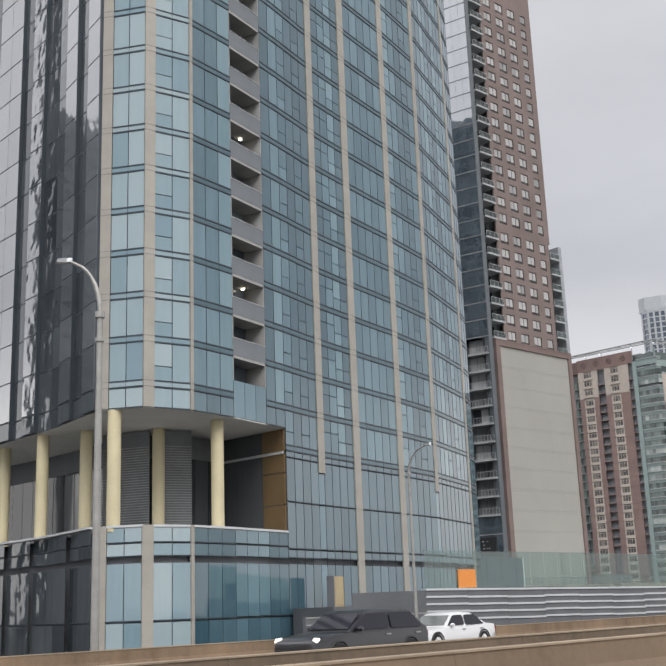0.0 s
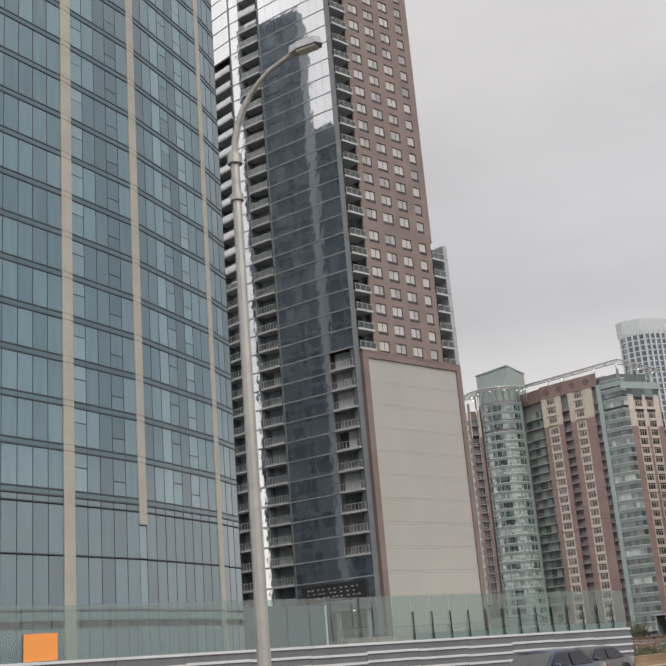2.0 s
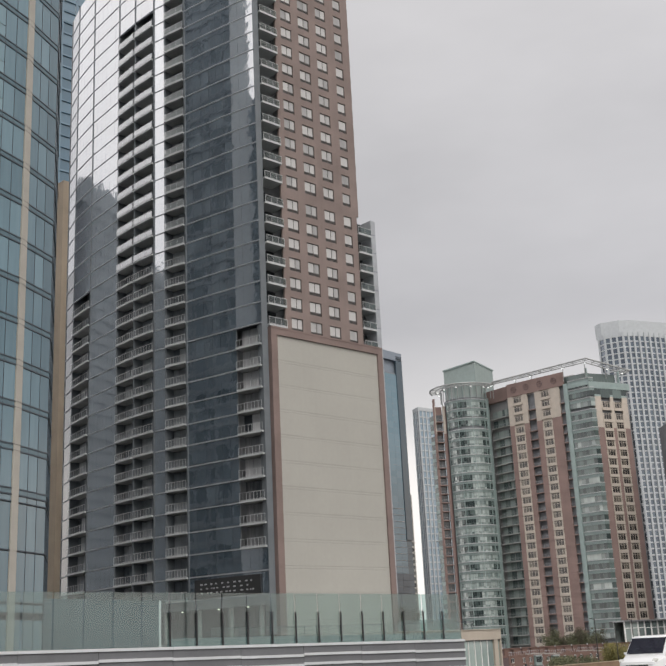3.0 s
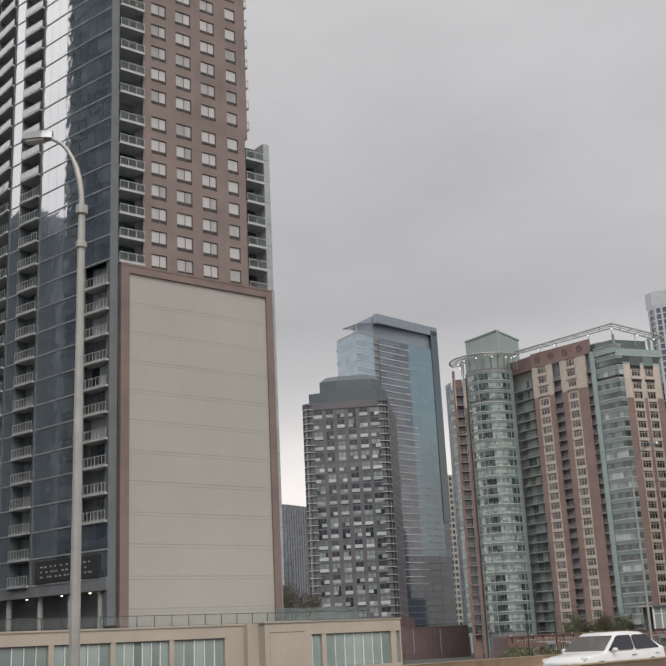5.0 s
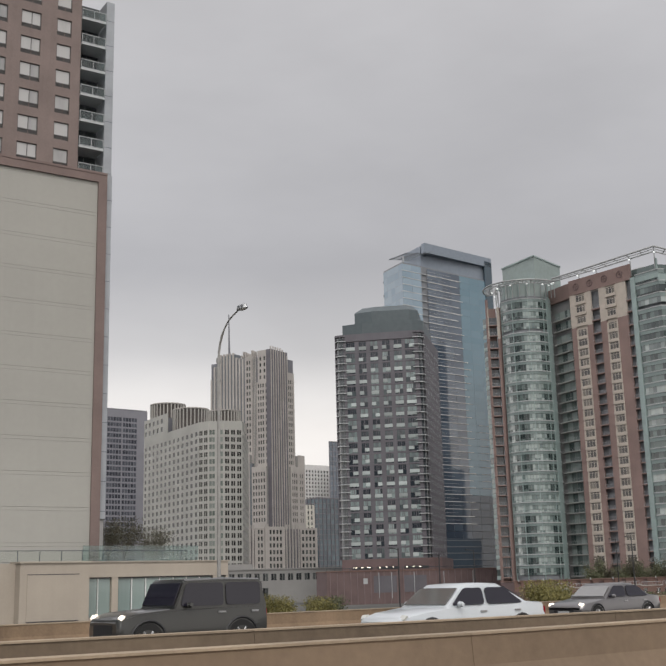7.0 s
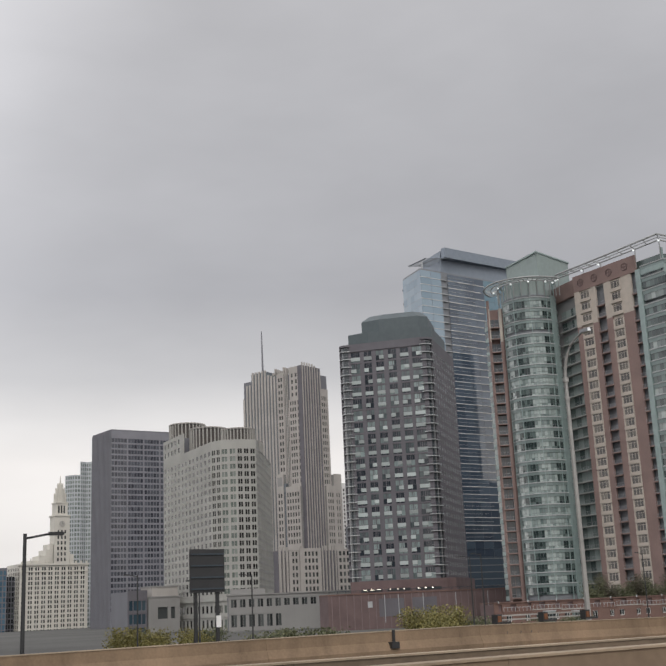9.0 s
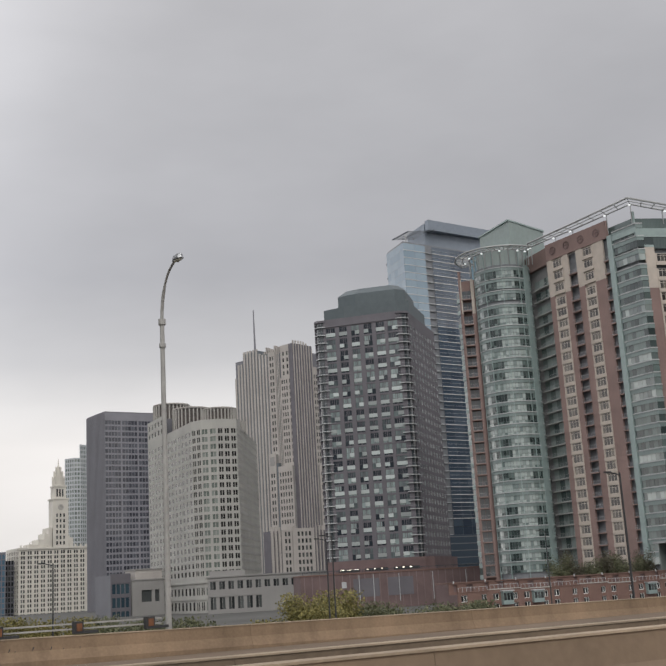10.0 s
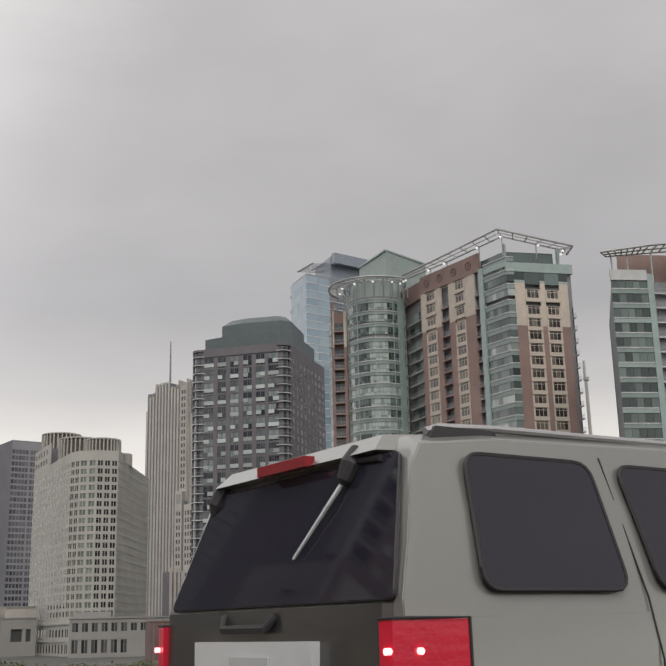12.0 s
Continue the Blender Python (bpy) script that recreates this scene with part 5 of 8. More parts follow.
        b.box(3.3, W.L, 0, 0.6, z0, z1, mat, W.M)
    b.box(0.35, 3.3, 1.8, 2.2, base, 96.0, M_RVBRICK, W.M)
    b.part("brick_wall", t, "rose brick wall")
    kit = balcony_set(2.9, 1.8, M_RVBRICK, M_DARKGLASS, out=0.3, thick=0.35, opening=3.0, posts=5)
    for c in cent + top3[1:]:
        balcony(t, kit, W.at(0.38, 0, c - 1.7))
    b = Mesh()
    b.box(W.L, W.L + 4.5, 0.9, 1.5, base, 96.0, M_RVBRICK, W.M)
    b.part("link_wall", t, "rose brick wall beside the bay")
    # pale rear corner beyond the strip
    V = Facet((395.7, 272.0), (395.0, 268.9))
    b, gb = Mesh(), Mesh()
    b.box(V.L - 0.9, V.L - 0.02, -0.12, 0.5, base, 99.0, M_RVBRICK, V.M)
    for c in cent + top3[1:]:
        b.box(0, V.L - 0.9, -0.1, 0.4, c - 2.2, c - 0.85, M_RVGREEN, V.M)
        gb.box(0.05, V.L - 0.95, 0.0, 0.05, c - 0.8, c + 1.2, M_RVDARK, V.M)
    b.part("rear_corner", t, "brick and sea-green rear corner", kind="stuff")
    gb.part("rear_glazing", t, kind="stuff")
    D = Facet((413.4, 257.4), (410.8, 242.5))
    kit = balcony_set(5.2, 0.5, M_CONC, M_RVGLASS, out=0.8, thick=0.3, opening=3.0, posts=6)
    b = Mesh()
    b.box(0, D.L, 0.47, 0.9, base, 96.0, M_RVSHADE, D.M)
    b.part("recess_wall", t, "grey-brown wall of the recess")
    b = Mesh()
    b.box(0, D.L, -0.6, 0.8, 96.1, 101.4, M_RVBRICK, D.M)
    b.part("parapet", t, "rose brick parapet")
    for c in cent + top3[1:]:
        for s in (4.4, 9.8):
            balcony(t, kit, D.at(s, 0, c - 1.7))
    b = Mesh()
    b.box(413.0, 424.0, 214.0, 242.0, 96.0, 100.5, M_CONC)
    b.part("penthouse", t)
    # ---- glazed box behind the bay
    b = Mesh()
    e = [(406.4, 255.4), (425.5, 260.0), (428.0, 278.0), (409.0, 273.5)]
    b.prism(e, 98.0, 113.6, M_RVROOF)
    b.part("roof_box", t, "pale green glazed roof box")
    b = Mesh()
    b.prism([(405.9, 255.1), (425.8, 259.7), (428.4, 278.4), (408.7, 273.8)], 113.6, 114.1, M_RVGREEN)
    b.part("roof_edge", t)
    # ---- trellis: a ring round the bay, then a straight run over the parapets
    b = Mesh()
    arc = [math.radians(d) for d in range(110, 291, 15)]
    edge = [(cx + 15.0 * math.cos(a), cy + 14.0 * math.sin(a)) for a in arc[:-1]] + [(406.4, 247.6), (406.0, 231.0), (404.2, 202.8), (426.4, 197.0), (430.0, 203.0)]
    inner = [(cx + 10.0 * math.cos(a), cy + 10.0 * math.sin(a)) for a in arc[:-1]] + [(409.6, 249.5), (410.2, 231.0), (409.2, 206.4), (424.8, 201.0), (427.0, 204.0)]
    zt = [102.6] * (len(arc) - 1) + [103.4, 103.4, 103.2, 100.6, 100.6]
    middle = [((a[0] + c[0]) / 2, (a[1] + c[1]) / 2) for a, c in zip(edge, inner)]
    for line, w in ((edge, 0.30), (inner, 0.24), (middle, 0.14)):
        b.tube([(*p, z) for p, z in zip(line, zt)], w, M_TRELLIS, 6)
    lamps = []
    for i in range(len(edge) - 1):
        n = 2 if i < len(arc) - 2 else 5
        for k in range(n):
            s = k / n
            p = [edge[i][j] * (1 - s) + edge[i + 1][j] * s for j in (0, 1)]
            q = [inner[i][j] * (1 - s) + inner[i + 1][j] * s for j in (0, 1)]
            z = zt[i] * (1 - s) + zt[i + 1] * s
            b.tube([(*p, z), (*q, z)], 0.15, M_TRELLIS, 4)
            if k in (0, 3):
                b.tube([(*q, z), (q[0] + 0.2, q[1] + 0.2, 97.5)], 0.16, M_TRELLIS, 4)
                if i % 2 == 0 or n == 5:
                    lamps.append((q[0] * 0.7 + p[0] * 0.3, q[1] * 0.7 + p[1] * 0.3, z - 0.8))
    b.part("roof_trellis", t, "grey-white steel roof trellis overhanging the parapet")
    for x, y, z in lamps:
        b = Mesh()
        b.prism([(x + 0.3 * math.cos(k * math.tau / 8), y + 0.3 * math.sin(k * math.tau / 8)) for k in range(8)], z - 0.15, z + 0.2, M_FLOOD)
        b.part("flood_lamp", t, "small white flood lamp, lit")
    b = Mesh()
    for x, y in ((409.8, 206.5), (424.4, 201.2)):
        b.box(x - 0.35, x + 0.35, y - 0.35, y + 0.35, 96.0, 101.0, M_RVGREEN)
    b.part("corner_post", t, kind="stuff")
    b = Mesh()
    b.prism([(411.0, 222.0), (411.0, 208.0), (424.0, 202.6), (428.0, 215.0)], 95.6, 99.6, M_RVDARK)
    b.part("roof_pavilion", t)


river_tower()


# ==== dark hotel tower with pale panels
def panel_tower():
    t = thing("panel_tower", "mauve-grey residential tower with pale panels and a slate-green roof cap", "tower")
    A, B, C = (386.2, 348.5), (409.1, 322.2), (443.2, 347.7)
    F, G = Facet(A, B), Facet((412.2, 322.5), C)
    hull([(388.0, 349.5), (409.5, 324.3), (412.0, 324.6), (441.8, 348.0), (420.0, 376.0)], GROUND, 97.0, M_CONCDARK, t, "core")
    rows, z = [], 94.9
    while z > 11:
        rows.append(z)
        z -= 4.62
    cols = [(4.9, 8.6), (10.2, 13.3), (15.0, 18.1), (19.9, 23.1), (24.7, 28.0), (29.3, 33.2)]
    opening = [(r - 2.0, r + 2.05) for r in reversed(rows)]
    b = Mesh()
    wall_grid(b, F, 9.5, 100.0, cols, opening, M_DKWALL, 0.4, 3.9)
    b.box(0, 3.9, 1.4, 1.8, 9.5, 100.0, M_DKWALL, F.M)
    b.part("precast_wall", t, "mauve-grey precast wall")
    rng = random.Random(6)
    wm = window_mesh(3.3, 2.05, M_DKWIN, M_DKWALL, bars=(0.3, 0.7), bar=0.12)
    pm = Mesh()
    pm.box(-1.65, 1.65, -0.12, 0.15, 0, 1.35, M_DKPANEL)
    pd = pm.data("pale_panel")
    for r in rows:
        for c0, c1 in cols:
            s = Matrix.Diagonal(((c1 - c0) / 3.3, 1, 1, 1))
            put("window", wm, t, F.at((c0 + c1) / 2, 0.1, r - 0.05) @ s)
            half = rng.random() < 0.55
            shift = rng.choice((-0.22, 0.22)) * (c1 - c0) if half else 0.0
            put("pale_panel", pd, t, F.at((c0 + c1) / 2 + shift, 0.1, r - 1.45) @ s @ Matrix.Diagonal((0.56 if half else 1.0, 1, 1, 1)))
    b = Mesh()
    for r in rows:
        for c0, c1 in cols:
            b.box(c0, c1, 0.2, 0.24, r - 2.0, r - 0.05, M_DKWIN, F.M)
            b.box((c0 + c1) / 2 - 0.12, (c0 + c1) / 2 + 0.12, 0.02, 0.2, r - 2.0, r + 2.05, M_DKWALL, F.M)
    b.part("lower_light", t, kind="stuff")
    # rounded balcony stacks at the two corners
    for cx, cy, r0, a0, a1 in ((389.6, 347.6, 3.0, 150, 285), (410.4, 324.6, 3.2, 195, 330)):
        pts = [(cx + r0 * math.cos(math.radians(a)), cy + r0 * math.sin(math.radians(a))) for a in range(a0, a1 + 1, 15)]
        b = Mesh()
        b.prism(pts + [(cx + 2, cy + 3)], 99.2, 100.0, M_DKWALL)
        b.prism([(cx + (p[0] - cx) * 0.72, cy + (p[1] - cy) * 0.72) for p in pts] + [(cx + 2, cy + 3)], 9.5, 99.2, M_DARKGLASS)
        b.part("corner_glass", t)
        z = 11.0
        while z < 98:
            b = Mesh()
            b.prism(pts + [(cx + 2, cy + 3)], z, z + 0.28, M_SLAB)
            sl = b.part("balcony_slab", t)
            b = Mesh()
            strip(b, pts, -0.02, 0.06, z + 1.3, z + 1.36, M_RAIL)
            b.part("top_rail", sl)
            z += 3.08
    # land side front: small punched windows
    cols2 = evenly(9, 2.4, 4.3, 1.9)
    rows2 = [(r - 0.9, r + 0.9) for r in [11.5 + 3.08 * k for k in range(28)]]
    b = Mesh()
    wall_grid(b, G, 9.5, 100.0, cols2, rows2, M_DKWALL, 0.4)
    b.part("precast_wall", t, "mauve-grey precast wall")
    windows(t, G, cols2, rows2, M_DKWIN, M_SLAB, inward=0.1, bars=(0.5,), bar=0.12)
    # cap
    b = Mesh()
    b.prism([(393.5, 352.0), (397.6, 344.0), (411.5, 328.2), (416.5, 327.2), (437.0, 345.0), (420.0, 370.0)], 100.0, 106.0, M_DKROOF)
    tier = [(401.0, 353.0), (404.6, 346.0), (415.6, 334.6), (420.4, 334.4), (434.0, 347.6), (420.0, 367.0)]
    b.prism(tier, 106.0, 112.4, M_DKROOF)
    b.prism(tier, 112.4, 115.0, M_DKROOF, top=[(x + (418.0 - x) * 0.22, y + (350.0 - y) * 0.22) for x, y in tier])
    b.part("roof_cap", t, "stepped slate-green metal roof cap")
    b = Mesh()
    b.box(4.0, 33.8, -0.2, 0.5, 97.2, 100.2, M_DKWALL, F.M)
    b.part("cornice", t)
    # red brick base
    b = Mesh()
    b.prism([(385.0, 345.5), (409.2, 318.5), (413.2, 318.5), (443.0, 344.0), (420.0, 374.0)], GROUND, 9.5, M_DKRED)
    b.part("brick_base", t, "dark red brick base")
    p = thing("brick_podium", "long dark red brick podium with a flat parapet", "building")
    P = Facet((360.0, 322.0), (428.0, 300.0))
    b = Mesh()
    b.box(0, P.L, 0, 12, GROUND, 4.6, M_DKRED, P.M)
    b.part("wall", p)
    b = Mesh()
    b.box(-0.2, P.L + 0.2, -0.2, 12, 4.6, 5.0, M_TOWNBRICK, P.M)
    b.part("parapet", p)
    for a in (18.0, 30.0):
        b = Mesh()
        b.box(a, a + 9, -0.15, 0.0, -3.0, 3.0, M_DKWALL, P.M)
        b.part("blind_bay", p)
    b = Mesh()
    b.box(14.0, 15.6, -0.2, 0.0, 0.2, 2.2, M_SLAB, P.M)
    b.part("notice_board", p, "small pale notice board")
    for k in range(27):
        b = Mesh()
        b.box(1.2 + k * 2.6, 1.45 + k * 2.6, -0.14, 0.0, GROUND, 4.58, M_DKRIB, P.M)
        b.part("wall_rib", p)
    for a in (20.0, 25.0, 34.0, 46.0, 58.0):
        b = Mesh()
        b.tube([P.M @ Vector((a, -0.3, -5.0)), P.M @ Vector((a, -0.3, 4.2))], 0.13, M_SLAB, 6)
        b.part("downpipe", p, "pale vertical pipe")
    b = Mesh()
    b.box(2, P.L - 2, 6.0, 6.1, 5.9, 6.05, M_DARKMETAL, P.M)
    for k in range(22):
        b.box(2 + k * 3.0, 2.1 + k * 3.0, 6.0, 6.1, 5.0, 5.9, M_DARKMETAL, P.M)
    b.part("roof_rail", p)
    # dark loading slots with lamps in the brick base above the podium
    S = Facet((385.0, 345.5), (409.2, 318.5))
    for k, (a, w) in enumerate(((4.0, 8.0), (14.0, 8.5), (24.5, 9.5))):
        b = Mesh()
        b.box(a, a + w, -0.06, -0.02, 5.6, 6.6, M_BLACKMETAL, S.M)
        slot = b.part("dark_opening", t)
        for j in range(3):
            b = Mesh()
            b.box(a + 0.8 + j * 2.6, a + (2.2 if k == 0 else 1.3) + j * 2.6, -0.12, -0.07, 6.15, 6.4, M_BULB, S.M)
            b.part("lamp", slot, "lit white lamp")


panel_tower()


# ==== tall blue glass tower
def blue_tower():
    t = thing("blue_glass_tower", "tall sky-blue glass tower with a slatted roof canopy", "tower")
    A, B, C = (467.9, 412.4), (464.5, 393.6), (530.0, 396.3)
    L, F = Facet(A, B), Facet(B, C)
    hull([(468.4, 412.4), (465.0, 394.2), (529.6, 396.8), (530.0, 414.0), (468.8, 413.0)], GROUND, 156.0, M_CONCDARK, t, "core")
    g = Glass(t, M_BLUEGLASS, 300)
    fl = 3.55
    lines = Mesh()
    for k in range(44):
        z = -1.0 + k * fl
        low = z < 41
        n = 5
        # zone colours hold the light: pale left, mirrored sky, shaded right end
        for j in range(n):
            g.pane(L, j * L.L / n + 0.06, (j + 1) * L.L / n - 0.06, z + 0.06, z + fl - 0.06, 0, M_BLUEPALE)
        for j, (s0, s1) in enumerate([(0, 6.5), (6.5, 13), (17.0, 22.5), (22.5, 28), (28, 34), (34, 40.5), (40.5, 47.5), (47.5, 54.5), (54.5, 60), (60, 65.4)]):
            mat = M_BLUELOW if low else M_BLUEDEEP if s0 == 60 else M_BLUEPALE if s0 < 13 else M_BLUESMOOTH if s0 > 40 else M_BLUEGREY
            e = 0.025 if mat is M_BLUESMOOTH else 0.08
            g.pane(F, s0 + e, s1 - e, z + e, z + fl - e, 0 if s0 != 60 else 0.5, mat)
        reach = 42.0 if z > 110 else 45.5
        if z > 24:
            lines.box(17.2, reach - (k * 7 % 5) * 0.9, -0.22, 0.1, z, z + 0.3, M_FARWHITE, F.M)
            lines.box(17.2, 30.0 + (k * 11 % 7), -0.14, 0.1, z + 1.8, z + 1.9, M_SLAB, F.M)
        if 42 < z < 78:
            for s0, s1 in ((49.5, 52.4), (53.0, 55.8), (56.4, 59.0)):
                lines.box(s0, s1, -0.2, 0.1, z, z + 0.3, M_SLAB, F.M)
        lines.box(0.0, 13.2, -0.1, 0.1, z, z + 0.2, M_FARWHITE, F.M)
        b = Mesh()
        b.box(13.4, 16.6, -0.1, 1.4, z, z + 0.32, M_SLAB, F.M)
        b.part("balcony_slab", t)
        lines.box(13.2, 16.8, 1.4, 1.5, z, z + fl, M_DARKGLASS, F.M)
        if k % 2 == 0:
            lines.box(-0.2, 0.3, -0.2, 0.1, z + 1.5, z + 2.4, M_BLUEDEEP, L.M)
    g.close()
    lines.part("floor_line", t, kind="stuff")
    # dark crown and canopy
    b = Mesh()
    b.prism([(481.0, 398.0), (529.0, 397.5), (530.0, 416.0), (484.0, 416.0)], 154.0, 168.0, M_CROWN)
    b.part("crown", t, "dark blue-grey roof crown")
    b = Mesh()
    b.box(16.0, 65.6, -0.4, 2.2, 163.6, 168.6, M_CROWN, F.M)
    b.box(60.0, 65.6, -0.4, 0.4, 60, 166.5, M_BLUEDEEP, F.M)
    b.part("crown_fascia", t)
    c = Mesh()
    for k in range(8):
        y = 394 + k * 2.1
        c.tube([(468.0 + k * 0.25, y, 161.0 + 0.12 * k), (483.0, y, 163.4)], 0.16, M_SLABDARK, 4)
    c.tube([(468.0, 393.0, 161.0), (470.0, 409.4, 161.9)], 0.32, M_SLABDARK, 4)
    c.tube([(475.0, 393.0, 162.2), (476.2, 409.4, 162.9)], 0.26, M_SLABDARK, 4)
    c.tube([(483.0, 393.0, 163.4), (483.0, 409.4, 163.9)], 0.32, M_SLABDARK, 4)
    c.tube([(471.0, 400.0, 154.0), (471.0, 400.0, 161.6)], 0.35, M_SLAB, 6)
    c.part("roof_canopy", t, "slatted steel roof canopy")
    b = Mesh()
    b.box(0, 40, -6.0, -0.5, GROUND, 20.0, M_BLUELOW, F.M)
    b.part("glass_base", t)
    for k in range(9):
        b = Mesh()
        b.box(-0.2, 40.2, -6.2, -0.4, -5 + k * 3.0, -4.6 + k * 3.0, M_CONCDARK, F.M)
        b.part("floor_band", t)


blue_tower()


# ==== limestone tower with a spire
def spire_tower():
    t = thing("spire_tower", "stepped grey limestone office tower with a thin roof spire", "tower")
    A, B, C = (487.9, 618.0), (505.0, 572.4), (529.2, 579.6)
    F, G = Facet(A, B), Facet(B, C)
    hull([(488.6, 618.4), (505.2, 573.6), (528.4, 580.4), (514, 632)], GROUND, 145.0, M_GRANITE, t, "core")

    def ribs(H, s0, n, pitch, wide, out, z0, top, name="stone_rib"):
        """Upright stone ribs; top gives the height at each."""
        b = Mesh()
        for k in range(n):
            a = s0 + k * pitch
            b.box(a, a + wide, out, out + 0.9, z0, top(a), M_LIME, H.M)
        b.part(name, t, "vertical limestone ribs", kind="stuff")

    def front(H, z0, top, cols, rows, s0, s1):
        b = Mesh()
        wall_grid(b, H, z0, top, cols, rows, M_LIME, 0.5, s0, s1)
        b.part("stone_wall", t, "grey limestone wall")
        windows(t, H, cols, rows, M_FARWIN, M_WING, inward=0.35, bar=0.14, limit=80)

    def storeys(lo, hi, first=125.9, pitch=4.08):
        return [(z - 1.35, z + 1.3) for z in (first + pitch * k for k in range(-34, 8)) if z - 1.7 > lo and z + 1.6 < hi]

    # fluted shoulder, stepping up from the far end
    ribs(F, 0.1, 11, 2.6, 1.35, -0.5, GROUND, lambda a: 134.0 if a < 2.5 else 142.5 if a < 7.2 else 150.2 if a < 20 else 147.0 - 0.3 * (a - 20))
    # groove shade is put into the box colour, as the ribs are shallow
    b = Mesh()
    b.box(0, 2.9, -0.1, 0.6, GROUND, 133.6, M_SLABDARK, F.M)
    b.box(2.9, 7.2, -0.1, 6.0, GROUND, 142.0, M_SLABDARK, F.M)
    b.box(7.2, 20.5, -0.08, 6.0, GROUND, 149.2, M_SLABDARK, F.M)
    b.box(20.5, 28.2, -0.08, 6.0, GROUND, 145.6, M_SLABDARK, F.M)
    b.part("fluted_recess", t, "recesses between the ribs, toned dark")
    # window bays, a dark slot between them
    front(F, 36.0, 146.6, [(29.4, 30.7), (31.4, 32.7)], storeys(82, 146), 28.2, 33.9)
    b = Mesh()
    b.box(33.9, 37.6, 0.5, 0.9, 36.0, 144.0, M_SLABDARK, F.M)
    b.part("slot", t)
    ribs(F, 34.3, 3, 1.2, 0.5, 0.0, 36.0, lambda a: 146.0)
    front(F, 36.0, 128.4, [(38.5, 39.6), (40.3, 41.4), (42.1, 43.2), (44.6, 45.7)], storeys(73, 128), 37.6, 48.0)
    front(F, 128.4, 148.4, [(40.0, 41.4), (43.2, 44.6)], [(130.0, 132.6), (134.1, 136.7), (138.2, 140.8), (142.3, 144.9)], 38.6, 48.0)
    # dark fluted corner
    b = Mesh()
    b.box(-0.6, 17.2, -0.3, 3.0, GROUND, 149.0, M_DKWALL, G.M)
    b.part("fluted_recess", t, "recesses between the ribs, toned dark")
    ribs(G, 0.0, 8, 2.35, 0.5, -0.75, GROUND, lambda a: 151.0 - 0.06 * (a - 8) ** 2 * (a > 8))
    front(G, 36.0, 136.0, [(18.2, 19.5), (20.1, 21.4), (22.0, 22.9)], storeys(74, 135), 17.2, 24.4)
    # first step
    a, e = F.at(28.0, -3.0, 0).translation, F.at(46.6, -3.0, 0).translation
    S = Facet(a, e)
    low = storeys(36, 73, 68.7)
    front(S, GROUND, 82.0, [(1.2, 2.5), (3.2, 4.5)], low, 0.0, 5.6)
    front(S, GROUND, 73.6, [(8.2 + 2.05 * k, 9.4 + 2.05 * k) for k in range(5)], low, 7.4, S.L)
    b = Mesh()
    b.box(0.3, 5.4, 0.6, 3.2, GROUND, 81.6, M_WING, S.M)
    b.box(5.6, 7.4, 0.5, 3.2, GROUND, 76.0, M_SLABDARK, S.M)
    b.box(7.4, S.L - 0.2, 0.6, 3.2, GROUND, 73.2, M_WING, S.M)
    b.box(1.0, 4.8, -0.05, 0.0, 74.5, 80.0, M_WING, S.M)
    b.part("step_core", t)
    a, e = G.at(17.2, -2.0, 0).translation, G.at(31.6, -2.0, 0).translation
    S = Facet(a, e)
    front(S, GROUND, 74.4, [(1.2, 2.4), (3.2, 4.4), (5.2, 6.4)], low, 0.0, 7.6)
    front(S, GROUND, 82.0, [(9.2, 10.3), (11.4, 12.5)], low, 7.6, S.L)
    b = Mesh()
    b.box(0.2, 7.6, 0.6, 9.0, GROUND, 74.0, M_WING, S.M)
    b.box(7.6, S.L, 0.6, 9.0, GROUND, 81.6, M_WING, S.M)
    b.part("step_core", t)
    # lowest step, with flutes between three bays of windows
    S = Facet((480.5, 566.0), (535.0, 566.0))
    low = storeys(-2, 36, 32.2, 4.08)
    ribs(S, 0.5, 3, 2.4, 1.3, -0.3, GROUND, lambda a: 36.2)
    front(S, GROUND, 34.6, [(9.6, 11.0), (11.9, 13.3)], low, 7.4, 14.4)
    ribs(S, 14.6, 1, 1.0, 2.4, -0.4, GROUND, lambda a: 36.8)
    front(S, GROUND, 35.4, [(18.2 + 2.55 * k, 19.8 + 2.55 * k) for k in range(4)], low, 17.0, 29.6)
    ribs(S, 30.4, 5, 2.3, 0.7, -0.4, GROUND, lambda a: 36.8)
    front(S, GROUND, 34.8, [(42.6 + 2.8 * k, 44.4 + 2.8 * k) for k in range(4)], low, 41.4, S.L)
    b = Mesh()
    b.box(0.2, S.L - 0.2, 0.65, 9.0, GROUND, 34.0, M_DKWALL, S.M)
    b.part("step_core", t)
    b = Mesh()
    b.tube([(506.8, 625.2, 146.0), (506.9, 625.4, 160.0), (507.6, 627.0, 183.8)], [0.9, 0.65, 0.35], M_GRANITE, 8)
    b.part("spire", t, "thin pale steel spire")
    b = Mesh()
    for k in range(7):
        b.box(25 + k * 1.7, 25.9 + k * 1.7, 0, 3, 146, 147.6 + (k * 3 % 4) * 0.8, M_LIME, F.M)
    b.box(38.4, 48.0, 0.0, 10, 148.4, 149.0, M_LIME, F.M)
    b.part("parapet_block", t, kind="stuff")



spire_tower()


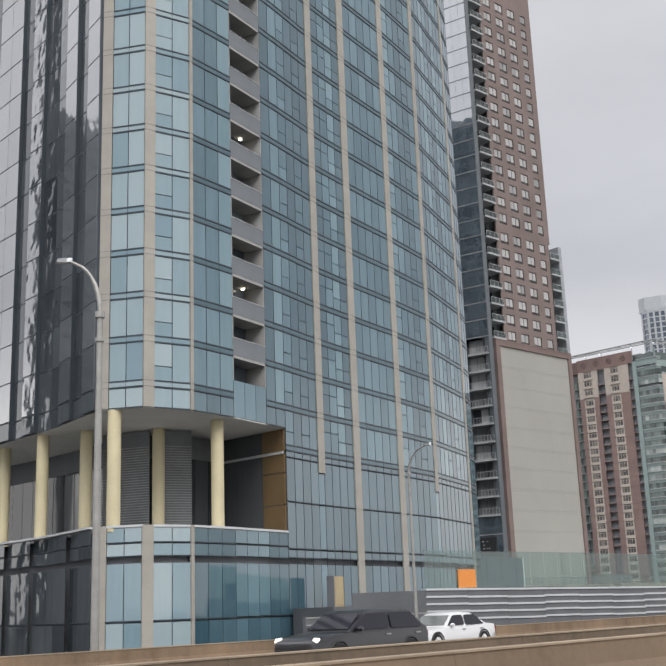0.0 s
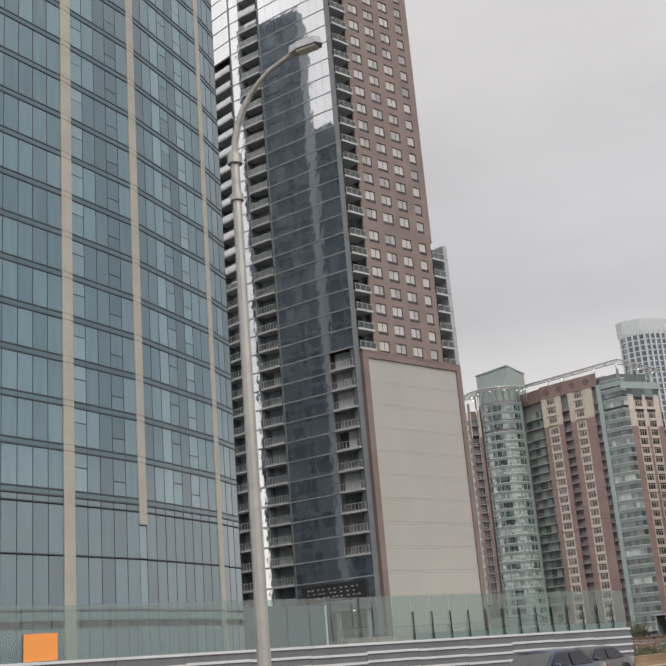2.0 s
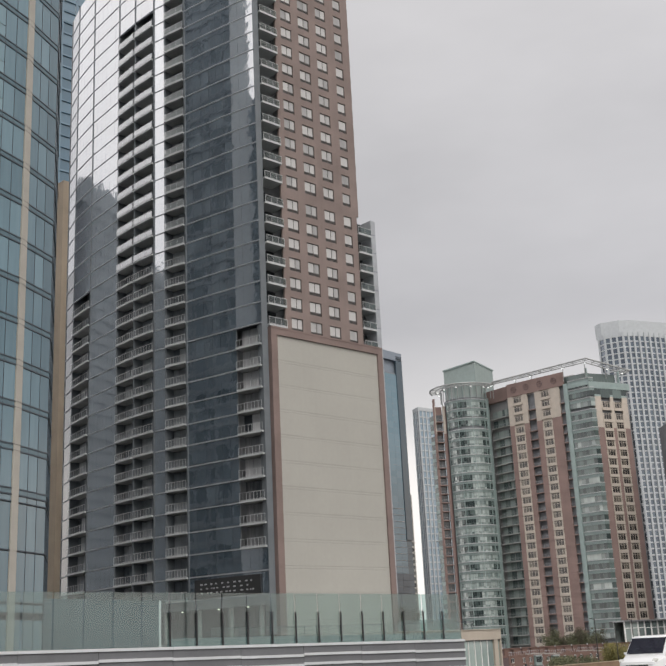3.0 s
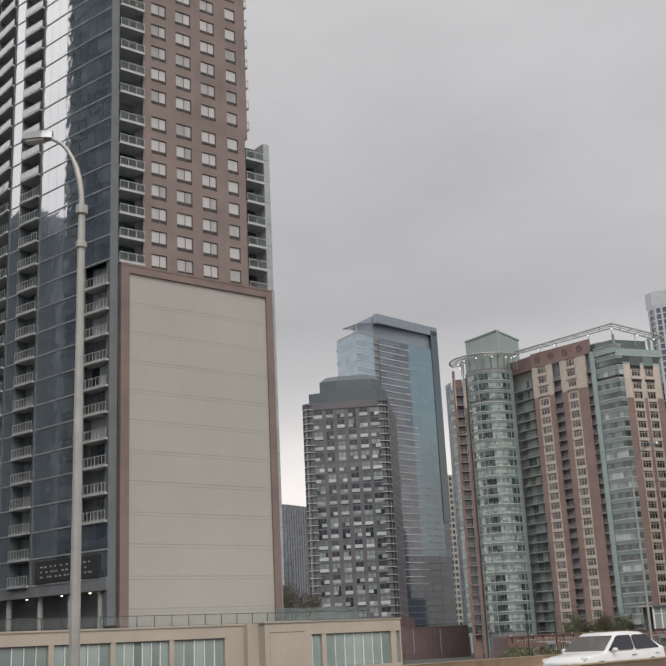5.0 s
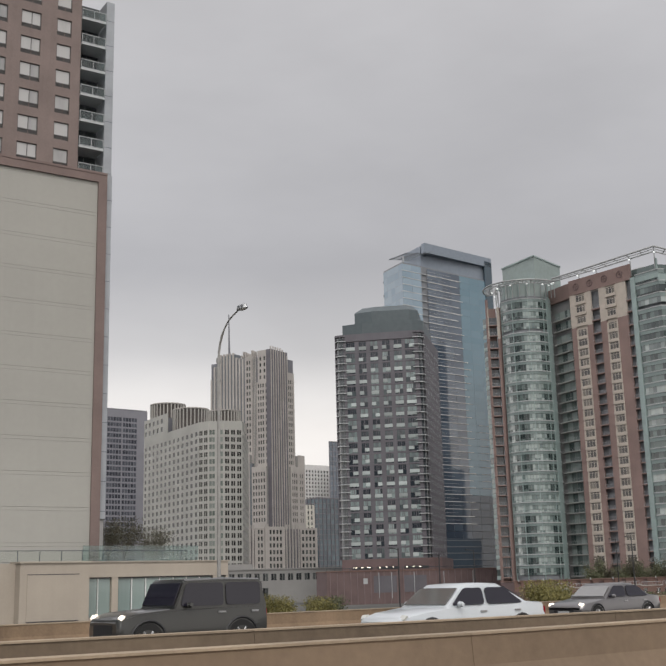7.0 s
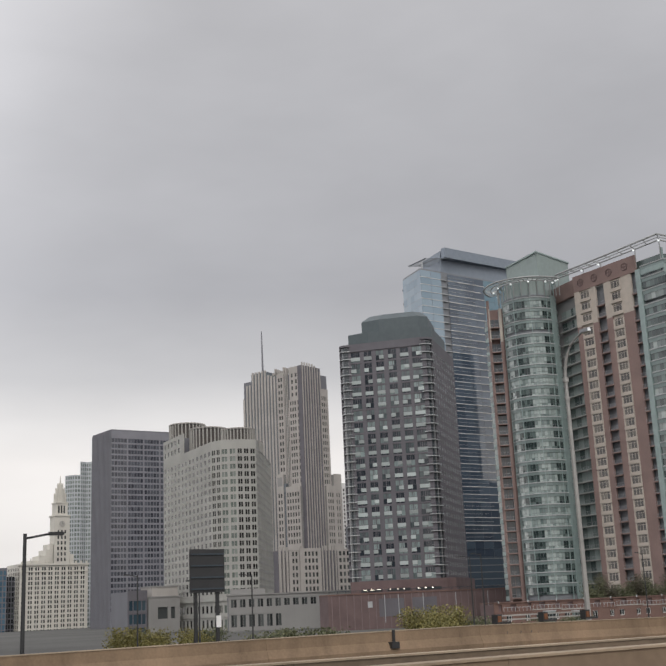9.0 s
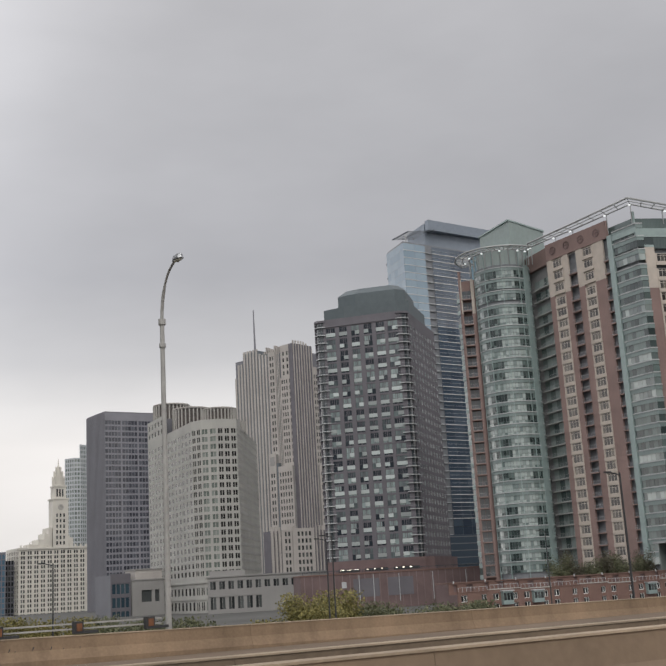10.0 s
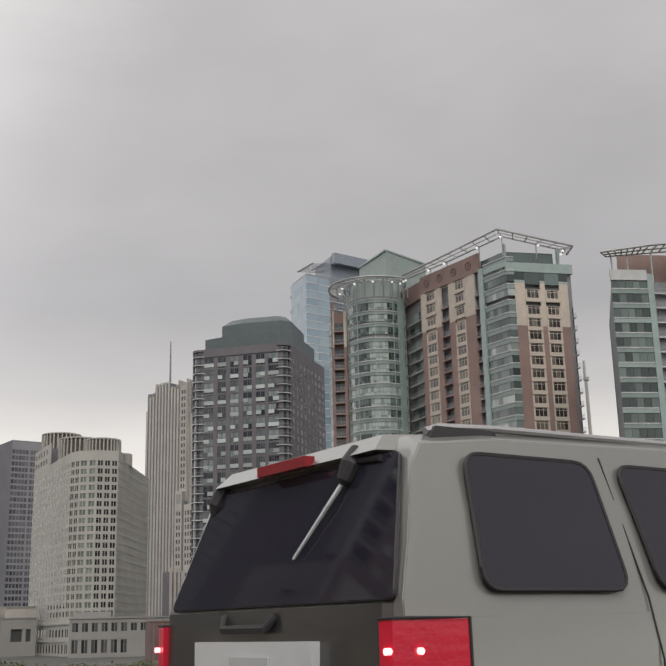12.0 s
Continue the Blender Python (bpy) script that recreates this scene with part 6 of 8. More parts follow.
# ==== pale hotel with drum crowns
def drum_hotel():
    t = thing("drum_hotel", "pale precast hotel with rows of dark windows and ribbed roof drums", "hotel")
    face = [(383.4, 510.0), (376.2, 441.5), (378.0, 435.6), (383.6, 430.6), (392.3, 428.8), (396.2, 433.4), (429.9, 482.2)]
    hull([(384.6, 510.0), (377.6, 442.2), (379.2, 436.6), (384.4, 432.0), (391.6, 430.4), (395.0, 434.4), (428.4, 482.8), (420.0, 505.0)], GROUND, 72.0, M_GRANITE, t, "core")
    hull([(384.6, 510.0), (382.2, 484.0), (410.0, 478.0), (420.0, 505.0)], 74.0, 84.0, M_GRANITE, t, "upper_core")
    n = [0]
    for i, (p, q) in enumerate(zip(face, face[1:])):
        F = Facet(p, q)
        pitch = 5.3 if i == 0 else F.L / max(1, round(F.L / 3.4))
        m = int((F.L + 0.2) / pitch)
        off = (F.L - m * pitch) / 2
        cols = [(off + j * pitch + a, off + j * pitch + a + 0.95) for j in range(m) for a in (1.3,)]
        cols = [(a, e + 1.7) for a, e in cols]
        if i:
            cols = [(off + j * pitch + pitch * a, off + j * pitch + pitch * e) for j in range(m) for a, e in ((0.13, 0.43), (0.50, 0.80))]
        top = 75.6 if i < 5 else 72.5
        rows = [(-6.0, -2.4), (0.4, 3.6)] + [(z, z + 2.15) for z in [8.4 + 3.38 * k for k in range(19)]]
        b = Mesh()
        wall_grid(b, F, GROUND, top, cols, rows, M_HOTEL, 0.5)
        b.box(-0.1, F.L + 0.1, -0.5, 0.2, 5.4, 6.2, M_HOTEL, F.M)
        b.box(-0.1, F.L + 0.1, -0.3, 0.2, -1.5, -0.9, M_HOTEL, F.M)
        b.part("precast_wall", t, "pale precast wall")
        windows(t, F, cols, rows, M_HOTELWIN if i in (2, 5) else M_FARDARK, M_HOTEL, inward=0.25 if i else 0.04, count=n, bar=0.08)
        if i == 0:
            cols2 = [c for c in cols if c[1] < 30]
            b = Mesh()
            wall_grid(b, F, 75.6, 85.5, cols2, [(77.0, 79.4), (81.2, 83.6)], M_HOTEL, 0.5, 0, 31.0)
            b.part("precast_wall", t, "pale precast wall")
            windows(t, F, cols2, [(77.0, 79.4), (81.2, 83.6)], M_FARWIN, M_LIMEPALE, inward=0.25, limit=0)
    for cx, cy, r, z0, z1 in ((393.5, 503.0, 9.0, 84.0, 93.6), (393.0, 478.0, 9.0, 74.0, 87.6), (389.4, 440.0, 7.6, 74.0, 81.2), (401.5, 447.0, 4.0, 72.0, 77.0)):
        b = Mesh()
        for k in range(30):
            a = math.tau * k / 30
            c, s = math.cos(a), math.sin(a)
            M = Matrix(((c, -s, 0, cx + r * c), (s, c, 0, cy + r * s), (0, 0, 1, 0), (0, 0, 0, 1)))
            b.box(-0.3, 0.3, -0.28, 0.28, z0, z1, M_LIMEPALE, M)
        b.part("drum_rib", t, "pale vertical ribs of the roof drum", kind="stuff")
        b = Mesh()
        b.prism([(cx + r * 0.95 * math.cos(math.tau * k / 24), cy + r * 0.95 * math.sin(math.tau * k / 24)) for k in range(24)], z0, z1 - 0.6, M_DRUM)
        b.part("roof_drum", t, "dark round roof drum")
        b = Mesh()
        b.prism([(cx + r * 1.03 * math.cos(math.tau * k / 24), cy + r * 1.03 * math.sin(math.tau * k / 24)) for k in range(24)], z1 - 0.2, z1 + 0.3, M_LIME)
        b.part("drum_cap", t)
    # low wing towards the water
    w = thing("hotel_wing", "low grey stone wing with tall dark windows", "building")
    H = Facet((365.0, 405.4), (425.0, 377.0))
    cols = evenly(18, 0.9, 3.6, 2.5)
    b = Mesh()
    wall_grid(b, H, GROUND, 7.0, cols[:6], [(-5.5, -0.5), (2.2, 5.6)], M_WING, 0.6, 0, 21.6)
    b.part("stone_wall", w, kind="stuff")
    b = Mesh()
    wall_grid(b, H, GROUND, 7.0, cols[6:], [(2.4, 5.4)], M_WING, 0.6, 21.6)
    b.part("stone_wall", w, kind="stuff")
    windows(w, H, cols[:6], [(-5.5, -0.5), (2.2, 5.6)], M_FARWIN, M_WING, bars=(0.5,), bar=0.15)
    windows(w, H, cols[6:], [(2.4, 5.4)], M_FARWIN, M_WING, bars=(0.5,), bar=0.15)
    b = Mesh()
    b.box(0, 21.6, 0.62, 14, GROUND, 6.6, M_GRANITE, H.M)
    b.box(21.6, H.L, 0.62, 14, GROUND, 6.6, M_GRANITE, H.M)
    b.part("core", w)
    b = Mesh()
    b.box(-0.4, H.L, -0.4, 14, 7.0, 7.5, M_WING, H.M)
    b.box(1, 15, 2, 8, 7.5, 9.6, M_WING, H.M)
    b.part("cornice", w)


drum_hotel()


# ==== plain office slab, clock tower and others on the skyline
def office_slab():
    t = thing("office_slab", "charcoal granite office slab with wide dark window bands", "tower")
    S, E = Facet((431.8, 742.5), (433.9, 712.0)), Facet((433.9, 712.0), (490.0, 712.0))
    hull([(432.6, 742.0), (434.6, 712.7), (489.0, 712.7), (489.0, 742.0)], GROUND, 125.0, M_GRANITE, t, "core")
    b = Mesh()
    for k in range(16):
        b.box(k * 2.0, k * 2.0 + 0.9, -0.35, 0.2, GROUND, 126.0, M_GRANITE, S.M)
    b.box(0, S.L, -0.1, 0.4, GROUND, 126.0, M_DKWALL, S.M)
    b.part("ribbed_side", t)
    rows = [(z, z + 2.75) for z in [3.6 + 3.94 * k for k in range(30)]]
    cols = [c for s in (0.5, 12.6, 24.7, 36.8) for c in evenly(5, s, 2.26, 2.0)]
    b = Mesh()
    wall_grid(b, E, GROUND, 126.0, cols, rows, M_OFFICE, 0.5)
    b.part("granite_wall", t, "charcoal granite wall")
    windows(t, E, cols, rows, M_OFFICEWIN, M_OFFICE, inward=0.25, bar=0.1)
    b = Mesh()
    b.prism([(432.0, 742.4), (434.0, 712.2), (489.8, 712.2), (489.8, 742.4)], 126.0, 126.8, M_GRANITE)
    b.part("roof", t)
    w = thing("annex_building", "low grey stone building with a dark recessed bay", "building")
    b = Mesh()
    b.box(352, 361.4, 480, 500, GROUND, 11.5, M_GRANITE)
    b.part("grey_block", w)
    K = Facet((352.0, 479.4), (361.4, 479.4))
    kr = [(-9.0, -4.5), (-3.0, 1.5), (3.0, 7.5)]
    kc = [(0.6, 2.4), (2.7, 4.5), (4.8, 6.6), (6.9, 8.7)]
    b = Mesh()
    wall_grid(b, K, GROUND, 12.0, kc, kr, M_DKWALL, 0.5)
    b.part("grey_front", w)
    windows(w, K, kc, kr, M_BLUEDEEP, M_GRANITE, inward=0.2, bar=0.1)
    b = Mesh()
    H = Facet((361.5, 478), (377, 478))
    wall_grid(b, H, GROUND, 8.6, [(4.5, 9.5), (11.0, 13.2)], [(-1.0, 4.2)], M_WING, 1.0)
    b.part("stone_front", w)
    b = Mesh()
    b.box(2, 15, 1.0, 14, GROUND, 13.2, M_LIME, H.M)
    b.part("stone_block", w)
    b = Mesh()
    b.box(1.7, 15.3, 0.7, 14.3, 13.2, 13.8, M_WING, H.M)
    b.part("roof_edge", w)
    b = Mesh()
    b.box(-0.2, 15.7, -0.3, 0.6, 8.6, 9.1, M_WING, H.M)
    b.part("cornice", w)
    b = Mesh()
    b.box(4.5, 13.2, 0.7, 0.9, -1.0, 4.2, M_FARWIN, H.M)
    b.part("recessed_glass", w)


office_slab()


def clock_building():
    t = thing("clock_building", "white terracotta building with a slender clock tower and spire", "building")
    y = 850.0
    rows = [(z, z + 2.5) for z in [-9.0 + 3.6 * k for k in range(14)]]
    F = Facet((414.6, y), (468.8, y))
    cols = [c for j in range(10) for c in ((1.6 + j * 5.2, 2.9 + j * 5.2), (3.5 + j * 5.2, 4.8 + j * 5.2))]
    b = Mesh()
    wall_grid(b, F, -14.0, 42.6, cols, rows, M_TERRA, 0.6)
    b.box(0.5, F.L - 0.5, 0.7, 26, -14, 42.0, M_GRANITE, F.M)
    b.part("terracotta_wall", t)
    windows(t, F, cols, rows, M_FARWIN, M_TERRA, inward=0.3, bar=0.1, limit=200)
    W = Facet((412.0, y + 26), (414.6, y))
    cw = evenly(7, 2.0, 3.45, 1.9)
    b = Mesh()
    wall_grid(b, W, -14.0, 42.6, cw, rows, M_TERRA, 0.6)
    b.part("terracotta_wall", t)
    windows(t, W, cw, rows, M_FARWIN, M_TERRA, inward=0.3, limit=0)
    b = Mesh()
    b.box(-0.8, F.L + 0.8, -0.8, 26, 41.6, 43.0, M_TERRA, F.M)
    b.box(-0.5, F.L + 0.5, -0.5, 1, 36.6, 37.2, M_TERRA, F.M)
    for a, e, z in ((8, 15, 45.5), (15, 20, 49.0), (20, 23.5, 53.5), (23.5, 26.2, 58.0), (39.0, 43, 50.0)):
        b.box(a + 0.01, e, 1.3, 18, 42.9, z, M_TERRA, F.M)
        b.box(a + 0.3, a + 1.0, 0.9, 1.29, 42.9, z + 1.6, M_TERRA, F.M)
    for k in range(13):
        b.box(1 + k * 4.3, 2.2 + k * 4.3, 0, 1.2, 43.0, 44.8, M_TERRA, F.M)
    b.box(27, 38, 13, 20, 42.9, 47.5, M_TERRA, F.M)
    b.part("cornice", t)
    T = Facet((441.0, y - 0.3), (453.4, y - 0.3))
    tr = [(z, z + 2.8) for z in [44.5 + 4.3 * k for k in range(6)]]
    b = Mesh()
    tc = [(2.6, 4.1), (5.4, 6.9), (8.2, 9.7)]
    wall_grid(b, T, 42.6, 80.0, tc, tr, M_TERRA, 0.6)
    b.box(0.4, T.L - 0.4, 0.62, 12.4, 42.6, 79.5, M_TERRA, T.M)
    b.box(-0.5, T.L + 0.5, -0.5, 12.8, 79.5, 80.6, M_TERRA, T.M)
    b.box(1.5, T.L - 1.5, 1.5, 11, 80.6, 90.5, M_TERRA, T.M)
    b.box(1.0, T.L - 1.0, 1.0, 11.4, 89.6, 90.8, M_TERRA, T.M)
    b.part("clock_shaft", t)
    windows(t, T, tc, tr, M_FARWIN, M_TERRA, inward=0.3, bar=0.1)
    b = Mesh()
    for k in range(3):
        b.box(3.2 + k * 2.2, 4.4 + k * 2.2, 1.38, 1.5, 82.0, 88.0, M_FARWIN, T.M)
    b.part("belfry_opening", t, kind="stuff")
    b = Mesh()
    b.tube([T.M @ Vector((6.2, -0.45, 73.6)), T.M @ Vector((6.2, 0.1, 73.6))], 2.3, M_LIMEPALE, 24)
    b.part("clock_face", t, "round pale clock face")
    b = Mesh()
    b.box(6.1, 6.3, -0.6, -0.5, 73.6, 75.4, M_BLACKMETAL, T.M)
    b.box(6.2, 7.4, -0.6, -0.5, 73.5, 73.7, M_BLACKMETAL, T.M)
    b.part("clock_pointer", t)
    b = Mesh()
    c = T.M @ Vector((6.2, 6.2, 0))
    for r, z0, z1 in ((4.6, 90.8, 97.0), (3.4, 97.0, 101.5), (2.0, 101.5, 105.0)):
        d = Mesh()
        d.prism([(c.x + r * math.cos(math.tau * k / 12), c.y + r * math.sin(math.tau * k / 12)) for k in range(12)], z0, z1, M_TERRA)
        d.part("round_tier", t)
        for k in range(8):
            a = math.tau * k / 8
            b.box(c.x + r * 1.05 * math.cos(a) - 0.3, c.x + r * 1.05 * math.cos(a) + 0.3, c.y + r * 1.05 * math.sin(a) - 0.3, c.y + r * 1.05 * math.sin(a) + 0.3, z0, z1 + 1.0, M_TERRA)
    b.part("pinnacle", t, kind="stuff")
    b = Mesh()
    b.tube([(c.x, c.y, 105.0), (c.x, c.y, 112.0)], [0.8, 0.2], M_TERRA, 8)
    b.part("finial", t)


clock_building()


def banded_tower(name, label, plan, z0, z1, fh, band, wall, glass, pitch=0.0, cap=None, t=None, run=((8, 22), (6, 22)), pier=0.35):
    """A distant tower with a slab band on every storey and piers between its windows."""
    t = t or thing(name, label, "tower")
    (ax, ay), (bx, by) = run
    back = [(plan[-1][0] + bx, plan[-1][1] + by), (plan[0][0] + ax, plan[0][1] + ay)]
    hull(inward_of(plan, 0.5) + back, z0, z1 - 0.5, M_GRANITE, t, "core")
    for p, q in zip(plan, plan[1:]):
        F = Facet(p, q)
        b, g = Mesh(), Mesh()
        n = max(1, round(F.L / pitch)) if pitch else 1
        k = 0
        while z0 + (k + 1) * fh <= z1 + 0.01:
            z = z0 + k * fh
            b.box(0, F.L, -0.25, 0.3, z, z + band, wall, F.M)
            for j in range(n):
                g.box(j * F.L / n, (j + 1) * F.L / n, 0.1, 0.16, z + band, z + fh, glass, F.M)
            k += 1
        b.box(0, F.L, -0.25, 0.3, z0 + k * fh, z1, wall, F.M)
        for j in range(n + 1 if pitch else 0):
            a = j * F.L / n
            b.box(a - pier, a + pier, -0.3 - 0.4 * (pier > 0.4), 0.3, z0, z1, wall, F.M)
        b.part("floor_band", t, kind="stuff")
        g.part("far_window", t, kind="stuff")
    if cap:
        b = Mesh()
        b.prism([(p[0] + 2, p[1] + 3) for p in plan] + [(x - 2, y - 3) for x, y in back], z1 - 0.5, z1 + cap, wall)
        b.part("roof_block", t)
    return t


banded_tower("white_grid_tower", "tall white concrete grid tower with a serrated top", [(660.0, 338.0), (657.8, 332.6), (661.3, 321.6), (669.8, 315.1), (695.8, 303.6), (723.8, 305.6)], GROUND, 188.0, 3.7, 0.75, M_FARBLUE, M_BLUEGREY, 3.9, 9.0, run=((26, 12), (22, 12)), pier=0.6)
curved = banded_tower("curved_white_tower", "distant white tower with curved balcony bands", [(472.0, 915.0), (477.0, 907.0), (482.0, 906.0)], GROUND, 120.0, 3.7, 1.3, M_FARBLUE, M_HOTELWIN, 2.4)
banded_tower("", "", [(482.0, 906.0), (488.0, 909.0), (493.0, 905.0)], GROUND, 131.5, 3.7, 1.3, M_FARBLUE, M_HOTELWIN, 2.4, t=curved)
banded_tower("", "", [(493.0, 905.0), (500.0, 903.0), (512.0, 906.0)], GROUND, 140.0, 3.7, 1.3, M_FARBLUE, M_HOTELWIN, 2.4, 2.5, t=curved)
banded_tower("pale_block", "distant pale grey office block", [(668.0, 524.0), (670.0, 520.0), (681.0, 520.0)], GROUND, 112.0, 4.2, 1.6, M_LIMEPALE, M_FARWIN, 3.6)
banded_tower("blue_grey_block", "distant blue-grey glass office block", [(683.0, 748.0), (706.0, 744.0), (738.0, 752.0)], GROUND, 119.5, 4.2, 0.4, M_GRANITE, M_BLUEGREY, 3.5, run=((20, 4), (6, 22)))
banded_tower("white_office_block", "distant white office block with small square windows", [(655.0, 790.0), (661.0, 786.0), (720.0, 786.0)], GROUND, 99.0, 3.4, 1.5, M_FARWHITE, M_FARWIN, 3.2, 4.6, pier=0.75)
banded_tower("grey_office_block", "distant dark grey office block", [(654.0, 742.0), (657.0, 730.0), (698.0, 730.0)], GROUND, 69.5, 4.2, 0.5, M_DKWALL, M_BLUEDEEP, 4.0)
banded_tower("cream_block", "small distant cream block with dark windows", [(621.5, 702.0), (623.0, 700.0), (629.6, 700.0)], GROUND, 60.5, 4.2, 1.4, M_TERRA, M_FARWIN, 3.3, pier=0.8, run=((3, 10), (2, 10)))
banded_tower("pale_ribbed_tower", "pale blue-white tower with fine upright ribs", [(496.0, 362.0), (493.0, 356.0), (520.0, 352.0)], GROUND, 124.5, 3.6, 0.5, M_FARBLUE, M_BLUEPALE, 2.6, run=((15, 9), (2, 16)))
banded_tower("grey_glass_block", "small distant grey glass block", [(395.0, 845.0), (403.0, 845.0)], -14.0, 40.0, 4.0, 0.8, M_GRANITE, M_BLUEGLASS, 3.0)
banded_tower("grid_block", "small distant dark grid-fronted block", [(404.5, 860.0), (416.0, 860.0)], -14.0, 34.0, 4.0, 1.0, M_GRANITE, M_FARWIN, 2.5)
banded_tower("pale_blue_tower", "pale blue glass tower behind the others", [(183.0, 240.0), (188.0, 229.0), (201.0, 228.0)], GROUND, 210.0, 3.4, 0.5, M_BLUEGLASS, M_BLUEGLASS, 4.0)


def tan_balcony_tower():
    t = thing("tan_balcony_tower", "tan brick apartment tower with stacked dark balconies", "tower")
    F = Facet((176.0, 200.0), (184.0, 200.0))
    hull([(175.0, 212.0), (176.2, 202.4), (183.8, 202.4), (190.0, 216.0)], GROUND, 107.5, M_CONCDARK, t, "core")
    b = Mesh()
    b.box(0.0, 1.7, 0.0, 2.4, GROUND, 108.0, M_TANBRICK, F.M)
    b.box(4.6, 5.6, 0.0, 2.4, GROUND, 104.0, M_TANBRICK, F.M)
    b.box(1.7, 4.6, 2.0, 2.4, GROUND, 104.0, M_DARKGLASS, F.M)
    b.box(0.0, 5.6, 2.0, 2.6, 104.0, 106.0, M_TANBRICK, F.M)
    b.part("brick_pier", t, "tan brick piers")
    kit = balcony_set(2.85, 1.9, M_SLABLINE, M_DARKGLASS, out=1.0, thick=0.25, posts=5)
    for k in range(37):
        balcony(t, kit, F.at(1.72, 0, -5.0 + 2.95 * k))


tan_balcony_tower()


def mirrored_slab(x0, x1, steps):
    """An unseen dark block, added for its reflection in the tower glass; steps: y0, y1, top."""
    t = thing("mirrored_block", "unseen navy block, added to be mirrored in tower glass", "tower")
    for y0, y1, top in steps:
        hull([(x0, y0), (x1, y0), (x1, y1), (x0, y1)], GROUND, top, M_NAVY, t, "core")
        F = Facet((x1 + 0.05, y0), (x1 + 0.05, y1))
        b, g = Mesh(), Mesh()
        n = round(F.L / 3.0)
        z = 0.0
        while z + 3 < top:
            b.box(0, F.L, -0.3, 0.0, z, z + 0.5, M_NAVY, F.M)
            for j in range(n):
                g.box(j * F.L / n + 0.3, (j + 1) * F.L / n - 0.3, -0.1, 0.0, z + 0.7, z + 2.9, M_NAVYWIN, F.M)
            z += 3.1
        b.part("floor_band", t, kind="stuff")
        g.part("far_window", t, kind="stuff")


# out of sight: these five only give the facades something dark to mirror
mirrored_slab(113.0, 120.0, ((120.6, 135.0, 121.0),))
mirrored_slab(86.0, 103.0, ((97.0, 131.0, 104.0),))
mirrored_slab(-34.0, 10.0, ((114.0, 142.0, 138.0),))
banded_tower("mirrored_banded_tower", "unseen banded tower, added to be mirrored in tower glass", [(-10.0, 245.0), (-6.0, 222.0), (22.0, 204.0), (52.0, 214.0), (58.0, 228.0)], GROUND, 104.0, 3.4, 0.8, M_NAVY, M_NAVY, 4.0, 5.0)
banded_tower("mirrored_slab_tower", "unseen tall banded slab, added to be mirrored in tower glass", [(78.0, 300.0), (82.0, 276.0), (108.0, 262.0), (126.0, 270.0)], GROUND, 132.0, 3.4, 0.6, M_NAVY, M_NAVY, 4.0, 7.0)
banded_tower("brown_block", "brown office block with horizontal bands", [(548.0, 310.0), (551.0, 296.0), (590.0, 290.0)], GROUND, 66.0, 4.0, 1.6, M_DKWALL, M_FARWIN, 0)


def mast():
    t = thing("roof_mast", "slim grey telecom mast on a stepped building", "mast", at=(544.0, 300.0, 0))
    b = Mesh()
    b.box(-8, 7, 4, 20, GROUND, 60, M_DKWALL)
    b.part("building", t)
    b = Mesh()
    b.tube([(0, 6, 60), (0, 6, 97.0), (0.2, 6, 97.4), (0.2, 6, 98.6), (-0.4, 6, 99.0), (-0.4, 6, 105.5)], [0.75, 0.65, 1.2, 1.2, 0.6, 0.5], M_POLE, 8)
    b.part("mast", t)


mast()


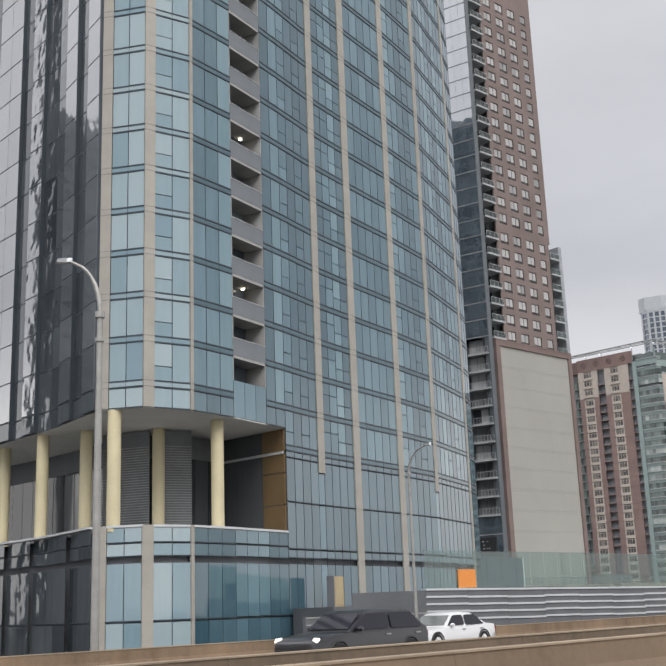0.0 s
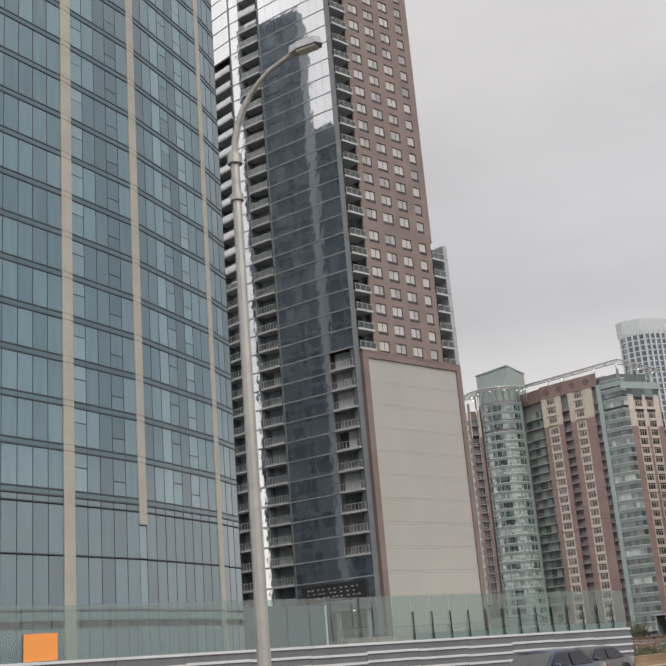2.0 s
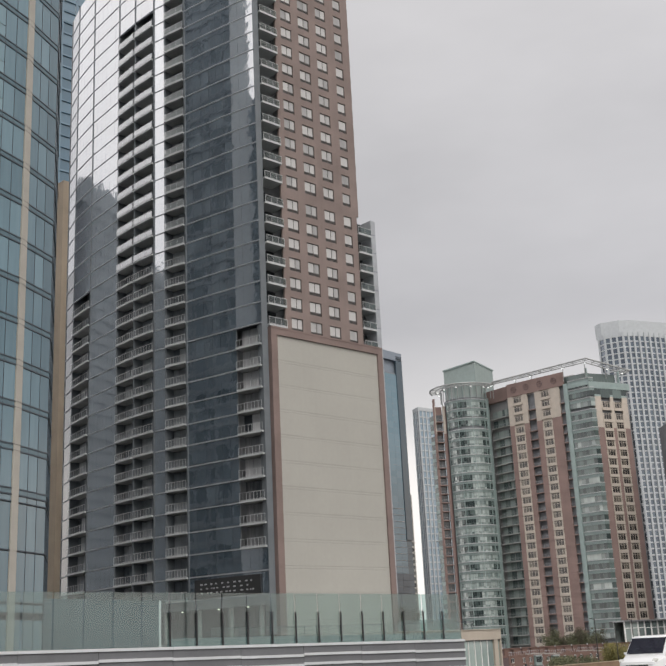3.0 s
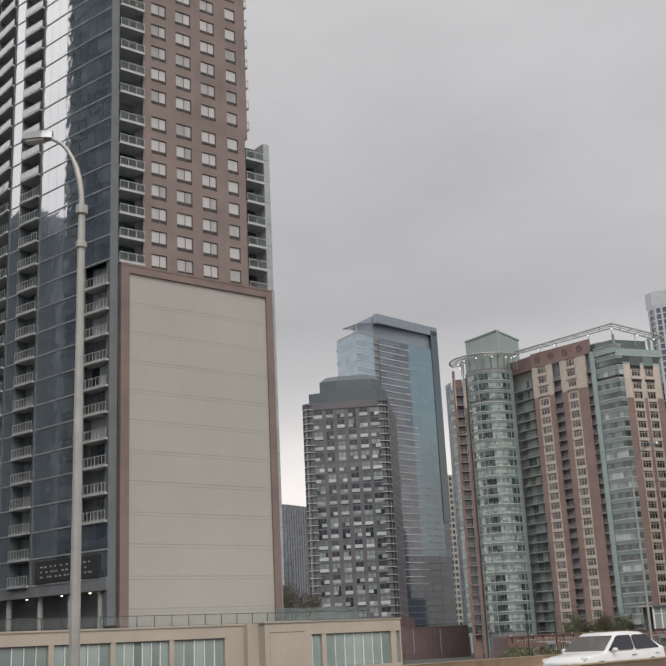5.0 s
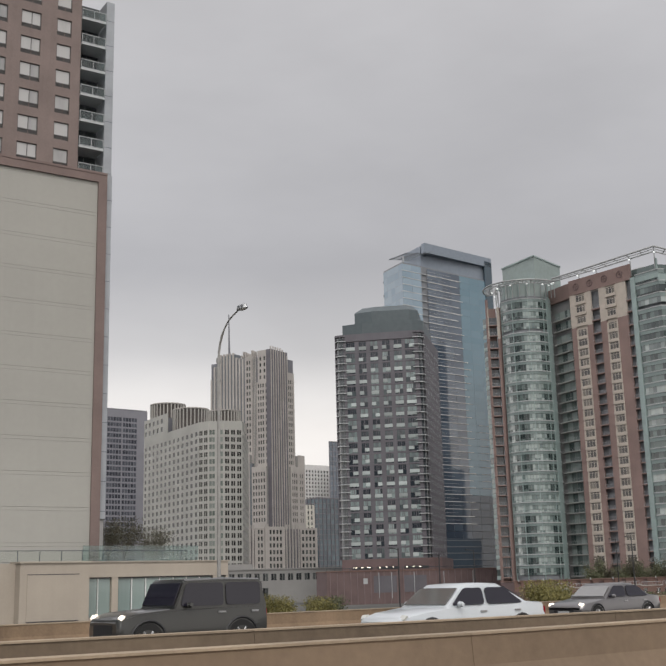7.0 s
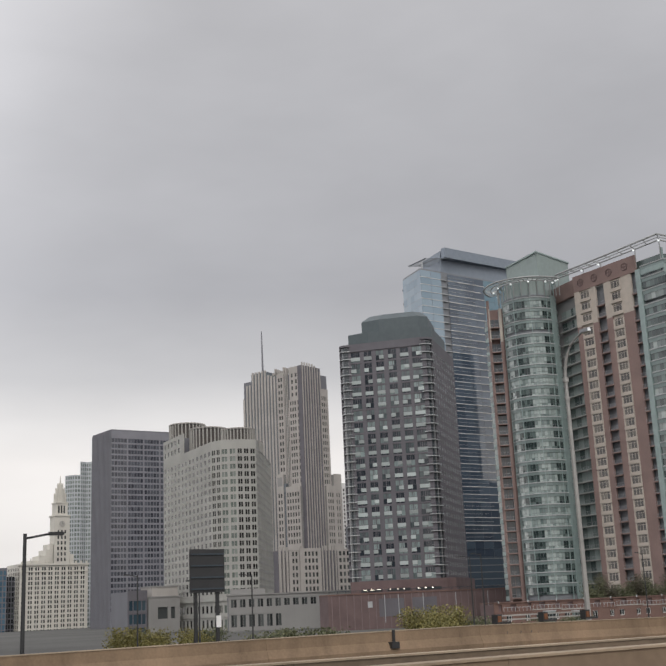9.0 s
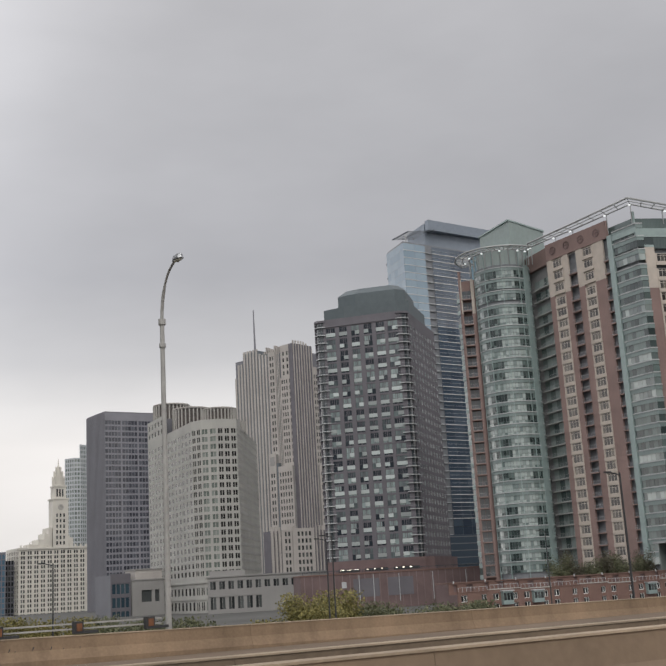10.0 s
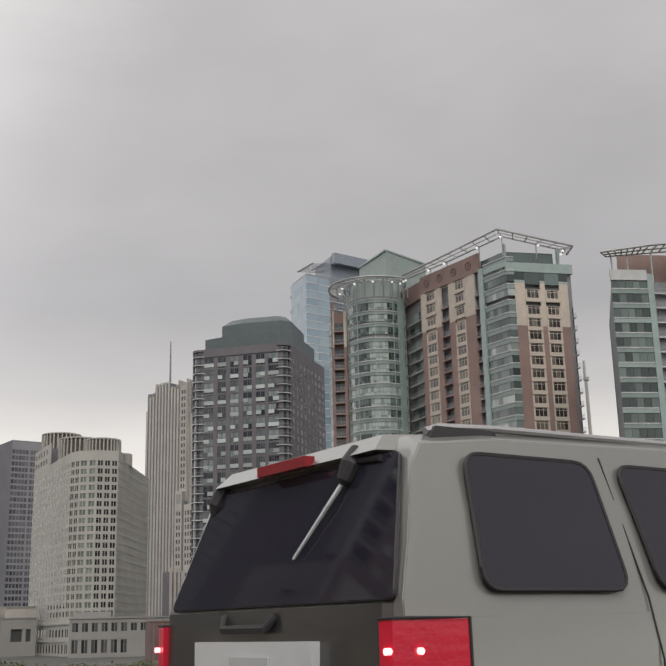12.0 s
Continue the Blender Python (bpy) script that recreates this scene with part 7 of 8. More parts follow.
# ==== second trellis tower further along the bank
def trellis_tower():
    t = thing("trellis_tower", "grey-green glass and cream brick tower with a roof trellis", "tower")
    A, B, C = (400.9, 162.6), (408.6, 158.7), (440.0, 144.0)
    F, G = Facet(A, B), Facet(B, C)
    hull([(402.0, 163.4), (409.0, 159.6), (439.0, 145.6), (450, 170), (430, 190)], GROUND, 77.0, M_CONCDARK, t, "core")
    g = Glass(t, M_RVDARK, 120)
    bands = Mesh()
    for k in range(24):
        z = -6.0 + k * 3.47
        for H, s1, n in ((F, F.L, 5),):
            for j in range(n):
                g.pane(H, j * s1 / n + 0.05, (j + 1) * s1 / n - 0.05, z + 1.3, z + 3.4)
            bands.box(0, s1, -0.15, 0.3, z, z + 1.0, M_RVSPAN if k % 3 else M_RVGREEN, H.M)
            bands.box(0, s1, -0.25, 0.1, z + 1.0, z + 1.25, M_SLAB, H.M)
    bands.box(0, F.L, -0.3, 0.3, 77.0, 79.5, M_SLAB, F.M)
    g.close()
    bands.part("pale_band", t, kind="stuff")
    cols = evenly(4, 7.4, 6.2, 3.6)
    rows = [(z, z + 2.1) for z in [-4.0 + 3.47 * k for k in range(24)]]
    b = Mesh()
    wall_grid(b, G, GROUND, 66.0, cols, [r for r in rows if r[1] < 64], M_RVBRICK, 0.5, 5.6)
    wall_grid(b, G, 66.0, 82.0, cols, [r for r in rows if r[0] > 66], M_RVSTONE, 0.5, 5.6)
    b.box(1.5, 5.6, 1.9, 2.2, GROUND, 77.0, M_RVSHADE, G.M)
    b.part("brick_wall", t)
    windows(t, G, cols, rows, M_RVWIN, M_RVSTONE, bars=(0.33, 0.67), bar=0.15)
    b = Mesh()
    b.box(0.0, 1.5, -0.25, 0.6, GROUND, 78.6, M_RVGREEN, G.M)
    b.part("green_pier", t, "pale sea-green metal pier")
    kit = balcony_set(4.0, 1.8, M_SLAB, M_RVDARK, out=0.2, thick=0.3, opening=2.9, posts=5)
    for k in range(24):
        balcony(t, kit, G.at(1.55, 0, -6.0 + k * 3.47))
    b = Mesh()
    edge = [(398.6, 162.8), (407.0, 155.8), (420.0, 149.6), (440.0, 140.6)]
    inn = [(401.8, 164.2), (410.0, 160.4), (423.0, 154.4), (442.0, 146.0)]
    zz = [83.4, 84.4, 86.0, 88.4]
    for line in (edge, inn, [((a[0] + c[0]) / 2, (a[1] + c[1]) / 2) for a, c in zip(edge, inn)]):
        b.tube([(*p, z) for p, z in zip(line, zz)], 0.3, M_TRELLIS, 5)
    for i in range(3):
        for k in range(7):
            s = k / 7
            p = [edge[i][j] * (1 - s) + edge[i + 1][j] * s for j in (0, 1)]
            q = [inn[i][j] * (1 - s) + inn[i + 1][j] * s for j in (0, 1)]
            z = zz[i] * (1 - s) + zz[i + 1] * s
            b.tube([(*p, z), (*q, z)], 0.2, M_TRELLIS, 4)
            if k % 3 == 1:
                b.tube([(*q, z), (*q, 77.0)], 0.22, M_SLAB, 5)
    b.part("roof_trellis", t, "grey steel roof trellis")
    b = Mesh()
    b.prism([(407.0, 165.5), (412.0, 162.5), (438.0, 150.0), (446, 168), (428, 184)], 77.0, 85.0, M_RVBRICK)
    b.part("penthouse", t)


trellis_tower()


# ==== brick terraces, glazed pergola, grass bank
def terraces():
    for k in range(12):
        x0 = 327.0 + k * 8.5
        y0 = 195.0 - k * 0.6
        t = thing("brick_terrace_house", "low red brick terrace house with a roof balcony", "house", "brick terrace", at=(x0, y0, GROUND))
        H = Facet((0, 0), (8.48, -0.6))
        h = 5.1 + (0.25 if k % 3 == 1 else 0)
        cols, rows = [(0.8, 2.4), (6.2, 7.6)], [(0.8, 2.3), (3.1, 4.5)]
        b = Mesh()
        wall_grid(b, H, 0, h, cols, rows, M_TOWNBRICK, 0.4)
        b.part("brick_wall", t)
        windows(t, H, cols, rows, M_FARWIN, M_WHITE, bars=(0.5,), bar=0.1)
        b = Mesh()
        b.box(0.05, H.L - 0.05, 0.42, 9, 0, h - 0.4, M_DKRED, H.M)
        b.part("body", t)
        b = Mesh()
        b.box(-0.1, H.L + 0.1, -0.12, 0.45, h, h + 0.2, M_LIMEPALE if k % 3 else M_TOWNBRICK, H.M)
        b.part("coping", t)
        # upper storey set back behind the roof balcony
        tall = 7.15
        b = Mesh()
        wall_grid(b, H, h - 0.4, tall, [(1.2, 2.2), (4.6, 6.4)], [(h + 0.2, h + 1.7)], M_TOWNBRICK, 0.3, front=3.4)
        b.box(0, H.L, 3.72, 8.8, h - 0.4, tall - 0.2, M_DKRED, H.M)
        b.part("upper_storey", t)
        b = Mesh()
        b.box(-0.02, H.L + 0.02, 3.2, 9, tall, tall + 0.22, M_TOWNBRICK, H.M)
        b.box(1.0, 1.2, 3.0, 3.2, tall, tall + 0.55, M_SLAB, H.M)
        b.part("roof_edge", t)
        if k in (1, 2, 6, 7, 9):
            b = Mesh()
            b.box(2.9, 5.7, -0.9, 0.0, 2.0, h - 0.5, M_RVGREEN, H.M)
            b.box(2.7, 5.9, -1.1, 0.0, h - 0.5, h - 0.25, M_SLAB, H.M)
            bay = b.part("bay_window", t, "grey-green bay window")
            for j in range(3):
                b = Mesh()
                b.box(3.05 + j * 0.88, 3.77 + j * 0.88, -0.94, -0.9, 2.9, h - 0.8, M_FARWIN, H.M)
                b.part("pane", bay)
        b = Mesh()
        for j in range(8):
            b.box(0.2 + j * 1.1, 0.26 + j * 1.1, 0.1, 0.16, h + 0.2, h + 1.1, M_SLAB, H.M)
        b.box(0.2, 8.0, 0.1, 0.16, h + 1.05, h + 1.12, M_SLAB, H.M)
        b.part("roof_railing", t)
    t = thing("glazed_pavilion", "white-framed glazed garden pavilion with a flat roof", "building", at=(394.3, 194.3, 0.38))
    H = Facet((0, 0), (29.5, -4.2))
    b = Mesh()
    for j in range(9):
        b.box(j * 3.7, j * 3.7 + 0.4, -0.2, 0.2, 0, 6.6, M_WHITE, H.M)
    b.part("white_post", t, kind="stuff")
    b = Mesh()
    for j in range(8):
        b.box(j * 3.7 + 0.65, j * 3.7 + 3.65, 0.1, 0.16, 0, 6.6, M_RVGLASS, H.M)
        b.box(j * 3.7 + 0.65, j * 3.7 + 3.65, 0.02, 0.2, 4.4, 4.6, M_WHITE, H.M)
    b.part("glass_wall", t)
    b = Mesh()
    b.box(-1, H.L + 1, -1.0, 5, 6.6, 7.1, M_RAIL, H.M)
    b.part("flat_roof", t)
    b = Mesh()
    b.box(0.2, H.L - 0.2, 4.2, 4.5, 0, 6.6, M_RVGLASS, H.M)
    b.part("back_wall", t)
    # bank
    b = Mesh()
    nx, ny = 46, 12
    pts = []
    for i in range(nx + 1):
        for j in range(ny + 1):
            x, y = 196 + i * 3.6, 84 + j * 6.0
            z = GROUND - 0.1 + 4.2 * math.sin(math.pi * j / ny) ** 0.7 * min(1, i / 5, (nx - i) / 5)
            z -= 1.3 * min(1, max(0, (x - 235) / 25)) * (0 < j < ny)
            z += 0.7 * noise.noise((x * 0.07, y * 0.07, 0)) * min(1, i, ny - j, j)
            pts.append((x, y, z))
    f = [(i * (ny + 1) + j, (i + 1) * (ny + 1) + j, (i + 1) * (ny + 1) + j + 1, i * (ny + 1) + j + 1) for i in range(nx) for j in range(ny)]
    b.add(pts, f, M_GRASS)
    tagged(b.part("grass_bank", smooth=True), "dry grassy bank between the drive and the houses", "bank", kind="structure")


terraces()


# ==== trees and bushes
def tree(name, label, x, y, z, tall, spread, leaf, seed, density=900, size=0.32, trunk=0.35):
    """Tapered trunk, forked limbs and a ragged crown of small leaf clumps with gaps."""
    rng = random.Random(seed)
    t = thing(name, label, "tree" if tall > 4.5 else "bush", "roadside planting", at=(x, y, z))
    b = Mesh()
    fork = tall * trunk
    r = max(0.06, tall * 0.022)
    b.tube([(0, 0, -0.3), (0.05, 0, fork * 0.5), (0, 0.08, fork)], [r * 1.3, r, r * 0.8], M_TREEBARK, 7)
    tips = []
    for k in range(7):
        a = math.tau * k / 7 + rng.uniform(-0.3, 0.3)
        d = spread * rng.uniform(0.35, 0.8)
        top = Vector((d * math.cos(a), d * math.sin(a), fork + (tall - fork) * rng.uniform(0.35, 0.9)))
        mid = Vector((top.x * 0.45, top.y * 0.45, fork + (top.z - fork) * 0.6))
        b.tube([(0, 0.05, fork * 0.92), mid, top], [r * 0.55, r * 0.35, r * 0.12], M_TREEBARK, 5)
        tips += [mid, top, (mid + top) / 2]
    b.part("trunk", t)
    c = Mesh()
    for k in range(density):
        p = rng.choice(tips) + Vector([rng.gauss(0, 1) for _ in range(3)]) * spread * 0.23
        if p.z > tall * 1.03 or p.z < 0.15:
            continue
        s = size * rng.uniform(0.5, 1.3)
        q = Euler([rng.uniform(0, 6.3) for _ in range(3)]).to_matrix()
        c.add([p + q @ Vector(v) * s for v in ((-0.5, -0.35, 0), (0.1, -0.5, 0.12), (0.6, 0, -0.05), (0.1, 0.5, 0.1), (-0.5, 0.3, -0.1))], [(0, 1, 2, 3, 4)], leaf)
    c.part("crown", t, kind="stuff")


rng = random.Random(19)
for i in range(23):
    x = 202.5 + i * 2.75
    h = (-2.0 if 226.5 < x < 236 else 0.0) + (6.9 if x < 216 else 6.4 if x < 230 else 6.6 if x < 250 else 5.7) + rng.uniform(-0.5, 0.5)
    leaf = M_LEAFY if x < 212 or 235 < x < 247 else M_LEAFG
    label = "yellowing roadside bush behind the parapet" if leaf is M_LEAFY else "dull green roadside bush behind the parapet"
    if x < 216:
        tree("bush", label, x + 14, 145 + rng.uniform(-4, 4), -7.0, h - 0.6, 2.9, leaf, 40 + i, 5200, 0.2, 0.12)
    else:
        tree("bush", label, x, 109 + rng.uniform(-4, 4), -7.0, h + (0.7 if leaf is M_LEAFY else -0.3), 2.8, leaf, 40 + i, 5200, 0.2, 0.12)
for i in range(8):
    x = 369.5 + i * 4.3 + rng.uniform(-1, 1)
    tree("tree", "thin brownish-green tree before the riverside tower", x, 206.5 + rng.uniform(-0.6, 1.5), -7.0, 12.4 + rng.uniform(-1.6, 1.4), 3.6, M_LEAFB if i % 2 else M_LEAFG, 70 + i, 3600, 0.24, 0.35)
for i, (x, y, h, s) in enumerate([(171.0, 106, 5.3, 2.3), (173.6, 107.5, 5.4, 2.4), (176.2, 106, 4.2, 2.2), (168.6, 107, 4.4, 1.8)]):
    tree("tree", "small half-bare tree on the terrace roof", x, y, 3.2, h, s, M_LEAFB, 90 + i, 2600, 0.11, 0.22)


# ==== road sign seen from behind, slim lamp posts
def sign_back():
    t = thing("road_sign", "dark road sign on two steel posts, seen from behind", "road sign", at=(173.9, 35.6, -1.6))
    b = Mesh()
    b.box(0, 1.35, 0, 0.06, 3.5, 5.0, M_BLACKMETAL)
    b.part("panel", t)
    b = Mesh()
    for k in range(4):
        b.box(0.03, 1.32, -0.04, 0.0, 3.6 + k * 0.4, 3.65 + k * 0.4, M_DARKMETAL)
    b.part("stiffener", t)
    for x in (0.2, 1.05):
        b = Mesh()
        b.box(x, x + 0.11, 0.06, 0.17, 0, 4.95, M_BLACKMETAL)
        b.part("post", t)
    b = Mesh()
    b.box(1.02, 1.2, 0.02, 0.055, 2.3, 2.7, M_WHITE)
    b.part("small_plate", t)


sign_back()


def slim_lamp(x, y, z0, z1, side=-1):
    t = thing("slim_lamp_post", "slim black lamp post with a short arm", "lamp post", "slim lamp posts", at=(x, y, z0))
    b = Mesh()
    b.tube([(0, 0, 0), (0, 0, z1 - z0)], [0.09, 0.055], M_BLACKMETAL, 8)
    b.part("post", t)
    b = Mesh()
    b.tube([(0, 0, z1 - z0 - 0.15), (side * 0.8, 0, z1 - z0)], 0.035, M_BLACKMETAL, 6)
    b.part("arm", t)
    b = Mesh()
    b.box(min(side * 1.2, side * 0.75), max(side * 1.2, side * 0.75), -0.1, 0.1, z1 - z0 - 0.05, z1 - z0 + 0.05, M_BLACKMETAL)
    b.part("lamp_head", t)


slim_lamp(167.4, 33.5, GROUND, 3.8, 1)
for x, y, z1 in ((224.7, 46.0, 6.8), (229.0, 87.0, 5.5), (227.5, 83.5, 5.6), (203.0, 85.0, 4.2), (198.0, 85.0, 3.8), (192.5, 85.0, 4.4), (263.0, 95.0, 6.0)):
    slim_lamp(x, y, GROUND, z1)


# ==== vehicles
def car_paint(name, color, metal=0.3):
    m = surface(name, color, rough=0.28, metal=metal, vary=0.03, scale=1.2, fine=20, bump=0)
    p = m.node_tree.nodes["Principled BSDF"]
    p.inputs["Coat Weight"].default_value, p.inputs["Coat Roughness"].default_value = 0.6, 0.05
    return m


M_CARGLASS = surface("tinted_car_glass", (0.017, 0.016, 0.025), rough=0.04, vary=0.05, bump=0)
# sky reflection on windscreens, helped by a lifted tone and a high ior
M_SCREEN = glazing("sky_sheen_windscreen", (0.06, 0.06, 0.058), (0.10, 0.10, 0.097), ior=2.6, bias=0.3, wave=0.01, drapes=0.05)
M_TYRE = surface("tyre_rubber", (0.02, 0.02, 0.02), rough=0.9, vary=0.1)
M_RIM = surface("alloy_rim", (0.45, 0.45, 0.46), rough=0.35, metal=0.8, vary=0.05)
M_HEADLAMP = lamp_light("lit_headlamp", (1.0, 0.86, 0.66), 1.3)
M_TAIL = surface("red_lamp_lens", (0.23, 0.008, 0.015), rough=0.12, vary=0.07, scale=5, fine=30, bump=0.1)
M_TAILGLOW = surface("glowing_red_lens", (0.30, 0.012, 0.03), rough=0.12, vary=0.06, scale=3, fine=40, bump=0.05)
M_TAILGLOW.node_tree.nodes["Principled BSDF"].inputs["Emission Color"].default_value = (1.0, 0.03, 0.06, 1)
M_TAILGLOW.node_tree.nodes["Principled BSDF"].inputs["Emission Strength"].default_value = 0.16
M_TAILLIT = lamp_light("lit_brake_lamp", (1.0, 0.16, 0.18), 5.0)
M_TRIM = surface("black_plastic_trim", (0.02, 0.02, 0.022), rough=0.6, vary=0.1)


def loft(sections, mat, bevel=0.0):
    """A closed skin through cross-sections that all have the same number of points."""
    bm = bmesh.new()
    rows = [[bm.verts.new(p) for p in s] for s in sections]
    n = len(rows[0])
    for a, c in zip(rows, rows[1:]):
        for i in range(n):
            bm.faces.new((a[i], a[(i + 1) % n], c[(i + 1) % n], c[i]))
    bm.faces.new(list(reversed(rows[0])))
    bm.faces.new(rows[-1])
    bmesh.ops.recalc_face_normals(bm, faces=bm.faces)
    if bevel:
        sharp = [e for e in bm.edges if len(e.link_faces) == 2 and e.calc_face_angle(0) > 0.45]
        bmesh.ops.bevel(bm, geom=sharp, offset=bevel, segments=2, affect="EDGES", clamp_overlap=True)
    me = bpy.data.meshes.new("body")
    bm.to_mesh(me)
    bm.free()
    me.materials.append(mat)
    me.polygons.foreach_set("use_smooth", [True] * len(me.polygons))
    me.set_sharp_from_angle(angle=radians(38))
    return me


def mirror_half(half):
    return [(x, -y, z) for x, y, z in half] + [(x, y, z) for x, y, z in reversed(half)]


def panel(pts, mat, thick=0.012):
    """A thin plate with the outline pts (3D, in order), thickened along its normal."""
    v = [Vector(p) for p in pts]
    nrm = sum(((v[i] - v[0]).cross(v[i + 1] - v[0]) for i in range(1, len(v) - 1)), Vector()).normalized() * thick
    b = Mesh()
    n = len(v)
    b.add([p - nrm for p in v] + [p + nrm for p in v], [tuple(reversed(range(n))), tuple(range(n, 2 * n))] + [(i, (i + 1) % n, n + (i + 1) % n, n + i) for i in range(n)], mat)
    return b


def rounded(poly, r, steps=4):
    """A plan polygon (2D) with its corners rounded."""
    out, n = [], len(poly)
    for i in range(n):
        p, a, c = Vector(poly[i]), Vector(poly[i - 1]), Vector(poly[(i + 1) % n])
        u, w = (a - p), (c - p)
        k = min(r, u.length * 0.45, w.length * 0.45)
        s, e = p + u.normalized() * k, p + w.normalized() * k
        for j in range(steps + 1):
            t = j / steps
            out.append(tuple(s * (1 - t) ** 2 + p * 2 * t * (1 - t) + e * t * t))
    return out


def wheel(parent, x, y, r, side, width=0.24):
    w = new("wheel")
    w.parent = parent
    w.location = (x, y, r)
    b = Mesh()
    prof = [(r * 0.62, -width / 2), (r * 0.95, -width / 2), (r, -width / 3), (r, width / 3), (r * 0.95, width / 2), (r * 0.62, width / 2)]
    n = 24
    pts = [(q * math.cos(math.tau * k / n), yy, q * math.sin(math.tau * k / n)) for k in range(n) for q, yy in prof]
    m = len(prof)
    f = [(k * m + i, k * m + (i + 1) % m, ((k + 1) % n) * m + (i + 1) % m, ((k + 1) % n) * m + i) for k in range(n) for i in range(m)]
    b.add(pts, f, M_TYRE)
    b.part("tyre", w)
    b = Mesh()
    b.tube([(0, side * width * 0.30, 0), (0, side * width * 0.36, 0)], r * 0.62, M_TRIM, 20)
    b.tube([(0, side * width * 0.3, 0), (0, side * width * 0.45, 0)], r * 0.16, M_RIM, 12)
    for k in range(6):
        a = math.tau * k / 6
        b.tube([(r * 0.1 * math.cos(a), side * width * 0.40, r * 0.1 * math.sin(a)), (r * 0.6 * math.cos(a), side * width * 0.40, r * 0.6 * math.sin(a))], r * 0.075, M_RIM, 5)
    b.part("rim", w)


def car(name, label, x_front, y, paint, L=4.75, W=1.82, H=1.43, belt=0.89, hood=0.82, cowl=0.285, roof0=0.43, roof1=0.68, rear=0.87, deck=0.96, r=0.33, boxy=0.0, lit=True):
    """A car that heads towards -x, its nose at x_front. Shares of the length run from the nose."""
    t = thing(name, label, "car", "cars on the far carriageway", at=(x_front, y, road_z(y)))
    hw = W / 2
    # lower body
    st = [(0.0, 0.80, 0.42, hood - 0.22), (0.02, 0.90, 0.28, hood - 0.13), (0.10, 0.97, 0.24, hood - 0.04), (cowl, 1.0, 0.24, belt), (0.55, 1.0, 0.24, belt + 0.02), (rear, 0.98, 0.24, deck),
          (0.975, 0.93, 0.28, deck - 0.03), (1.0, 0.84, 0.42, deck - 0.12)]
    secs = []
    for s, k, z0, z1 in st:
        w, X = hw * k, s * L
        secs.append(mirror_half([(X, 0.0, z0), (X, w * 0.86, z0), (X, w, z0 + 0.14), (X, w, z0 + (z1 - z0) * 0.6), (X, w * 0.95, z1 - 0.03), (X, w * 0.82, z1), (X, 0.0, z1 + 0.02)][1:-1]))
    ob = new("body", loft(secs, paint, 0.05))
    ob.parent = t
    # cabin
    wb, wr = hw * 0.93, hw * (0.76 + 0.12 * boxy)
    cs = []
    for s, z in ((cowl, belt), (roof0, H - 0.03), ((roof0 + roof1) / 2, H), (roof1, H - 0.03), (rear, deck)):
        X = s * L
        k = (z - belt) / (H - belt) if z > belt else 0.0
        w = wb + (wr - wb) * max(k, 0)
        cs.append(mirror_half([(X, wb, belt - 0.06), (X, w, max(z - 0.05, belt - 0.02)), (X, w * 0.86, z)]))
    ob = new("cabin", loft(cs, paint, 0.06))
    ob.parent = t
    # glass
    def side(s, z, sgn):
        k = (z - belt) / (H - belt)
        return (s * L, sgn * (wb + (wr - wb) * k + 0.012), z)
    top = H - 0.12
    ft = cowl + (roof0 - cowl) * (top - belt) / (H - belt)
    rt = rear - (rear - roof1) * (top - belt) / (H - belt)
    mid = (roof0 + roof1) / 2
    for sgn in (-1, 1):
        for a0, a1, b0, b1 in ((cowl + 0.035, mid - 0.01, ft + 0.02, mid - 0.01), (mid + 0.01, rear - 0.05, mid + 0.01, rt - 0.02)):
            rp = rounded([(a0 * L, belt + 0.04), (a1 * L, belt + 0.04), (b1 * L, top), (b0 * L, top)], 0.1, 4)
            panel([side(px / L, pz, sgn) for px, pz in rp], M_CARGLASS).part("side_window", t)
        b = Mesh()
        b.tube([(cowl * L + 0.36, sgn * (hw - 0.08), belt + 0.03), (cowl * L + 0.34, sgn * (hw + 0.03), belt + 0.06), (cowl * L + 0.35, sgn * (hw + 0.13), belt + 0.07)], [0.03, 0.075, 0.05], paint, 8)
        b.part("wing_mirror", t)
        b = Mesh()
        b.tube([(0.27 * L, sgn * hw * 1.0, 0.30), (0.72 * L, sgn * hw * 1.0, 0.30)], 0.035, M_TRIM, 6)
        b.part("sill", t)
        for s in (mid - 0.05, rear - 0.12):
            b = Mesh()
            b.box(s * L, s * L + 0.2, sgn * hw * 0.985 - 0.02, sgn * hw * 0.985 + 0.03, belt - 0.14, belt - 0.1, M_RIM)
            b.part("door_handle", t)
        for s in (0.175, 0.80):
            wheel(t, s * L, sgn * (hw - 0.12), r, sgn)
            b = Mesh()
            arc = [(s * L + (r + 0.05) * math.cos(a), (r + 0.05) * math.sin(a) + r * 0.98) for a in [math.pi * k / 10 for k in range(11)]]
            b.tube([(px, sgn * (hw - 0.015), pz) for px, pz in arc], 0.035, M_TRIM, 5)
            b.part("wheel_arch", t)
        b = panel([(0.02 * L, sgn * hw * 0.66, hood - 0.16), (0.015 * L, sgn * hw * 0.86, hood - 0.19), (0.035 * L, sgn * hw * 0.91, hood - 0.10), (0.04 * L, sgn * hw * 0.68, hood - 0.08)], M_HEADLAMP if lit else M_LENS, 0.02)
        b.part("headlamp", t, "lit headlamp" if lit else "clear headlamp")
        b = Mesh()
        b.box(0.975 * L, 1.0 * L, sgn * hw * 0.72 - 0.14, sgn * hw * 0.72 + 0.14, deck - 0.30, deck - 0.14, M_TAIL)
        b.part("tail_lamp", t, "red tail lamp")
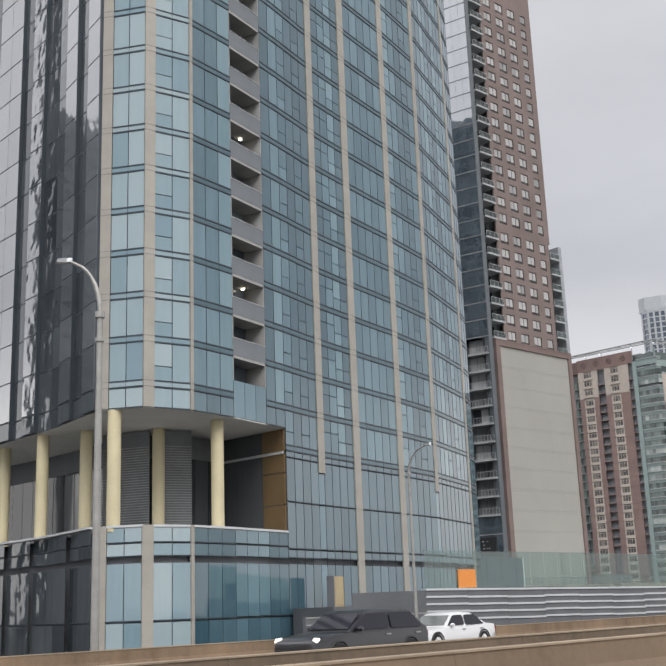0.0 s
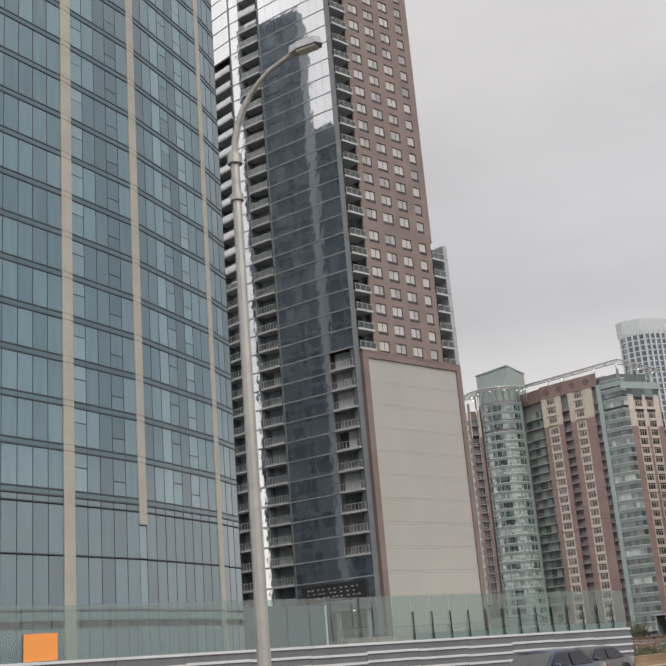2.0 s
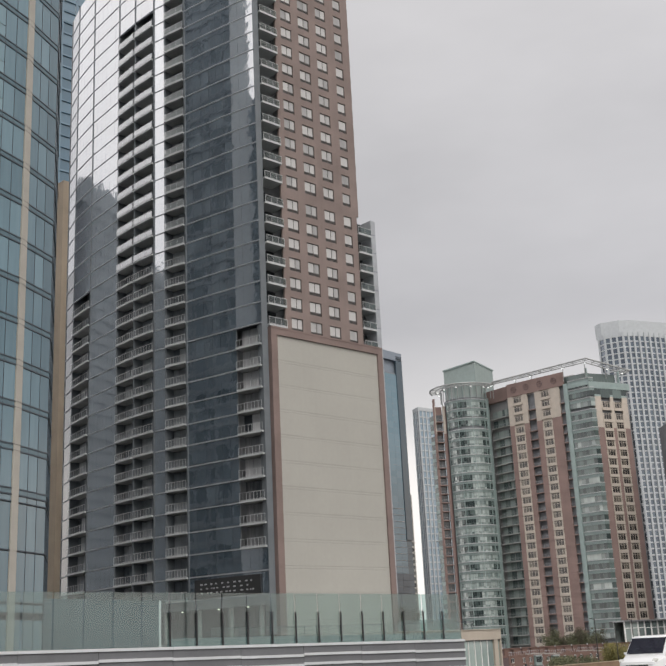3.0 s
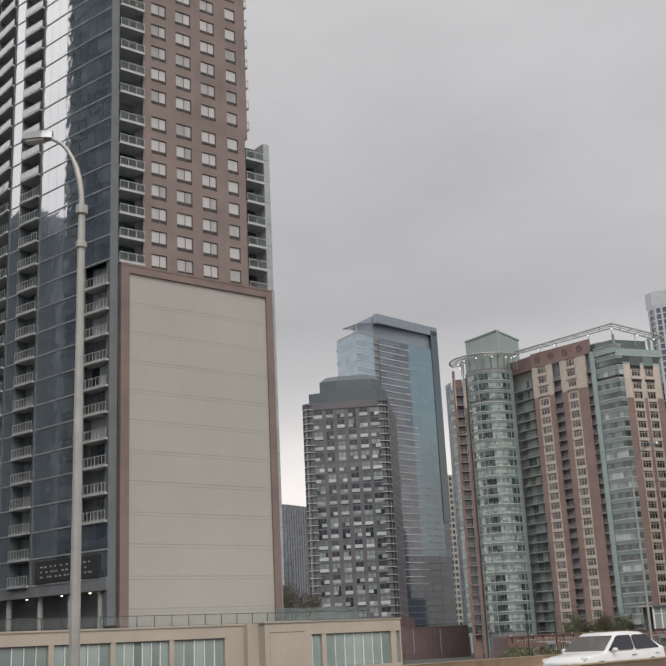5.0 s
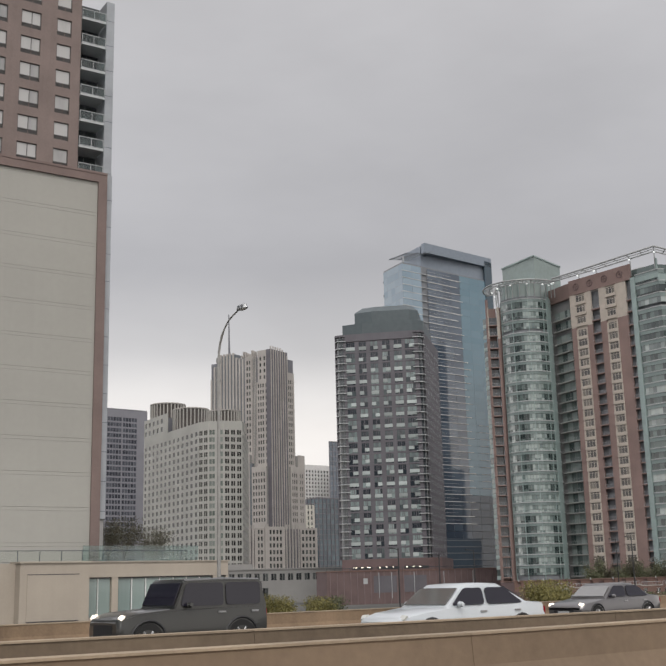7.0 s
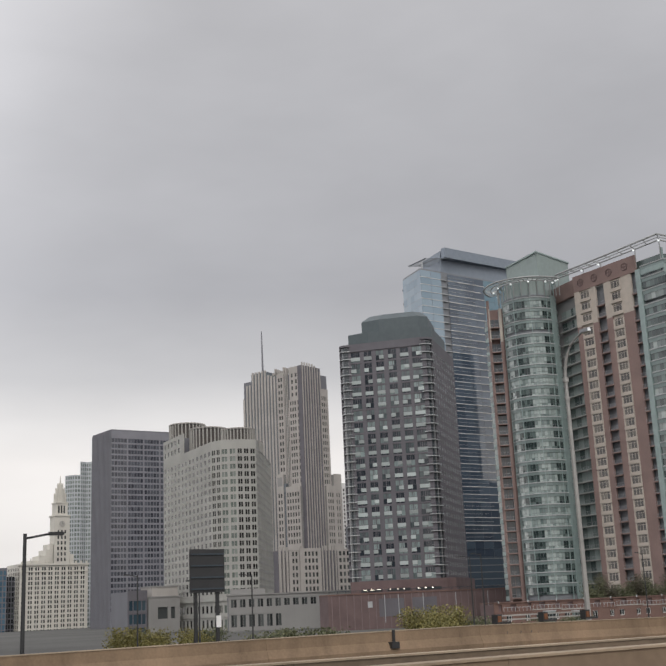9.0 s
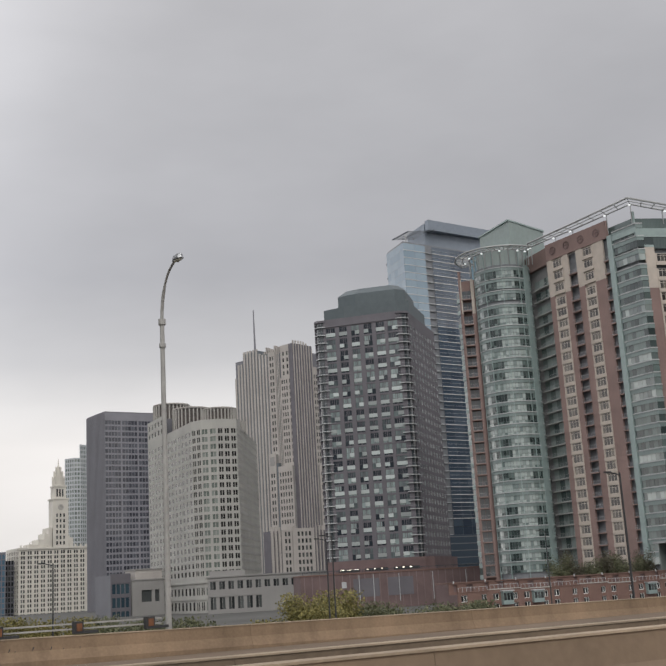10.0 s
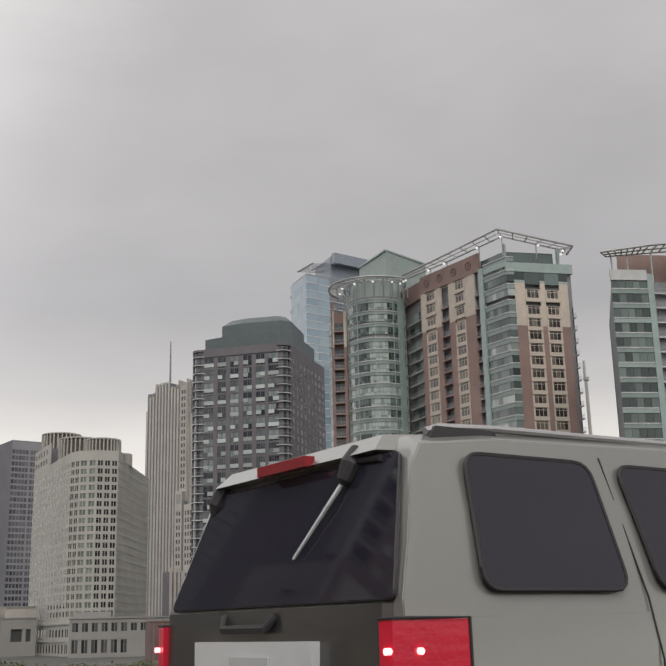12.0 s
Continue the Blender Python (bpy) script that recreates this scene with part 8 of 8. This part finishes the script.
    def across(s, z, k):
        q = (z - belt) / (H - belt)
        return (s * L, k * (wb + (wr - wb) * q) * 0.9, z)
    zf = belt + 0.06
    sf = cowl + (roof0 - cowl) * (zf - belt) / (H - belt) - 0.006
    panel([across(sf, zf, -1), across(sf, zf, 1), across(ft - 0.004, top, 1), across(ft - 0.004, top, -1)], M_SCREEN if not boxy else M_CARGLASS).part("windscreen", t)
    sr = rear - (rear - roof1) * 0.12 + 0.004
    panel([across(sr, belt + 0.09, 1), across(sr, belt + 0.09, -1), across(rt + 0.006, top, -1), across(rt + 0.006, top, 1)], M_CARGLASS).part("rear_window", t)
    b = Mesh()
    b.box(-0.02, 0.05, -hw * 0.5, hw * 0.5, 0.42, hood - 0.30, M_TRIM)
    b.part("grille", t)
    b = Mesh()
    b.box(-0.04, 0.0, -0.26, 0.26, 0.36, 0.47, M_SLAB)
    b.part("blank_plate", t)
    return t


M_TAILGATE = car_paint("darker_tailgate", (0.04, 0.038, 0.038), 0.2)
P_WHITE = car_paint("white_car_paint", (0.72, 0.73, 0.74), 0.0)
P_SILVER = car_paint("silver_white_paint", (0.60, 0.64, 0.67), 0.2)
P_GREY = car_paint("grey_car_paint", (0.16, 0.155, 0.16), 0.5)
P_BLACK = car_paint("dark_car_paint", (0.035, 0.036, 0.042), 0.4)
P_BLUE = car_paint("navy_car_paint", (0.035, 0.05, 0.09), 0.4)
P_KHAKI = car_paint("dark_grey_offroader_paint", (0.045, 0.045, 0.042), 0.3)
SUVISH = dict(H=1.58, belt=1.0, hood=0.95, deck=1.06, roof0=0.44, roof1=0.82, rear=0.975, cowl=0.27, r=0.36, W=1.88, boxy=0.2)

car("suv_car", "dark metallic sport utility car on the far carriageway", 21.2, 22.0, P_BLACK, **SUVISH)
car("saloon_car", "white saloon car driving on the far carriageway", 33.2, 28.2, P_WHITE)
car("saloon_car", "navy blue saloon car on the far carriageway", 61.0, 20.4, P_BLUE)
car("saloon_car", "black saloon car with lit headlamps on the far carriageway", 70.0, 24.6, P_BLACK)
car("crossover_car", "white crossover car on the far carriageway", 113.1, 21.2, P_WHITE, lit=False, H=1.56, belt=0.96, hood=0.93, deck=1.06, roof0=0.45, roof1=0.76, rear=0.975, cowl=0.25, L=4.5)
jeep = car("offroad_car", "boxy dark grey off-road car with lit round headlamps", 131.75, 24.4, P_KHAKI, L=4.1, W=1.9, H=1.84, belt=1.14, hood=1.10, deck=1.2, cowl=0.35, roof0=0.42, roof1=0.955, rear=0.99, r=0.42, boxy=1.0)
b = Mesh()
b.tube([(4.07, 0, 1.08), (4.24, 0, 1.08), (4.28, 0, 1.08)], [0.36, 0.36, 0.3], M_TRIM, 20)
b.part("spare_wheel_cover", jeep)
car("saloon_car", "silver-white saloon car on the far carriageway", 136.75, 20.2, P_SILVER, lit=False, L=4.8, H=1.48, belt=0.93, hood=0.87, deck=1.0)
car("saloon_car", "grey saloon car with lit headlamps on the far carriageway", 151.3, 27.4, P_GREY, L=4.6)
car("delivery_van", "white delivery van on the far carriageway", 90.0, 22.2, P_WHITE, lit=False, L=4.7, W=1.85, H=1.85, belt=1.1, hood=1.05, deck=1.2, cowl=0.14, roof0=0.28, roof1=0.97, rear=0.99, r=0.36, boxy=1.0)


def large_suv():
    """The silver sport utility overtaking beside the camera's lane; it heads towards +x, its tail at the origin."""
    t = thing("large_suv", "silver full-size sport utility with dark tinted glass and lit brake lamps", "car", at=(217.86, 4.02, road_z(4.0) + 0.02))
    paint = car_paint("silver_suv_paint", (0.238, 0.244, 0.232), 0.42)
    hw, belt, roof = 0.985, 1.42, 2.09
    st = [(0.0, 0.90, 0.62, 1.40), (0.05, 0.955, 0.55, 1.42), (0.22, 0.99, 0.50, belt), (1.2, 1.0, 0.46, belt), (3.6, 1.0, 0.46, belt - 0.02), (3.95, 0.995, 0.46, 1.28), (4.7, 0.965, 0.48, 1.20),
          (5.1, 0.90, 0.52, 1.10), (5.25, 0.80, 0.60, 0.98)]
    secs = []
    for X, k, z0, z1 in st:
        w = hw * k
        secs.append(mirror_half([(X, w * 0.9, z0), (X, w, z0 + 0.12), (X, w * 1.0, z0 + (z1 - z0) * 0.55), (X, w * 0.985, z1 - 0.16), (X, w * 0.955, z1 - 0.02), (X, w * 0.85, z1 + 0.01)]))
    ob = new("body", loft(secs, paint, 0.03))
    ob.parent = t
    wb, wr = 0.94, 0.785
    cs = []
    for X, z in ((0.03, belt + 0.02), (0.10, 1.66), (0.19, 1.98), (0.25, roof - 0.02), (0.6, roof + 0.02), (1.8, roof + 0.05), (2.8, roof + 0.02), (3.1, roof - 0.06), (3.75, belt + 0.0)):
        k = max(0.0, min(1.0, (z - belt) / (roof - belt)))
        w = wb + (wr - wb) * k
        cs.append(mirror_half([(X, wb, belt - 0.05), (X, wb + (w - wb) * 0.5, belt + (z - belt) * 0.5), (X, w, z - 0.05 * k), (X, w - 0.07, z - 0.012 * k), (X, w * 0.5, z + 0.018 * k)]))
    ob = new("cabin", loft(cs, paint, 0.045))
    ob.parent = t

    def on_side(x, z, out=0.014):
        k = (z - belt) / (roof - belt)
        return (x, -(wb + (wr - wb) * k + out), z)

    shapes = [("quarter_window", [(0.40, 1.47), (1.165, 1.47), (1.10, 1.99), (0.43, 1.99)]), ("rear_door_window", [(1.36, 1.47), (2.28, 1.47), (2.20, 1.99), (1.27, 1.99)]),
              ("front_door_window", [(2.42, 1.47), (3.42, 1.47), (3.00, 1.95), (2.34, 1.97)])]
    for nm, poly in shapes:
        rp = rounded(poly, 0.08, 4)
        panel([on_side(x, z) for x, z in rp], M_CARGLASS, 0.008).part(nm, t, "dark tinted side window")
        b = Mesh()
        b.tube([on_side(x, z, 0.018) for x, z in rp + rp[:1]], 0.010, M_TRIM, 5)
        b.part("window_seal", t)
        far = [(x, -y, z) for x, y, z in [on_side(x, z) for x, z in rp]]
        panel(far, M_CARGLASS, 0.008).part(nm, t, "dark tinted side window")

    # tailgate glass, spoiler with the high lamp, wiper
    def on_tail(y, z, out=0.016):
        x = 0.03 + (z - belt) * 0.30
        return (x - out, y, z)

    rp = rounded([(-0.905, 1.44), (0.86, 1.44), (0.70, 1.97), (-0.755, 1.99)], 0.03, 4)
    panel([on_tail(y, z, 0.02) for y, z in rp], M_CARGLASS, 0.01).part("tailgate_window", t, "dark tinted tailgate glass")
    b = Mesh()
    b.tube([on_tail(y, z, 0.024) for y, z in rp + rp[:1]], 0.005, M_TRIM, 5)
    b.part("tailgate_seal", t)
    # below the glass the tailgate is set darker than the body
    b = Mesh()
    b.prism([(-0.02, -0.85), (0.03, -0.87), (0.03, 0.87), (-0.02, 0.85)], 0.75, 1.425, M_TAILGATE, top=[(-0.005, -0.86), (0.03, -0.88), (0.03, 0.88), (-0.005, 0.86)])
    b.part("lower_tailgate", t, "lower tailgate, darker than the body")
    b = Mesh()
    b.prism([(0.13, -0.66), (0.34, -0.72), (0.34, 0.72), (0.13, 0.66)], 2.005, 2.075, paint, top=[(0.20, -0.62), (0.36, -0.70), (0.36, 0.70), (0.20, 0.62)])
    b.part("roof_spoiler", t)
    b = Mesh()
    b.box(0.10, 0.15, -0.2, 0.2, 2.0, 2.045, M_TAIL)
    b.part("high_brake_lamp", t, "red high-mounted brake lamp")
    b = Mesh()
    b.tube([on_tail(-0.44, 1.90, 0.05), on_tail(-0.38, 1.82, 0.055), on_tail(-0.20, 1.62, 0.05)], [0.011, 0.010, 0.007], M_STRIPE, 6)
    b.part("wiper", t, "rear window wiper")
    b = Mesh()
    b.tube([on_tail(-0.47, 2.035, -0.01), on_tail(-0.47, 2.02, 0.02), on_tail(-0.465, 1.97, 0.04), on_tail(-0.45, 1.91, 0.045), on_tail(-0.445, 1.895, 0.04)], [0.02, 0.045, 0.05, 0.036, 0.02], M_TRIM, 12)
    b.part("wiper_housing", t, "black moulded wiper housing")
    b = Mesh()
    b.tube([on_tail(-0.5, 1.985, 0.04), on_tail(-0.66, 1.975, 0.04)], 0.014, M_TRIM, 6)
    b.part("washer_arm", t)
    b = Mesh()
    b.tube([on_tail(0.655, 2.03, -0.01), on_tail(0.665, 2.0, 0.02), on_tail(0.69, 1.93, 0.03), on_tail(0.70, 1.88, 0.02)], [0.02, 0.04, 0.04, 0.02], M_TRIM, 12)
    b.part("glass_hinge", t, "black tailgate glass hinge")
    b = Mesh()
    b.tube([on_tail(0.30, 1.40, 0.03), on_tail(0.26, 1.35, 0.045), on_tail(-0.10, 1.35, 0.045), on_tail(-0.14, 1.40, 0.03)], 0.018, M_TRIM, 8)
    b.part("tailgate_handle", t, "black tailgate handle")
    for sgn in (-1, 1):
        b = Mesh()
        b.prism([(-0.03, sgn * 0.872), (-0.022, sgn * 0.94), (0.03, sgn * 0.985), (0.27, sgn * 1.0), (0.27, sgn * 0.9), (0.0, sgn * 0.872)][::(1 if sgn > 0 else -1)], 0.88, 1.37, M_TAILGLOW)
        lamp = b.part("tail_lamp", t, "red tail lamp cluster, lit")
        for p, q in (((-0.045, 0.925), (-0.02, 0.925)), ((0.055, 1.0), (0.055, 0.975))):
            b = Mesh()
            b.tube([(p[0], sgn * p[1], 1.265), (q[0], sgn * q[1], 1.265)], 0.012, M_TAILLIT, 10)
            b.part("lit_bulb", lamp, "glowing brake bulb")
        b = Mesh()
        b.tube([(-0.03, sgn * 0.872, 1.372), (-0.022, sgn * 0.942, 1.374), (0.03, sgn * 0.988, 1.374), (0.27, sgn * 1.002, 1.374), (0.274, sgn * 1.002, 0.9)], 0.007, M_TRIM, 5)
        b.part("lamp_seal", lamp)
        b = Mesh()
        b.tube([(0.34, sgn * 0.71, 2.085), (0.42, sgn * 0.71, 2.105), (0.7, sgn * 0.71, 2.12), (2.4, sgn * 0.71, 2.14), (2.75, sgn * 0.71, 2.10)], [0.016, 0.018, 0.016, 0.016, 0.018], M_RIM, 8)
        rail = b.part("roof_rail", t, "bright metal roof rail")
        b = Mesh()
        b.prism([(0.32, sgn * 0.71 - 0.04), (0.74, sgn * 0.71 - 0.04), (0.74, sgn * 0.71 + 0.04), (0.32, sgn * 0.71 + 0.04)], 2.04, 2.105, M_TRIM,
                top=[(0.37, sgn * 0.71 - 0.03), (0.66, sgn * 0.71 - 0.03), (0.66, sgn * 0.71 + 0.03), (0.37, sgn * 0.71 + 0.03)])
        b.part("rail_foot", rail)
        for x in (0.98, 4.15):
            wheel(t, x, sgn * 0.83, 0.39, sgn, 0.27)
        b = Mesh()
        b.prism([(3.30, sgn * 1.0), (3.46, sgn * 1.0), (3.44, sgn * 1.26), (3.28, sgn * 1.24)][::(1 if sgn > 0 else -1)], 1.34, 1.60, M_TRIM)
        b.part("wing_mirror", t)
        for x in (1.42, 2.5):
            b = Mesh()
            b.tube([(x, sgn * 1.005, 1.22), (x + 0.05, sgn * 1.03, 1.225), (x + 0.2, sgn * 1.03, 1.225), (x + 0.25, sgn * 1.005, 1.22)], 0.018, M_TRIM, 6)
            b.part("door_handle", t, "black door handle")
        for x0 in (1.28, 2.34):
            b = Mesh()
            up = [on_side(x0, 1.44, 0.0), on_side(x0 - 0.05, 1.8, 0.0), on_side(x0 - 0.08, 2.02, 0.0)]
            b.tube([(x0, sgn * 0.985, 0.6), (x0, sgn * 0.985, 1.2)] + [(x, sgn * abs(y), z) for x, y, z in up], 0.004, M_TRIM, 4)
            b.part("door_gap", t)
    b = Mesh()
    b.box(-0.05, 0.05, -0.46, 0.50, 0.95, 1.30, M_STRIPE)
    b.part("plate_panel", t, "bright garnish panel round the number plate")
    b = Mesh()
    b.box(-0.062, -0.052, -0.16, 0.16, 1.08, 1.24, M_SLAB)
    b.box(-0.066, -0.0625, -0.12, 0.12, 1.13, 1.19, M_TRIM)
    b.part("number_plate", t, "plain plate with a dark bar")
    b = Mesh()
    b.box(-0.12, 0.12, -0.95, 0.95, 0.48, 0.74, M_TRIM)
    b.part("rear_bumper", t)


large_suv()
